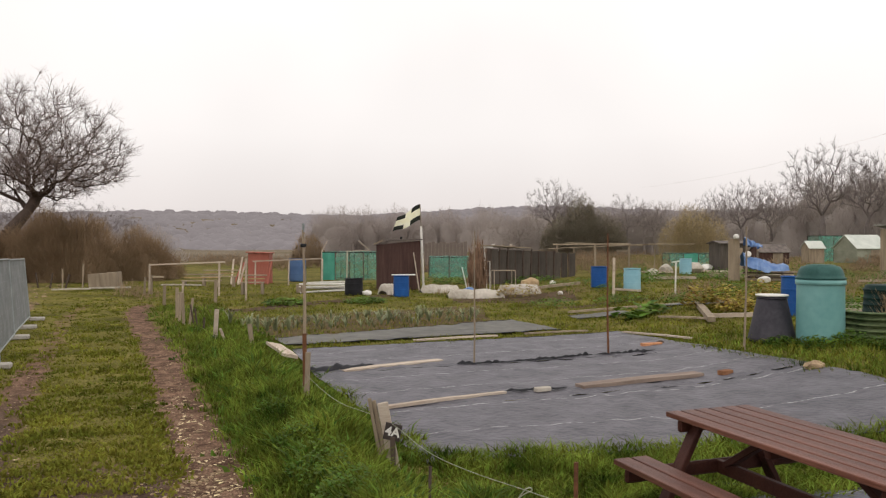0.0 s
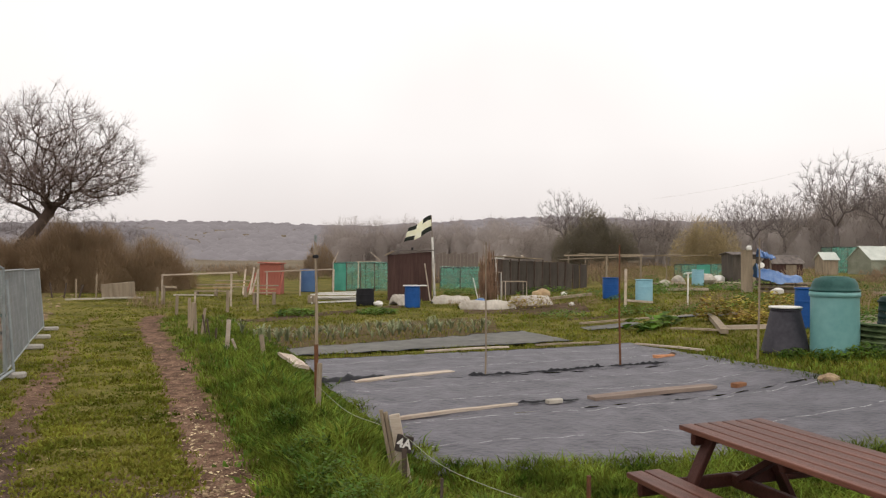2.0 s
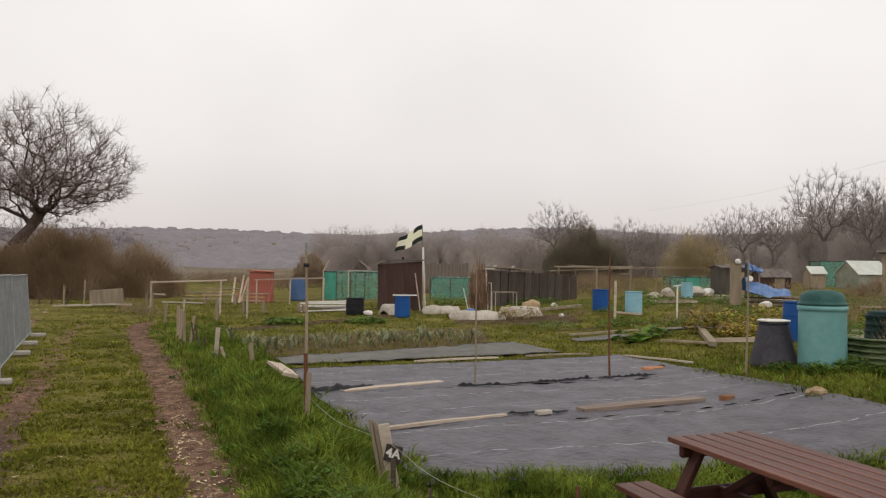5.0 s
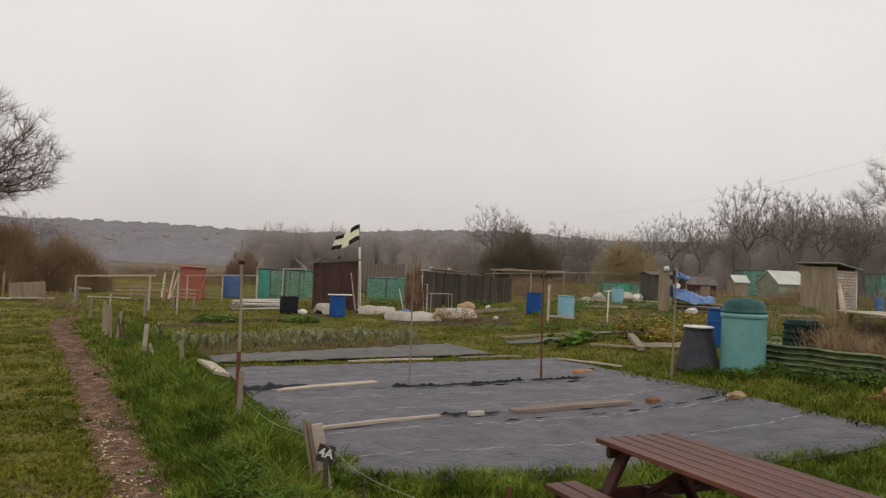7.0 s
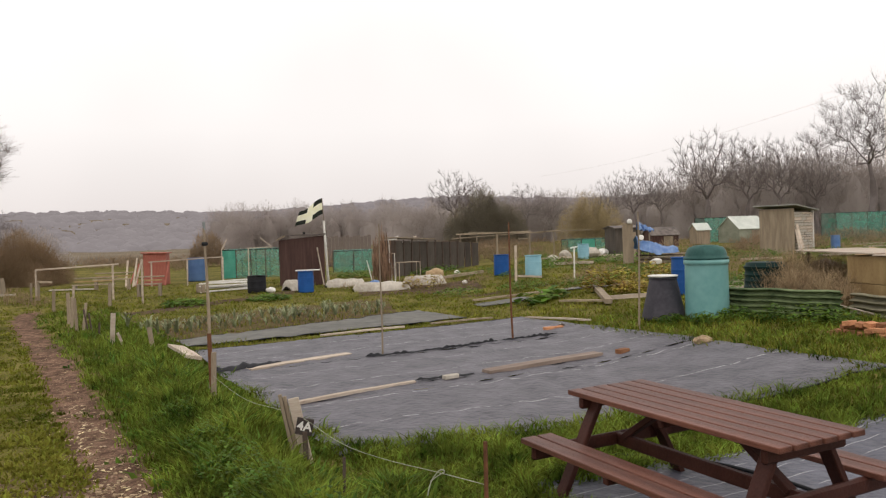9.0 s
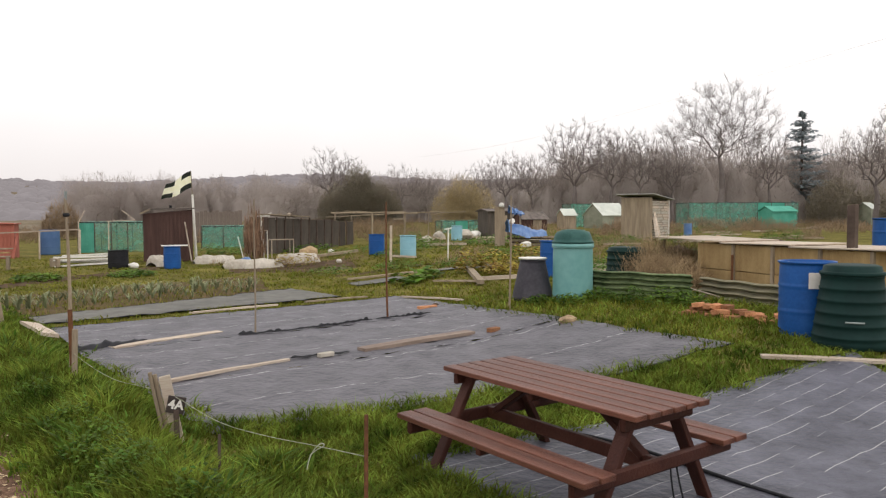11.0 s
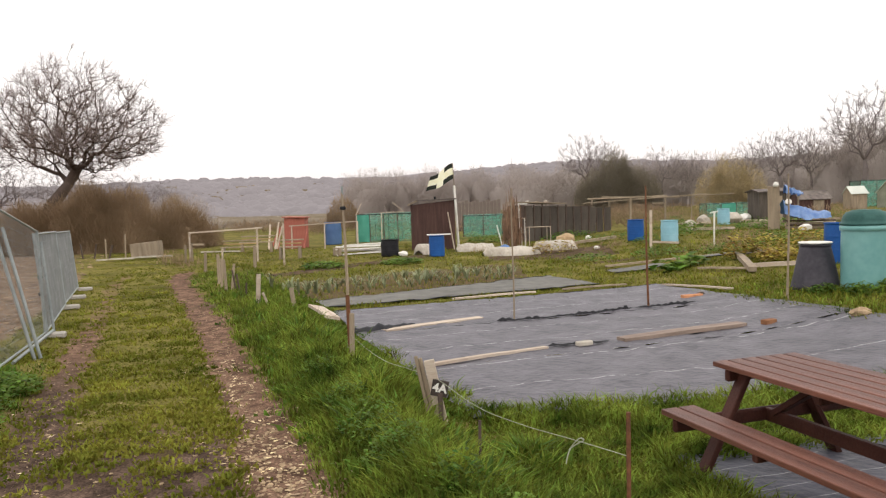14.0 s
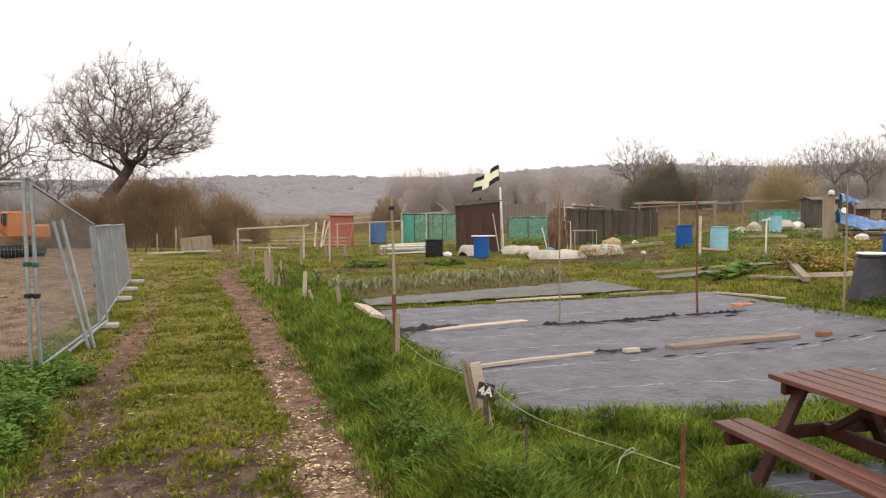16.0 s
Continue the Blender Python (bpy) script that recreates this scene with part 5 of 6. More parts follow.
for x, y, h, w, mt, tl in ((-4.06, 13.6, 0.6, 0.075, NEWWOOD, 0.04), (-3.25, 13.06, 0.36, 0.075, OLDWOOD, -0.05), (-6.43, 18.45, 0.75, 0.07, OLDWOOD, 0.0), (-6.08, 17.6, 0.7, 0.06, OLDWOOD, 0.03), (-5.72, 16.85, 0.72, 0.06, OLDWOOD, -0.03), (-5.52, 16.6, 0.62, 0.05, OLDWOOD, 0.08), (-5.34, 16.4, 0.5, 0.03, BARK, -0.08), (-5.2, 16.2, 0.42, 0.03, BARK, -0.06), (-4.8, 15.3, 0.3, 0.03, BARK, 0.02), (-3.75, 13.3, 0.26, 0.04, NEWWOOD, -0.12), (-8.2, 22.4, 0.6, 0.08, OLDWOOD, 0.02), (-2.0, 11.4, 0.22, 0.03, BARK, -0.03)):
    stake(x, y, h, w, 0.045, mt, "weathered marker stake standing in the verge grass", (tl, 0), 10)


# ---- leek bed ----
def leek(seed):
    rng = random.Random(seed)
    t = thing("leek", 0, 0, 0, 0, "grey-green leek plant standing in a row", "vegetable", "leeks in the bed")
    part("stem", tube((0, 0, -0.02), (0, 0, 0.1), 0.016, 0.014, 7), STRAW, t, "white shank")
    verts, faces = [], []
    for k in range(10):
        a = rng.choice((0, math.pi)) + rng.gauss(0, 0.45)
        ln, out = rng.uniform(0.28, 0.56), rng.uniform(0.06, 0.34)
        o = len(verts)
        for s in (0, 0.33, 0.66, 1):
            w = 0.019 * (1 - s) ** 0.6 + 0.003
            r = out * s ** 1.5
            z = 0.1 + ln * (s - 0.45 * s ** 3)
            verts += [(r * math.cos(a) - w * math.sin(a), r * math.sin(a) + w * math.cos(a), z), (r * math.cos(a) + w * math.sin(a), r * math.sin(a) - w * math.cos(a), z)]
        faces += [(o + 2 * i, o + 2 * i + 1, o + 2 * i + 3, o + 2 * i + 2) for i in range(3)]
    raw("leaves", verts, faces, LEEK, t)
    return t


leeks = [leek(k) for k in range(4)]
placed = [0] * 4
rng = random.Random(9)
for row in range(4):
    for k in range(34):
        s = (k + rng.uniform(-0.25, 0.25)) / 33
        if rng.random() < 0.2:
            continue
        x = -4.3 + 5.1 * s + 0.05 * row
        y = 15.55 + 3.0 * s + 0.78 * row + rng.uniform(-0.14, 0.14)
        i = rng.randrange(4)
        m = pose(x, y, zg(x, y), 0, 0, rng.uniform(0, 360))
        g = rng.uniform(0.5, 1.1) * (1 - 0.08 * row)
        if not placed[i]:
            leeks[i].matrix_basis = m
        else:
            c = copy_thing(leeks[i], m)
            c.scale = (g, g, g)
        placed[i] += 1

# ---- rails, trestles and the red shed at the far end of the track ----
def rail_frame(label, posts, rails, r=0.035, material=None, name="rail_frame"):
    x0, y0 = posts[0][0], posts[0][1]
    t = thing(name, x0, y0, 0, 0, label, "wooden frame", "rails on the plots")
    for x, y, h in posts:
        part("post", beam((x - x0, y - y0, zg(x, y) - 0.05), (x - x0 + 0.02, y - y0, h), r * 1.6, r * 1.6, 0.004, up=(0, 1, 0)), material or OLDWOOD, t)
    for a, b in rails:
        part("rail", beam((a[0] - x0, a[1] - y0, a[2]), (b[0] - x0, b[1] - y0, b[2]), r * 1.5, r * 1.5, 0.004), material or OLDWOOD, t)
    return t


rail_frame("pale wooden rail on posts beside the track's end", [(-10.3, 26.7, 1.2), (-9.15, 26.75, 0.6), (-7.9, 26.85, 1.28)], [((-10.3, 26.7, 1.2), (-7.69, 26.87, 1.3))], 0.035, NEWWOOD)
rail_frame("double gatepost of pale timber beside the track", [(-10.35, 26.4, 0.78), (-10.15, 26.5, 0.85)], [((-10.2, 26.5, 0.8), (-9.7, 26.5, 0.78))], 0.04, OLDWOOD)
rail_frame("long pale rail carried across the plots", [(-8.4, 34.0, 1.18), (-6.9, 34.0, 1.22), (-5.4, 34.0, 1.28)], [((-8.5, 34.0, 1.17), (-5.38, 34.0, 1.29))], 0.035, NEWWOOD)
rail_frame("single weathered post in the plot", [(-7.08, 23.7, 0.82)], [], 0.05)
rail_frame("single slim pale post in the plot", [(-6.6, 25.5, 1.45)], [], 0.035, NEWWOOD)


def trestle(x, y, w, z, label, n=3):
    t = thing("plank_stack", x, y, zg(x, y), 3, label, "timber", "stacked timber")
    for k in range(n):
        part("board", box(w * (1 - 0.1 * (k % 2)), 0.16, 0.045, 0.006), PLYWOOD if k % 2 else OLDWOOD, t, "", pose(0.04 * k, 0.03 * k, z + 0.13 * k))
    for s in (-0.42, 0.42):
        part("support", box(0.08, 0.3, z, 0.006), OLDWOOD, t, "", pose(s * w, 0, z / 2))


trestle(-7.0, 28.0, 0.85, 0.45, "pale boards stacked on trestles in the grass")
trestle(-9.9, 31.2, 1.6, 0.25, "long pale boards stacked on low blocks")
trestle(-9.6, 32.6, 1.5, 0.45, "weathered boards stacked on blocks")


def red_shed():
    x, y = -8.47, 35.3
    t = thing("red_shed", x, y, zg(x, y), 2, "small red painted wooden shed with a flat roof", "shed")
    part("wall_shell", box(0.95, 0.9, 1.42, 0.004), REDSHED, t, "", pose(0, 0, 0.71))
    for k in range(7):
        part("cladding_board", box(0.125, 0.02, 1.38, 0.004), REDSHED, t, "", pose(-0.405 + 0.135 * k, -0.46, 0.7))
    part("roof", box(1.12, 1.1, 0.05, 0.006), REDSHED, t, "red roof boards", pose(0, 0, 1.45, 0, 2, 0))
    for k, (dx, h) in enumerate(((-0.6, 1.0), (-0.75, 1.25), (-0.92, 0.8), (-1.05, 1.15), (0.58, 1.1), (-0.68, 1.1))):
        part("leaning_board", beam((dx - 0.12, -0.75, 0), (dx + 0.1 * (k % 3 - 1), -0.3, h), 0.08, 0.03), NEWWOOD if k % 2 else REDSHED, t)


red_shed()
# ---- white boards ----
t = thing("white_board_stack", -4.55, 29.4, zg(-4.5, 29.4), 32, "stack of long white painted boards lying in the grass", "timber")
rng = random.Random(3)
for k in range(9):
    part("board", box(rng.uniform(1.7, 2.1), 0.13, 0.05, 0.005), WHITE, t, "", pose(rng.uniform(-0.12, 0.12), -0.26 + 0.15 * (k % 4), 0.05 + 0.085 * (k // 2), 0, rng.uniform(-2, 2), rng.uniform(-4, 4)))
part("block", box(0.12, 0.6, 0.3, 0.006), OLDWOOD, t, "", pose(-1.0, 0, 0.15))
t = thing("resting_board", -1.47, 27.0, zg(-1.47, 27) + 0.76, 4, "white board laid across the blue barrel", "plank")
part("timber", box(0.85, 0.3, 0.035, 0.005), WHITE, t, "", pose(0.08, 0, 0.02))


# ---- green net cages ----
def net_cage(x, y, w, d, h, rz, label, cloth_bays=(), bays=4):
    t = thing("net_cage", x, y, zg(x, y), rz, label, "net cage", "green net cages")
    for k in range(bays + 1):
        for yy in (0, d):
            part("post", tube((w * k / bays, yy, -0.05), (w * k / bays, yy, h), 0.025, 0.025, 8), BARK, t)
    for yy in (0, d):
        part("rail", tube((0, yy, h), (w, yy, h), 0.02, 0.02, 8), BLACK, t)
    for k in range(bays):
        for yy in (0, d):
            bm = bmesh.new()
            n = 8
            grid = [[bm.verts.new((w * (k + i / n) / bays, yy + 0.05 * noise.noise((k + i / n * 2.0, j * 0.5, yy)), h * j / 4)) for i in range(n + 1)] for j in range(5)]
            for j in range(4):
                for i in range(n):
                    bm.faces.new((grid[j][i], grid[j][i + 1], grid[j + 1][i + 1], grid[j + 1][i]))
            part("net_panel", bm, GREENCLOTH if k in cloth_bays and yy == 0 else GREENNET, t)
    bm = bmesh.new()
    bm.faces.new([bm.verts.new(c) for c in ((0, 0, h + 0.01), (w, 0, h + 0.01), (w, d, h + 0.03), (0, d, h + 0.03))])
    part("net_roof", bm, GREENNET, t)
    return t


net_cage(-6.25, 39.0, 2.9, 2.2, 1.42, 0, "green netted fruit cage on dark posts", (0,), 4)
net_cage(-0.75, 41.0, 2.2, 2.0, 1.15, 0, "low green netted cage beside the brown shed", (), 2)
rail_frame("thin pale pole on top of the net cage", [(-4.9, 38.8, 1.62)], [((-4.95, 38.8, 1.58), (-3.75, 38.8, 1.62))], 0.03, NEWWOOD)
rail_frame("pale sloping batten above the net cage", [(-6.2, 38.8, 1.5)], [((-6.2, 38.8, 1.5), (-5.9, 38.8, 2.1)), ((-3.7, 38.8, 1.6), (-4.3, 38.8, 2.1))], 0.03, NEWWOOD)
t = thing("far_fence_screen", 0.2, 50.0, zg(0.2, 50), 0, "tall brown board screen behind the cages", "fence")
for k in range(12):
    part("screen_board", box(0.22, 0.03, 1.9 + 0.12 * (k % 3), 0.005), HAZEBOARD, t, "", pose(-1.3 + 0.235 * k, 0, 0.95))


# ---- dark panelled shelter ----
def panel_shelter():
    t = thing("panel_shelter", 2.2, 34.6, zg(3, 35), 27, "low dark shelter of upright weathered panels with gaps", "shed")
    n, w = 11, 4.75
    for k in range(n):
        h = 1.62 - 0.022 * k
        part("wall_panel", box(w / n * 0.84, 0.03, h, 0.005), DARKPANEL, t, "", pose(w * (k + 0.5) / n, 0.04 * (k % 2), h / 2, 3 * (k % 3 - 1), 1.5 * (k % 2), 0))
        part("post", box(0.05, 0.06, h + 0.1 * (k % 3), 0.005), BARK, t, "", pose(w * k / n, -0.03, h / 2, 0, 1.5 * (k % 3 - 1), 0))
    part("back_wall", box(w, 0.04, 1.5, 0.005), BARK, t, "", pose(w / 2, 1.6, 0.75))
    part("roof_board", beam((-0.1, 0.75, 1.78), (w * 0.45, 0.75, 1.66), 1.7, 0.04), OLDWOOD, t, "pale roof boards")
    part("end_panel", box(0.04, 1.5, 1.65, 0.005), BARK, t, "", pose(0.0, 0.8, 0.82))
    for k in range(3):
        part("roof_batten", beam((0.1 + 0.5 * k, -0.1, 1.83 - 0.03 * k), (0.6 + 0.5 * k, 0.9, 1.8), 0.08, 0.05), WHITE if k == 0 else NEWWOOD, t)
    part("corner_frame", box(0.05, 0.05, 1.75, 0.005), WHITE, t, "white corner post", pose(-0.45, -0.2, 0.87))
    part("corner_arm", box(0.45, 0.05, 0.05, 0.005), WHITE, t, "", pose(-0.25, -0.2, 1.7))


panel_shelter()
rail_frame("long weathered pole frame with a white crate end", [(5.7, 38.0, 1.9), (7.6, 38.0, 1.9), (9.3, 38.0, 1.95)], [((5.5, 38.0, 1.93), (9.4, 38.0, 1.95)), ((8.7, 38, 1.6), (9.35, 38, 1.6))], 0.05, OLDWOOD)
rail_frame("loose frame of thin poles lashed across posts", [(6.4, 37.2, 1.75), (10.3, 37.0, 1.85)], [((5.2, 37.6, 1.72), (10.9, 36.8, 1.98)), ((6.0, 37.0, 2.02), (9.9, 37.6, 1.86)), ((9.2, 37.0, 1.9), (12.4, 37.3, 1.95))], 0.028, OLDWOOD)
rail_frame("leaning pale post among the weeds", [(5.42, 24.15, 1.5)], [((5.5, 24.2, 0.5), (6.4, 24.6, 0.42))], 0.045, NEWWOOD)
rail_frame("white marker post with a short crosspiece", [(7.23, 23.65, 1.38)], [((7.12, 23.65, 1.36), (7.36, 23.65, 1.4))], 0.026, WHITE)


# ---- fleece tunnels ----
def tunnel(x, y, ln, r, h, rz, label):
    t = thing("fleece_tunnel", x, y, zg(x, y), rz, label, "cloche", "fleece tunnels")
    verts, faces = [], []
    n, m = 14, 8
    for i in range(n + 1):
        s = i / n
        end = 1 if 0 < i < n else 0.35
        for j in range(m + 1):
            a = math.pi * j / m
            k = 1 + 0.16 * noise.noise((s * 5 + x, a, y)) - 0.1 * math.sin(3 * math.pi * s) ** 2
            verts.append(((s - 0.5) * ln, r * math.cos(a) * k * (0.6 + 0.4 * end), h * math.sin(a) * k * end - 0.01))
    for i in range(n):
        faces += [(i * (m + 1) + j, i * (m + 1) + j + 1, (i + 1) * (m + 1) + j + 1, (i + 1) * (m + 1) + j) for j in range(m)]
    raw("fleece", verts, faces, FLEECE, t, True)


tunnel(-0.1, 29.0, 1.5, 0.35, 0.32, 12, "slumped white fleece tunnel over a bed")
tunnel(1.15, 26.6, 2.0, 0.36, 0.34, 10, "long white fleece tunnel over dug soil")
tunnel(2.85, 28.4, 1.6, 0.36, 0.38, 8, "short white fleece tunnel over dug soil")
tunnel(-2.05, 28.2, 0.5, 0.3, 0.42, 50, "small heap of white fleece behind the barrel")


# ---- garden clutter before the shelter ----
def tube_rack(x, y, w, d, h, label, material, shelves=2):
    t = thing("garden_rack", x, y, zg(x, y), 12, label, "rack")
    for sx_ in (0, w):
        for sy_ in (0, d):
            part("leg", tube((sx_, sy_, 0), (sx_, sy_, h), 0.018, 0.018, 8), material, t)
    for k in range(shelves):
        part("shelf", box(w + 0.06, d, 0.03, 0.004), OLDWOOD, t, "weathered board shelf", pose(w / 2, d / 2, h * (k + 1) / shelves))


tube_rack(1.15, 30.2, 0.75, 0.5, 1.15, "weathered two-tier rack with a white tube frame", WHITE)
tube_rack(2.1, 31.0, 0.9, 0.5, 0.75, "low wooden potting bench on pale legs", NEWWOOD, 1)
rock(3.55, 30.8, 0.36, "pale straw-filled sack resting on the grass", STRAW, name="straw_sack")
rock(1.0, 28.2, 0.2, "crumpled blue plastic sheet on the soil", TARP, name="blue_sheet")
brush("bean_poles", [(1.32, 30.0, 0.24, 0.2, 2.75), (1.6, 30.2, 0.2, 0.2, 2.3), (1.1, 30.1, 0.14, 0.2, 2.2)], 420, CANE, "bundle of tall brown bean canes standing upright", 0.02, 12, "canes", 0.06, True)
t = thing("leaning_white_stake", 0.85, 29.6, zg(0.85, 29.6), 0, "white stake leaning before the canes", "stake")
part("timber", beam((0.12, 0, 0), (-0.1, 0, 0.95), 0.06, 0.04), WHITE, t)
for x, y, r, mt, lb in ((13.2, 40, 0.45, FLEECE, "heap of pale fleece on a far bed"), (14.2, 41, 0.35, WHITE, "white plastic tub on a far bed"), (11.6, 39.5, 0.35, FLEECE, "heap of pale fleece on a far bed"), (4.7, 32.5, 0.12, WHITE, "white plastic bottle in the grass"), (4.2, 27.2, 0.1, WHITE, "white scrap on the grass"), (12.7, 30, 0.2, WHITE, "white scrap of sheeting on the grass"), (10.2, 37, 0.25, FLEECE, "pale sacking on a far bed")):
    rock(x, y, r, lb, mt, name="sheeting_lump")
drum(12.3, 38.5, 0.3, 0.8, PALEBLUE, "pale tub standing on a far plot", "garden_tub")


# ---- blue tarpaulin heap and huts on the far plots ----
def tarp_heap(x, y):
    t = thing("tarpaulin_heap", x, y, zg(x, y), -12, "blue tarpaulin sagging from a stack of old timber", "tarpaulin")

    def drape(name, x0, x1, top, bottom, deep, seed, label=""):
        verts, faces = [], []
        n, m = 30, 14
        for i in range(n + 1):
            u = i / n
            crest, foot = top(u), bottom(u)
            for j in range(m + 1):
                v = j / m
                wob = 0.1 * noise.noise((u * 5, v * 3, seed)) + 0.05 * noise.noise((u * 14, v * 8, seed))
                z = foot + (crest - foot) * math.sin(math.pi * min(1.0, 0.08 + 0.84 * v)) ** 0.8 + wob
                verts.append((x0 + (x1 - x0) * u + 0.07 * noise.noise((u * 6, v * 6, seed + 3)), deep * (v - 0.5) + 0.16 * noise.noise((u * 9, v * 2, seed)), z))
        for i in range(n):
            faces += [(i * (m + 1) + j, i * (m + 1) + j + 1, (i + 1) * (m + 1) + j + 1, (i + 1) * (m + 1) + j) for j in range(m)]
        tagged(raw(name, verts, faces, TARP, t, True), label)

    drape("sheet", -0.75, 0.95, lambda u: 1.16 - 0.5 * u ** 0.8, lambda u: 0.42 - 0.2 * math.sin(math.pi * u) - 0.05 * u, 1.1, 2.0)
    drape("upper_sheet", -0.66, -0.02, lambda u: 1.78 - 0.3 * u, lambda u: 1.3, 0.6, 6.0, "blue sheet bunched over the post")
    for k in range(6):
        part("timber", beam((-0.7 + 0.1 * (k % 3), -0.4 + 0.15 * k, 0.08 + 0.09 * (k % 4)), (1.1 + 0.12 * (k % 2), -0.3 + 0.12 * k, 0.06 + 0.09 * (k % 4)), 0.14, 0.06), BARK if k % 2 else OLDWOOD, t, "dark old timber")
    for sx_, top in ((-0.55, 1.45), (-0.15, 1.3), (0.8, 0.5)):
        part("post", tube((sx_, 0.05, 0), (sx_, 0.05, top), 0.04, 0.035, 8), OLDWOOD, t)
    part("white_tub", lathe([(0.1, 0), (0.12, 0.2), (0.125, 0.21), (0.09, 0.21)], 16), WHITE, t, "white plastic tub", pose(-0.62, -0.42, 1.05, 70, 0, 0))
    part("grey_board", box(0.45, 0.04, 1.75, 0.008), OLDWOOD, t, "grey upright board", pose(-1.05, 0.1, 0.87))
    part("white_cap", lathe([(0.08, 0), (0.11, 0.05), (0.11, 0.14), (0.05, 0.2)], 16), WHITE, t, "white cap", pose(-0.98, -0.02, 1.72))


tarp_heap(13.0, 31.0)


def hut(x, y, w, d, h, rz, wall, roof, label, pitch=0.35, name="garden_hut", door=True):
    """A small gabled hut with its ridge across the front."""
    t = thing(name, x, y, zg(x, y), rz, label, "shed", "huts on far plots")
    v = [(-w / 2, -d / 2, 0), (w / 2, -d / 2, 0), (w / 2, d / 2, 0), (-w / 2, d / 2, 0), (-w / 2, -d / 2, h), (w / 2, -d / 2, h), (w / 2, d / 2, h), (-w / 2, d / 2, h), (-w / 2, 0, h + pitch), (w / 2, 0, h + pitch)]
    raw("wall_shell", v, [(0, 1, 5, 4), (2, 3, 7, 6), (1, 2, 6, 9, 5), (3, 0, 4, 8, 7)], wall, t)
    for sgn in (-1, 1):
        ev, rg, xo = (sgn * (d / 2 + 0.12), h - 0.12 * pitch / (d / 2)), (0.0, h + pitch + 0.02), w / 2 + 0.1
        rv = [(-xo, ev[0], ev[1]), (xo, ev[0], ev[1]), (xo, rg[0], rg[1]), (-xo, rg[0], rg[1])]
        rv += [(a_, b_, c_ + 0.045) for a_, b_, c_ in rv]
        raw("roof_side", rv, [(0, 1, 2, 3), (4, 5, 6, 7), (0, 1, 5, 4), (1, 2, 6, 5), (2, 3, 7, 6), (3, 0, 4, 7)], roof, t)
    if door:
        part("door", box(w * 0.35, 0.03, h * 0.85, 0.006), OLDWOOD, t, "", pose(w * 0.12, -d / 2 - 0.02, h * 0.43))
    return t


hut(34.4, 62.5, 3.0, 2.6, 1.25, 12, GLASSWALL, GLASSHUT, "old greenhouse with a whitened roof", 1.0, "greenhouse")
hut(30.2, 62.0, 1.2, 1.4, 1.25, 0, OLDWOOD, GLASSHUT, "small weathered hut with a pale roof", 0.5)
hut(25.8, 60.0, 2.4, 1.6, 0.95, 4, BROWNSHED, FELT, "low red-brown hut with a felt roof", 0.55)
hut(15.4, 41.0, 1.5, 1.5, 1.55, 3, DARKPANEL, FELT, "low grey weathered hut beside the tarpaulin", 0.1)
hut(64.5, 62.5, 1.6, 1.6, 1.75, 20, GLASSWALL, GLASSHUT, "small pale hut with a pitched roof", 0.55)
hut(61.0, 54.0, 2.2, 1.8, 1.6, 20, GREENNET, GREENNET, "small net house on a far plot", 0.3)
net_cage(41.5, 60.0, 10.5, 3.0, 2.3, -12, "long tall green netted cage on a far plot", (5, 6), 8)
hut(48.3, 56.5, 2.4, 2.0, 1.5, -5, GREENCLOTH, GREENCLOTH, "green cloth-covered store beside the net cage", 0.4, "cloth_store", False)
net_cage(33.6, 68.0, 4.2, 2.0, 2.3, 0, "green netted cage behind the greenhouse", (), 3)
net_cage(15.5, 52.0, 3.0, 1.6, 0.9, 0, "low green netted bed on a far plot", (1,), 3)


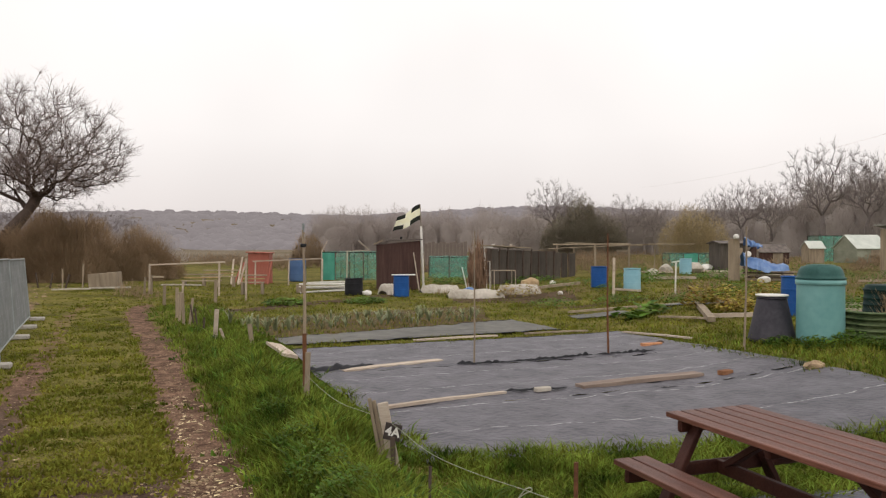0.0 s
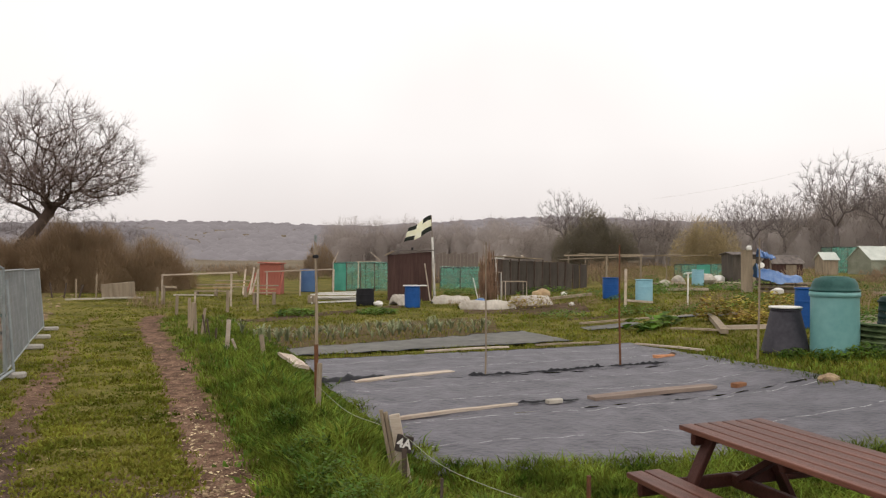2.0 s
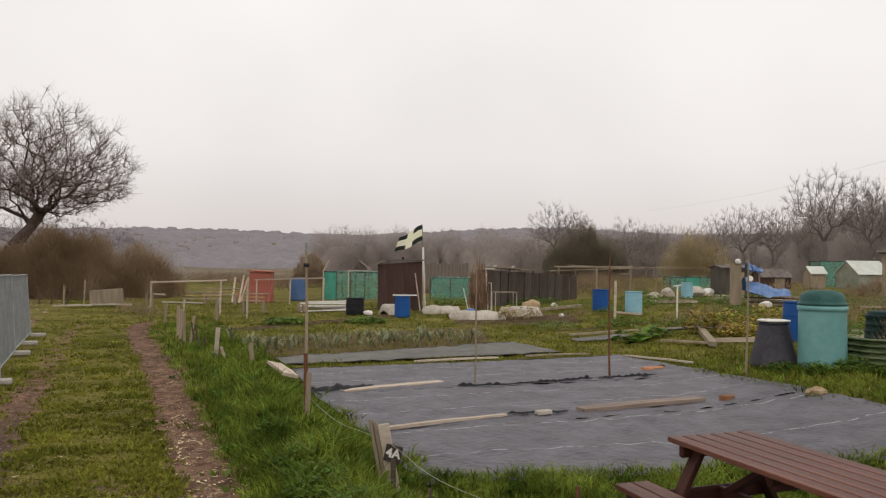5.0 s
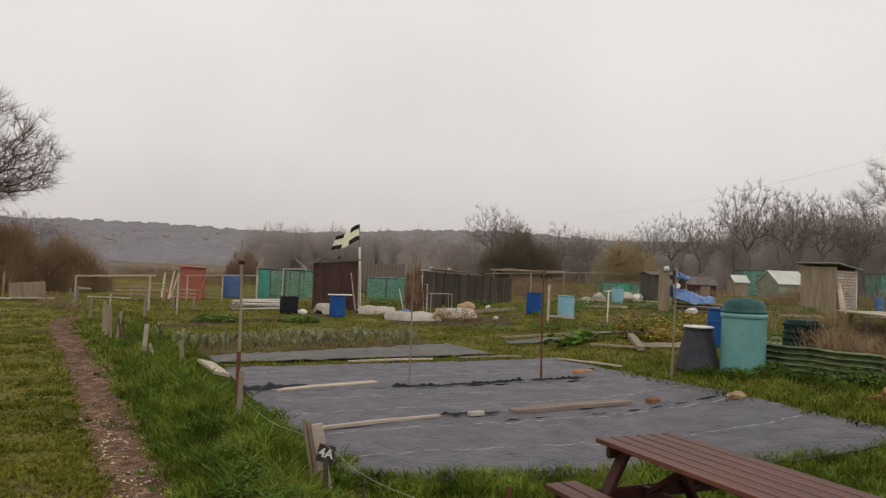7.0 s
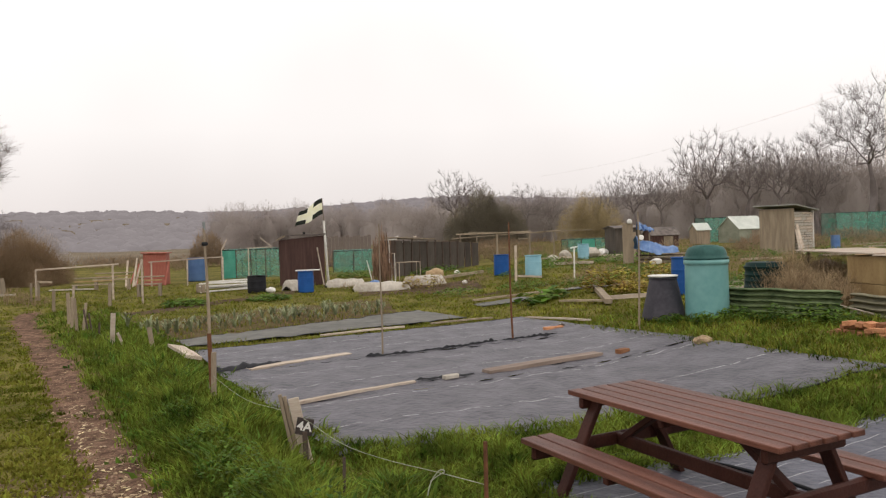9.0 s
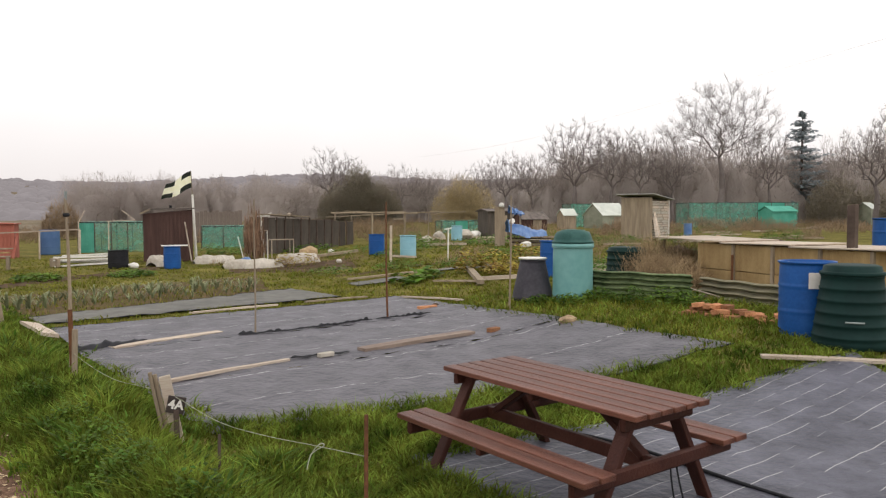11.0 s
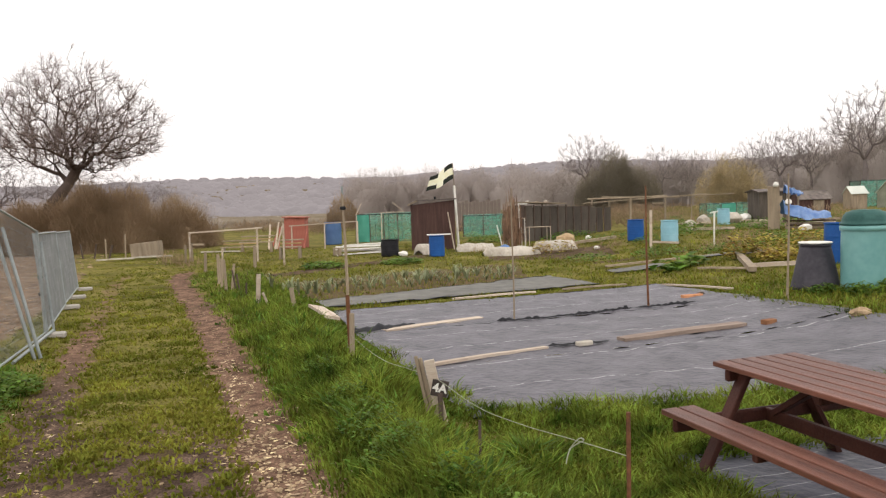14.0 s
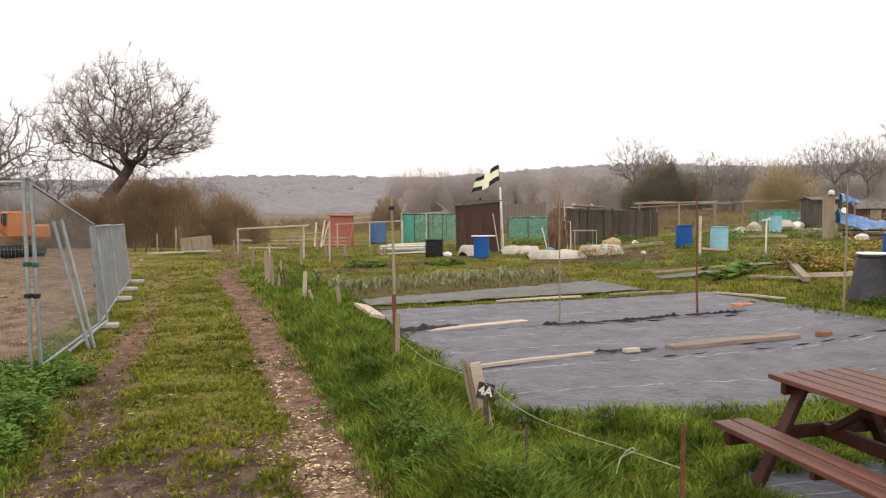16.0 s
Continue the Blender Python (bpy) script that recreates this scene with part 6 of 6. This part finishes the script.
def plank_shed():
    """A leaning shed of reclaimed boards with a corrugated roof."""
    x, y = 22.3, 36.2
    t = thing("plank_shed", x, y, zg(22, 34.7), 34, "ramshackle shed of reclaimed pale boards with a corrugated roof", "shed")
    w, d, h = 2.1, 1.75, 2.25
    rng = random.Random(14)
    part("side_panel", box(0.04, d, h, 0.005), OLDWOOD, t, "brown board side", pose(-w / 2, 0, h / 2))
    part("back_panel", box(w, 0.04, h, 0.005), OLDWOOD, t, "", pose(0, d / 2, h / 2))
    part("far_panel", box(0.04, d, h - 0.2, 0.005), OLDWOOD, t, "", pose(w / 2, 0, h / 2 - 0.1))
    part("inner_wall", box(w - 0.1, 0.03, h - 0.15, 0.005), BARK, t, "", pose(0, -d / 2 + 0.1, h / 2 - 0.05))
    z = 0.02
    while z < h - 0.2:
        s = -w / 2
        hh = rng.uniform(0.1, 0.17)
        while s < w / 2 - 0.1:
            ln = min(rng.uniform(0.35, 0.95), w / 2 - s)
            part("board", box(ln - 0.025, 0.04, hh - 0.018, 0.004), FLEECE if rng.random() < 0.55 else NEWWOOD, t, "", pose(s + ln / 2, -d / 2 + rng.uniform(-0.02, 0.02), z + hh / 2))
            s += ln
        z += hh
    verts, faces = [], []
    n = 44
    for i in range(n + 1):
        s = -w / 2 - 0.3 + (w + 0.55) * i / n
        zz = h + 0.12 - 0.1 * (s + w / 2) + 0.022 * math.sin(i * math.pi / 1.6)
        for yy, dz in ((-d / 2 - 0.25, 0), (d / 2 + 0.2, 0), (d / 2 + 0.2, 0.03), (-d / 2 - 0.25, 0.03)):
            verts.append((s, yy, zz + dz))
    for i in range(n):
        a, b = i * 4, i * 4 + 4
        faces += [(a + k, a + (k + 1) % 4, b + (k + 1) % 4, b + k) for k in range(4)]
    faces += [(3, 2, 1, 0), (n * 4, n * 4 + 1, n * 4 + 2, n * 4 + 3)]
    raw("roof_sheet", verts, faces, GREYIRON, t)
    for k in range(5):
        part("leaning_board", beam((-w / 2 - 0.35 + 0.12 * k, -d / 2 - 0.45, 0), (-w / 2 + 0.05 + 0.05 * k, -d / 2 - 0.05, rng.uniform(0.9, 1.5)), 0.12, 0.03), FLEECE if k % 2 else NEWWOOD, t)
    part("corner_post", box(0.08, 0.08, h, 0.006), WHITE, t, "pale corner post", pose(w / 2 + 0.02, -d / 2, h / 2))


plank_shed()
drum(24.3, 35.2, 0.22, 0.85, TARP, "blue plastic sack tied at the neck", "blue_sack", False)


# ---- corrugated sheets, compost box and posts on the near plots ----
def corrugated(p, q, z0, h, waves, material, label, lean=0.06, name="corrugated_sheet"):
    (px, py), (qx, qy) = p, q
    ln = math.hypot(qx - px, qy - py)
    t = thing(name, px, py, z0, math.degrees(math.atan2(qy - py, qx - px)), label, "metal sheet", "corrugated sheets")
    verts, faces = [], []
    n, m = waves * 8, 12
    for j in range(n + 1):
        s = j / n
        off = 0.055 * math.sin(2 * math.pi * waves * s)
        for i in range(m + 1):
            for th in (0, 0.004):
                verts.append((ln * i / m, off + lean * s - th, h * s + 0.03 * math.sin(i * 1.3) * 0.3))
    row = (m + 1) * 2
    for j in range(n):
        for i in range(m):
            a = j * row + i * 2
            faces += [(a + 1, a + 3, a + row + 3, a + row + 1), (a, a + row, a + row + 2, a + 2)]
    for i in range(m):
        a = n * row + i * 2
        faces.append((a, a + 1, a + 3, a + 2))
    raw("sheet", verts, faces, material, t, True)
    return t


sheet = corrugated((6.45, 12.85), (7.62, 10.95), 0.27, 0.56, 6, GREENIRON, "mossy green corrugated iron sheet standing on edge")
corrugated((8.45, 11.9), (8.65, 10.0), 0.28, 0.42, 4, OLDIRON, "dull olive corrugated sheet leaning against the compost box")
corrugated((7.75, 7.9), (9.3, 6.9), 0.3, 0.62, 6, GREYIRON, "grey corrugated sheet standing behind the bins")
for x, y, h, w, mt, lb in ((6.55, 12.7, 0.66, 0.05, BARK, "dark stake holding the corrugated sheet"), (9.35, 9.3, 1.7, 0.12, BARK, "dark weathered square post"), (8.9, 11.55, 0.8, 0.035, RUST, "rusty rod standing before the compost box")):
    stake(x, y, h, w, w, mt, lb, (0, 0), 20, "standing_post", "posts among the bins")


def compost_box():
    t = thing("compost_box", 9.0, 12.7, 0.32, -86, "large compost box of brown boards with a flat lid", "compost box")
    ln, d, h = 3.9, 1.3, 0.98
    k = 0
    s = 0.0
    for w in (1.0, 0.95, 1.0, 0.95):
        for r in range(2):
            part("front_panel", box(w - 0.015, 0.03, h / 2 - 0.012, 0.004), PLYWOOD, t, "", pose(s + w / 2, 0.004 * ((k + r) % 2), h * (r + 0.5) / 2))
        part("corner_post", box(0.06, 0.06, h, 0.006), OLDWOOD, t, "", pose(s + w, -0.03, h / 2))
        s += w
        k += 1
    part("back_panel", box(ln, 0.03, h, 0.004), PLYWOOD, t, "", pose(ln / 2, d, h / 2))
    for e in (0.0, ln):
        part("side_panel", box(0.03, d, h, 0.004), PLYWOOD, t, "", pose(e, d / 2, h / 2))
    for a, b, dz in ((-1.3, 0.75, 0.03), (0.7, 2.4, 0.0), (2.35, 4.3, -0.01)):
        part("lid_sheet", box(b - a, d + 0.1, 0.025, 0.004), NEWWOOD, t, "pale bowed lid board", pose((a + b) / 2, d / 2 - 0.05, h + 0.03 + dz, 0, rng.uniform(-1, 1), 0))
    part("lid_support", box(0.05, 0.05, 1.0, 0.005), OLDWOOD, t, "", pose(-1.2, 0.1, 0.5))


compost_box()
brush("straw_heap", [(8.75, 13.9, 0.8, 0.5, 1.0), (9.4, 13.6, 0.6, 0.5, 0.85), (8.2, 12.9, 0.4, 0.4, 0.7), (8.5, 12.4, 0.35, 0.4, 0.65)], 9000, STRAW, "heap of dry straw and dead stems behind the sheet", 0.007, 15, "straw", 0.9)
line_thing("long_stick", [(8.0, 13.0, 0.62), (8.3, 11.9, 0.5), (8.5, 11.3, 0.38)], 0.014, NEWWOOD, "long pale stick leaning over the sheet", "stick")
rock(7.55, 7.0 - 0.55, 0.08, "white scrap of plastic in the grass", WHITE, name="plastic_scrap")
for k in range(9):
    x, y = 13 + 1.3 * k + (k % 3) * 0.6, 17.5 + (k % 4) * 2.2
    board((x, y), (x + 2.2, y + 0.3 + 0.2 * (k % 2)), 0.2, 0.12, NEWWOOD if k % 2 else OLDWOOD, "timber edging of a raised bed on a far plot", "bed_board", group="raised bed boards")
for k, (x, y, r) in enumerate(((14.5, 21.5, 0.9), (17.5, 23.5, 1.1), (20.5, 24.0, 0.9))):
    rock(x, y, r * 0.6, "low mound of dug brown soil with dry stems", STRAW if k % 2 else SOIL, name="soil_mound", z=zg(x, y) - 0.25)


# ---- leafy plants ----
def leaf_clump(name, cells, count, material, label, size, seed, category="plant"):
    """Broad pointed leaves, folded along the midrib, in clumps."""
    rng = np.random.default_rng(seed)
    verts, faces = [], []
    for k in range(count):
        cx, cy, r, h = cells[rng.integers(len(cells))]
        a, rr = rng.uniform(0, 2 * math.pi), math.sqrt(rng.random()) * r
        x, y = cx + rr * math.cos(a), cy + rr * math.sin(a)
        z = zg(x, y) + h * (1 - 0.6 * (rr / r) ** 2) * rng.uniform(0.15, 1.0)
        s = size * rng.uniform(0.6, 1.3)
        b, tl = rng.uniform(0, 2 * math.pi), rng.uniform(-0.3, 0.7)
        ax = Vector((math.cos(b), math.sin(b), tl)).normalized()
        sd = Vector((-math.sin(b), math.cos(b), 0.15))
        p = Vector((x, y, z))
        o = len(verts)
        for u, w, dz in ((0, 0.05, 0), (0.4, 0.42, 0.08), (1.0, 0.0, -0.1)):
            c = p + ax * s * u + Vector((0, 0, dz * s))
            verts += [tuple(c - sd * w * s), tuple(c + sd * w * s)] if w else [tuple(c)]
        faces += [(o, o + 1, o + 3, o + 2), (o + 2, o + 3, o + 4)]
    return tagged(raw(name, verts, faces, material), label, category, kind="stuff")


leaf_clump("ochre_shrub", [(6.4, 19.0, 0.4, 0.75), (7.0, 18.8, 0.45, 0.65), (7.7, 18.6, 0.45, 0.8), (8.2, 18.7, 0.35, 0.7), (7.0, 17.9, 0.6, 0.35)], 1700, OCHRE, "yellow-green leafy brassica plants gone to seed", 0.11, 1)
leaf_clump("rhubarb_patch", [(4.6, 18.6, 0.5, 0.3), (5.1, 18.9, 0.4, 0.3)], 90, WEED, "broad-leaved green rhubarb clump", 0.25, 2)
leaf_clump("ochre_stems", [(2.2, 26.6, 0.4, 0.5), (3.0, 27.0, 0.4, 0.5)], 260, OCHRE, "dry yellowed stems among the tunnels", 0.1, 3)
leaf_clump("verge_nettles", [(-4.5, 5.9, 0.5, 0.3), (-5.0, 6.5, 0.7, 0.33), (-4.1, 5.0, 0.45, 0.3), (-5.2, 7.0, 0.45, 0.28), (-4.9, 7.5, 0.35, 0.22), (-3.75, 4.2, 0.35, 0.28)], 4600, WEED, "thick bright green nettles beside the track", 0.05, 4)
leaf_clump("dock_clumps", [(-0.9, 5.6, 0.25, 0.3), (-0.6, 5.0, 0.25, 0.28), (-1.2, 6.4, 0.2, 0.3), (-0.2, 4.4, 0.22, 0.25), (-1.7, 7.6, 0.25, 0.25), (0.15, 3.9, 0.2, 0.2)], 1900, WEED, "feathery green dock and cow parsley in the verge", 0.032, 5)
leaf_clump("dead_dock", [(0.47, 3.5, 0.1, 0.2)], 70, CANE, "brown withered dock beside the rusty rod", 0.06, 8)
leaf_clump("sheet_nettles", [(7.15, 11.0, 0.35, 0.4), (6.85, 11.5, 0.3, 0.32), (6.5, 12.1, 0.3, 0.28), (5.95, 12.2, 0.3, 0.2), (7.4, 10.7, 0.3, 0.35), (5.6, 12.7, 0.25, 0.18)], 2200, WEED, "dark green nettles growing against the sheet", 0.06, 6)

# ---- stones of the track and the site ----
def stones(name, spots, label):
    verts, faces = [], []
    rng = random.Random(len(spots))
    base = [(1, 0, 0), (0, 1, 0), (-1, 0, 0), (0, -1, 0), (0, 0, 0.7), (0.6, 0.6, 0.4), (-0.6, 0.55, 0.45), (-0.55, -0.6, 0.4), (0.6, -0.55, 0.42)]
    tris = [(0, 5, 8), (5, 4, 8), (1, 6, 5), (5, 6, 4), (0, 1, 5), (2, 7, 6), (6, 7, 4), (3, 8, 7), (7, 8, 4), (1, 2, 6), (2, 3, 7), (3, 0, 8)]
    for x, y, r in spots:
        o = len(verts)
        a = rng.uniform(0, 6.28)
        k = rng.uniform(0.55, 1.0)
        z = zg(x, y) + 0.025 * wander(x, y, 2.3) + 0.012 * wander(x, y, 6.0) - 0.045 * rut(x, y) - 0.15 * r
        for vx, vy, vz in base:
            j = rng.uniform(0.75, 1.25)
            verts.append((x + r * j * (vx * math.cos(a) - vy * k * math.sin(a)), y + r * j * (vx * math.sin(a) + vy * k * math.cos(a)), z + r * 0.7 * vz * j + r * 0.2))
        faces += [tuple(i + o for i in f) for f in tris]
    return tagged(raw(name, verts, faces, STONE), label, "stones", kind="stuff")


rng = random.Random(40)
spots = []
for _ in range(3600):
    y = 3.0 + 13 * rng.random() ** 2.4
    side = rng.random()
    x = (RUT_R(y) + rng.gauss(0, 0.2)) if side < 0.72 else RUT_L(y) + rng.gauss(0, 0.2)
    spots.append((x, y, rng.uniform(0.004, 0.014) * (1.8 if rng.random() < 0.08 else 1)))
for _ in range(560):
    y = 3.0 + 3.8 * rng.random() ** 1.3
    spots.append((RUT_R(y) + rng.gauss(-0.14, 0.14) + 0.1 * wander(y, 0, 2.0), y, rng.uniform(0.008, 0.027)))
for _ in range(260):
    y = 3.2 + 3.0 * rng.random()
    spots.append((rng.uniform(RUT_L(y), RUT_R(y)), y, rng.uniform(0.008, 0.026)))
stones("track_stones", spots, "pale flint stones trodden into the track's ruts")


def litter(count, seed):
    """Small curled dead leaves lying on the ruts, thickest on the right-hand one near the verge."""
    rng = random.Random(seed)
    verts, faces = [], []
    for k in range(count):
        y = 2.6 + 6.5 * rng.random() ** 2.7 if k % 4 else rng.uniform(-5, 3)
        if k % 9 == 0:
            x = RUT_L(y) + rng.gauss(0, 0.35)
        else:
            x = RUT_R(y) + rng.gauss(0, 0.24) - (0.3 * rng.random() if y < 4.2 else 0)
        z = zg(x, y) + 0.025 * wander(x, y, 2.3) + 0.012 * wander(x, y, 6.0) - 0.045 * rut(x, y) + 0.006
        a, ln, wd = rng.uniform(0, 6.283), rng.uniform(0.014, 0.038), rng.uniform(0.008, 0.018)
        c, s_ = math.cos(a), math.sin(a)
        curl = rng.uniform(0.1, 0.5) * wd
        tip = rng.uniform(-0.3, 0.5) * wd
        o = len(verts)
        for u, w, dz in ((-ln, 0, tip), (-0.2 * ln, wd, curl), (0.1 * ln, 0, 0), (-0.1 * ln, -wd, curl), (ln, 0, tip)):
            verts.append((x + u * c - w * s_, y + u * s_ + w * c, z + max(0, dz)))
        faces += [(o, o + 2, o + 1), (o, o + 3, o + 2), (o + 1, o + 2, o + 4), (o + 2, o + 3, o + 4)]
    return tagged(raw("leaf_litter", verts, faces, LITTER), "pale dead leaves trodden into the ruts", "leaves", kind="stuff")


litter(1550, 12)
spots = []
for _ in range(2200):
    y = 6.0 + 26 * rng.random()
    x = FENCE(y) - 0.25 - 16 * rng.random() ** 1.3
    spots.append((x, y, rng.uniform(0.015, 0.06) * (1.8 if rng.random() < 0.06 else 1)))
stones("site_stones", spots, "pale rubble scattered over the bare brown site")
rock(-2.99, 3.98, 0.085, "flat grey stone bedded in the track", CONCRETE, zg(-2.99, 3.98) - 0.045)

# ---- feet of the fence, junk at the hedge, the digger ----
for x, y, rz in ((-5.55, 7.5, 5), (-6.35, 10.95, 20), (-7.95, 14.35, 20), (-8.75, 16.1, 20), (-9.5, 17.85, 20)):
    ob = part("concrete_block", box(0.32, 0.16, 0.09, 0.02), CONCRETE, None, "", pose(x, y, zg(x, y) + 0.04, 0, 0, rz))
    tagged(ob, "weathered concrete foot block of the fence", "fence foot", "feet of the site fence")
for x, y, h, tl in ((-15.3, 29.6, 0.6, 0.12), (-14.9, 29.8, 0.75, 0.0), (-14.6, 29.4, 0.55, 0.15), (-14.2, 30.0, 0.95, 0.02), (-15.9, 29.9, 0.6, -0.1), (-15.0, 30.2, 0.5, 0.2)):
    stake(x, y, h, 0.05, 0.05, BARK if h < 0.7 else OLDWOOD, "grey weathered stake at the hedge", (tl, 0), 0, "hedge_stake", "stakes at the hedge")
ob = part("board_bin", box(1.1, 0.7, 0.62, 0.01), OLDWOOD, None, "", pose(-13.4, 30.2, zg(-13.4, 30.2) + 0.26, 0, -5, 8))
tagged(ob, "low grey board bin at the end of the track", "bin")
for x, y, q in ((-13.2, 28.4, (-11.8, 28.8)), (-11.3, 30.5, (-9.9, 31.2)), (-14.2, 27.6, (-13.0, 28.1))):
    board((x, y), q, 0.18, 0.05, FLEECE, "pale plank lying by the hedge")


def digger(x, y):
    t = thing("mini_digger", x, y, zg(x, y), 235, "small orange digger parked on the site", "digger")
    part("cab", box(0.9, 0.9, 1.0, 0.06), ORANGE, t, "orange cab", pose(0, 0, 1.25))
    part("cab_window", box(0.94, 0.6, 0.5, 0.03), BLACK, t, "dark window", pose(0, 0, 1.45))
    part("engine_cover", box(0.7, 0.95, 0.55, 0.06), ORANGE, t, "", pose(-0.7, 0, 0.95))
    for s in (-1, 1):
        part("crawler_track", box(1.7, 0.28, 0.42, 0.12), BLACK, t, "black rubber track", pose(0, s * 0.45, 0.22))
    part("boom", beam((0.4, 0, 0.9), (1.2, 0, 2.0), 0.14, 0.2, 0.02), ORANGE, t)
    part("arm", beam((1.2, 0, 2.0), (1.9, 0, 0.9), 0.12, 0.16, 0.02), ORANGE, t)
    part("bucket", box(0.35, 0.4, 0.35, 0.05), BLACK, t, "", pose(1.9, 0, 0.7))


digger(-19.3, 27.4)

# ---- overhead wire ----
line_thing("overhead_wire", [(38, 145, 12.8), (37, 100, 10.8), (35, 60, 10.6), (40, 20, 13), (44, -10, 15)], 0.006, OLDWOOD, "thin overhead wire crossing the sky", "wire", 12)

# ---- dead stems and weeds between the beds ----
brush("dead_stems", [(2.2, 27.2, 0.5, 0.3, 0.55), (3.4, 27.6, 0.5, 0.3, 0.5), (0.2, 27.8, 0.5, 0.3, 0.4), (4.6, 26.5, 0.6, 0.4, 0.45), (7.2, 22.4, 0.8, 0.3, 0.5), (9.5, 20.8, 0.7, 0.4, 0.5), (10.8, 22.5, 0.9, 0.5, 0.6), (8.8, 25.5, 1.0, 0.5, 0.5), (12.5, 25.5, 1.0, 0.5, 0.7), (15.5, 27.5, 1.2, 0.6, 0.6), (-10.6, 25.6, 0.5, 0.5, 0.7), (-9.4, 24.2, 0.5, 0.5, 0.5)], 2600, HEDGE, "brown dead stems standing between the beds", 0.012, 31, "stems", 0.4, True)
leaf_clump("bed_weeds", [(5.2, 22.5, 0.8, 0.3), (7.0, 21.3, 0.9, 0.3), (3.4, 23.4, 0.8, 0.25), (9.0, 23.0, 1.0, 0.35), (6.2, 26.9, 0.9, 0.3), (8.4, 28.8, 1.2, 0.35), (10.4, 27.0, 1.0, 0.3), (5.0, 30.5, 1.2, 0.3), (9.6, 17.2, 0.8, 0.4), (10.5, 18.6, 0.8, 0.4), (-0.3, 37.0, 1.2, 0.4), (12.8, 20.5, 1.2, 0.4)], 3600, WEED, "yellow-green weeds spreading over old beds", 0.09, 32)

brush("dead_growth", [(42.9, 51.7, 2.2, 1.0, 1.0), (34.6, 45.6, 2.0, 0.9, 0.6), (49.2, 53.8, 2.4, 1.0, 0.8), (45.2, 46.6, 1.6, 0.9, 0.7), (41.1, 57.3, 2.5, 1.0, 1.1), (35.2, 40.8, 1.6, 0.8, 0.6), (30.0, 41.0, 1.6, 0.8, 0.5), (27.0, 47.0, 1.8, 0.8, 0.6), (40.0, 47.0, 1.8, 0.8, 0.5), (22.0, 40.0, 1.5, 0.8, 0.5), (18.0, 46.0, 1.8, 0.8, 0.6), (12.5, 46.5, 1.8, 1.0, 0.7), (10.5, 45.0, 1.6, 0.9, 0.8), (7.0, 39.6, 1.1, 0.6, 1.2), (8.4, 40.4, 0.9, 0.6, 1.0)], 6500, HEDGE, "brown dead growth standing on old far beds", 0.018, 41, "dead growth", 0.9)
leaf_clump("far_bed_weeds", [(48.0, 60.0, 1.6, 0.9), (36.5, 50.0, 1.4, 0.5), (30.5, 45.0, 1.4, 0.4), (38.0, 44.0, 1.2, 0.4), (25.0, 43.0, 1.4, 0.5), (14.0, 37.0, 1.3, 0.4), (17.0, 41.0, 1.3, 0.4), (9.0, 34.0, 1.2, 0.4), (11.0, 33.0, 1.2, 0.3), (4.0, 34.5, 1.3, 0.4), (0.5, 35.0, 1.0, 0.35), (-2.5, 24.6, 0.7, 0.2), (-5.0, 24.0, 0.7, 0.2)], 6000, WEED, "dark green weeds on the far beds", 0.11, 42)
rng = random.Random(51)
cells = []
for _ in range(46):
    az, d = radians(rng.uniform(14, 42)), rng.uniform(17, 52)
    cells.append((d * math.sin(az), d * math.cos(az), rng.uniform(0.4, 1.2), rng.uniform(0.2, 0.55)))
leaf_clump("plot_weeds", [c for c in cells if not (c[0] < 11 and c[1] < 16)], 7000, WEED, "rank green weeds over neglected plots", 0.1, 43)
brush("plot_stems", [(x + 0.8, y - 0.4, r * 0.8, 0.4, h * 1.3) for x, y, r, h in cells[::2]], 3000, HEDGE, "dry brown stems standing on neglected plots", 0.012, 44, "stems", 0.5, True)
for x, y, r, h in cells[1::3]:
    a = rng.uniform(-0.4, 0.4)
    board((x - 0.9, y - 0.5), (x - 0.9 + 1.8 * math.cos(a), y - 0.5 + 1.8 * math.sin(a)), 0.15, 0.08, NEWWOOD if rng.random() < 0.6 else OLDWOOD, "loose timber lying on a neglected plot", "bed_board", group="loose timbers on far plots")
for x, y, q, mt in ((6.4, 19.0, (5.65, 16.0), OLDWOOD), (36.0, 44.6, (38.6, 45.2), NEWWOOD), (48.6, 53.2, (51.2, 53.6), NEWWOOD), (43.6, 49.2, (46.2, 49.4), OLDWOOD), (31.0, 43.2, (33.4, 43.6), NEWWOOD), (10.0, 38.6, (11.8, 39.0), NEWWOOD), (12.6, 36.2, (14.6, 36.5), OLDWOOD), (16.2, 38.4, (18.4, 38.8), OLDWOOD), (3.4, 29.6, (5.4, 30.0), OLDWOOD), (8.6, 31.6, (10.6, 31.9), NEWWOOD)):
    board((x, y), q, 0.16, 0.1, mt, "weathered board edging an old vegetable bed", "bed_board", group="bed edging boards")
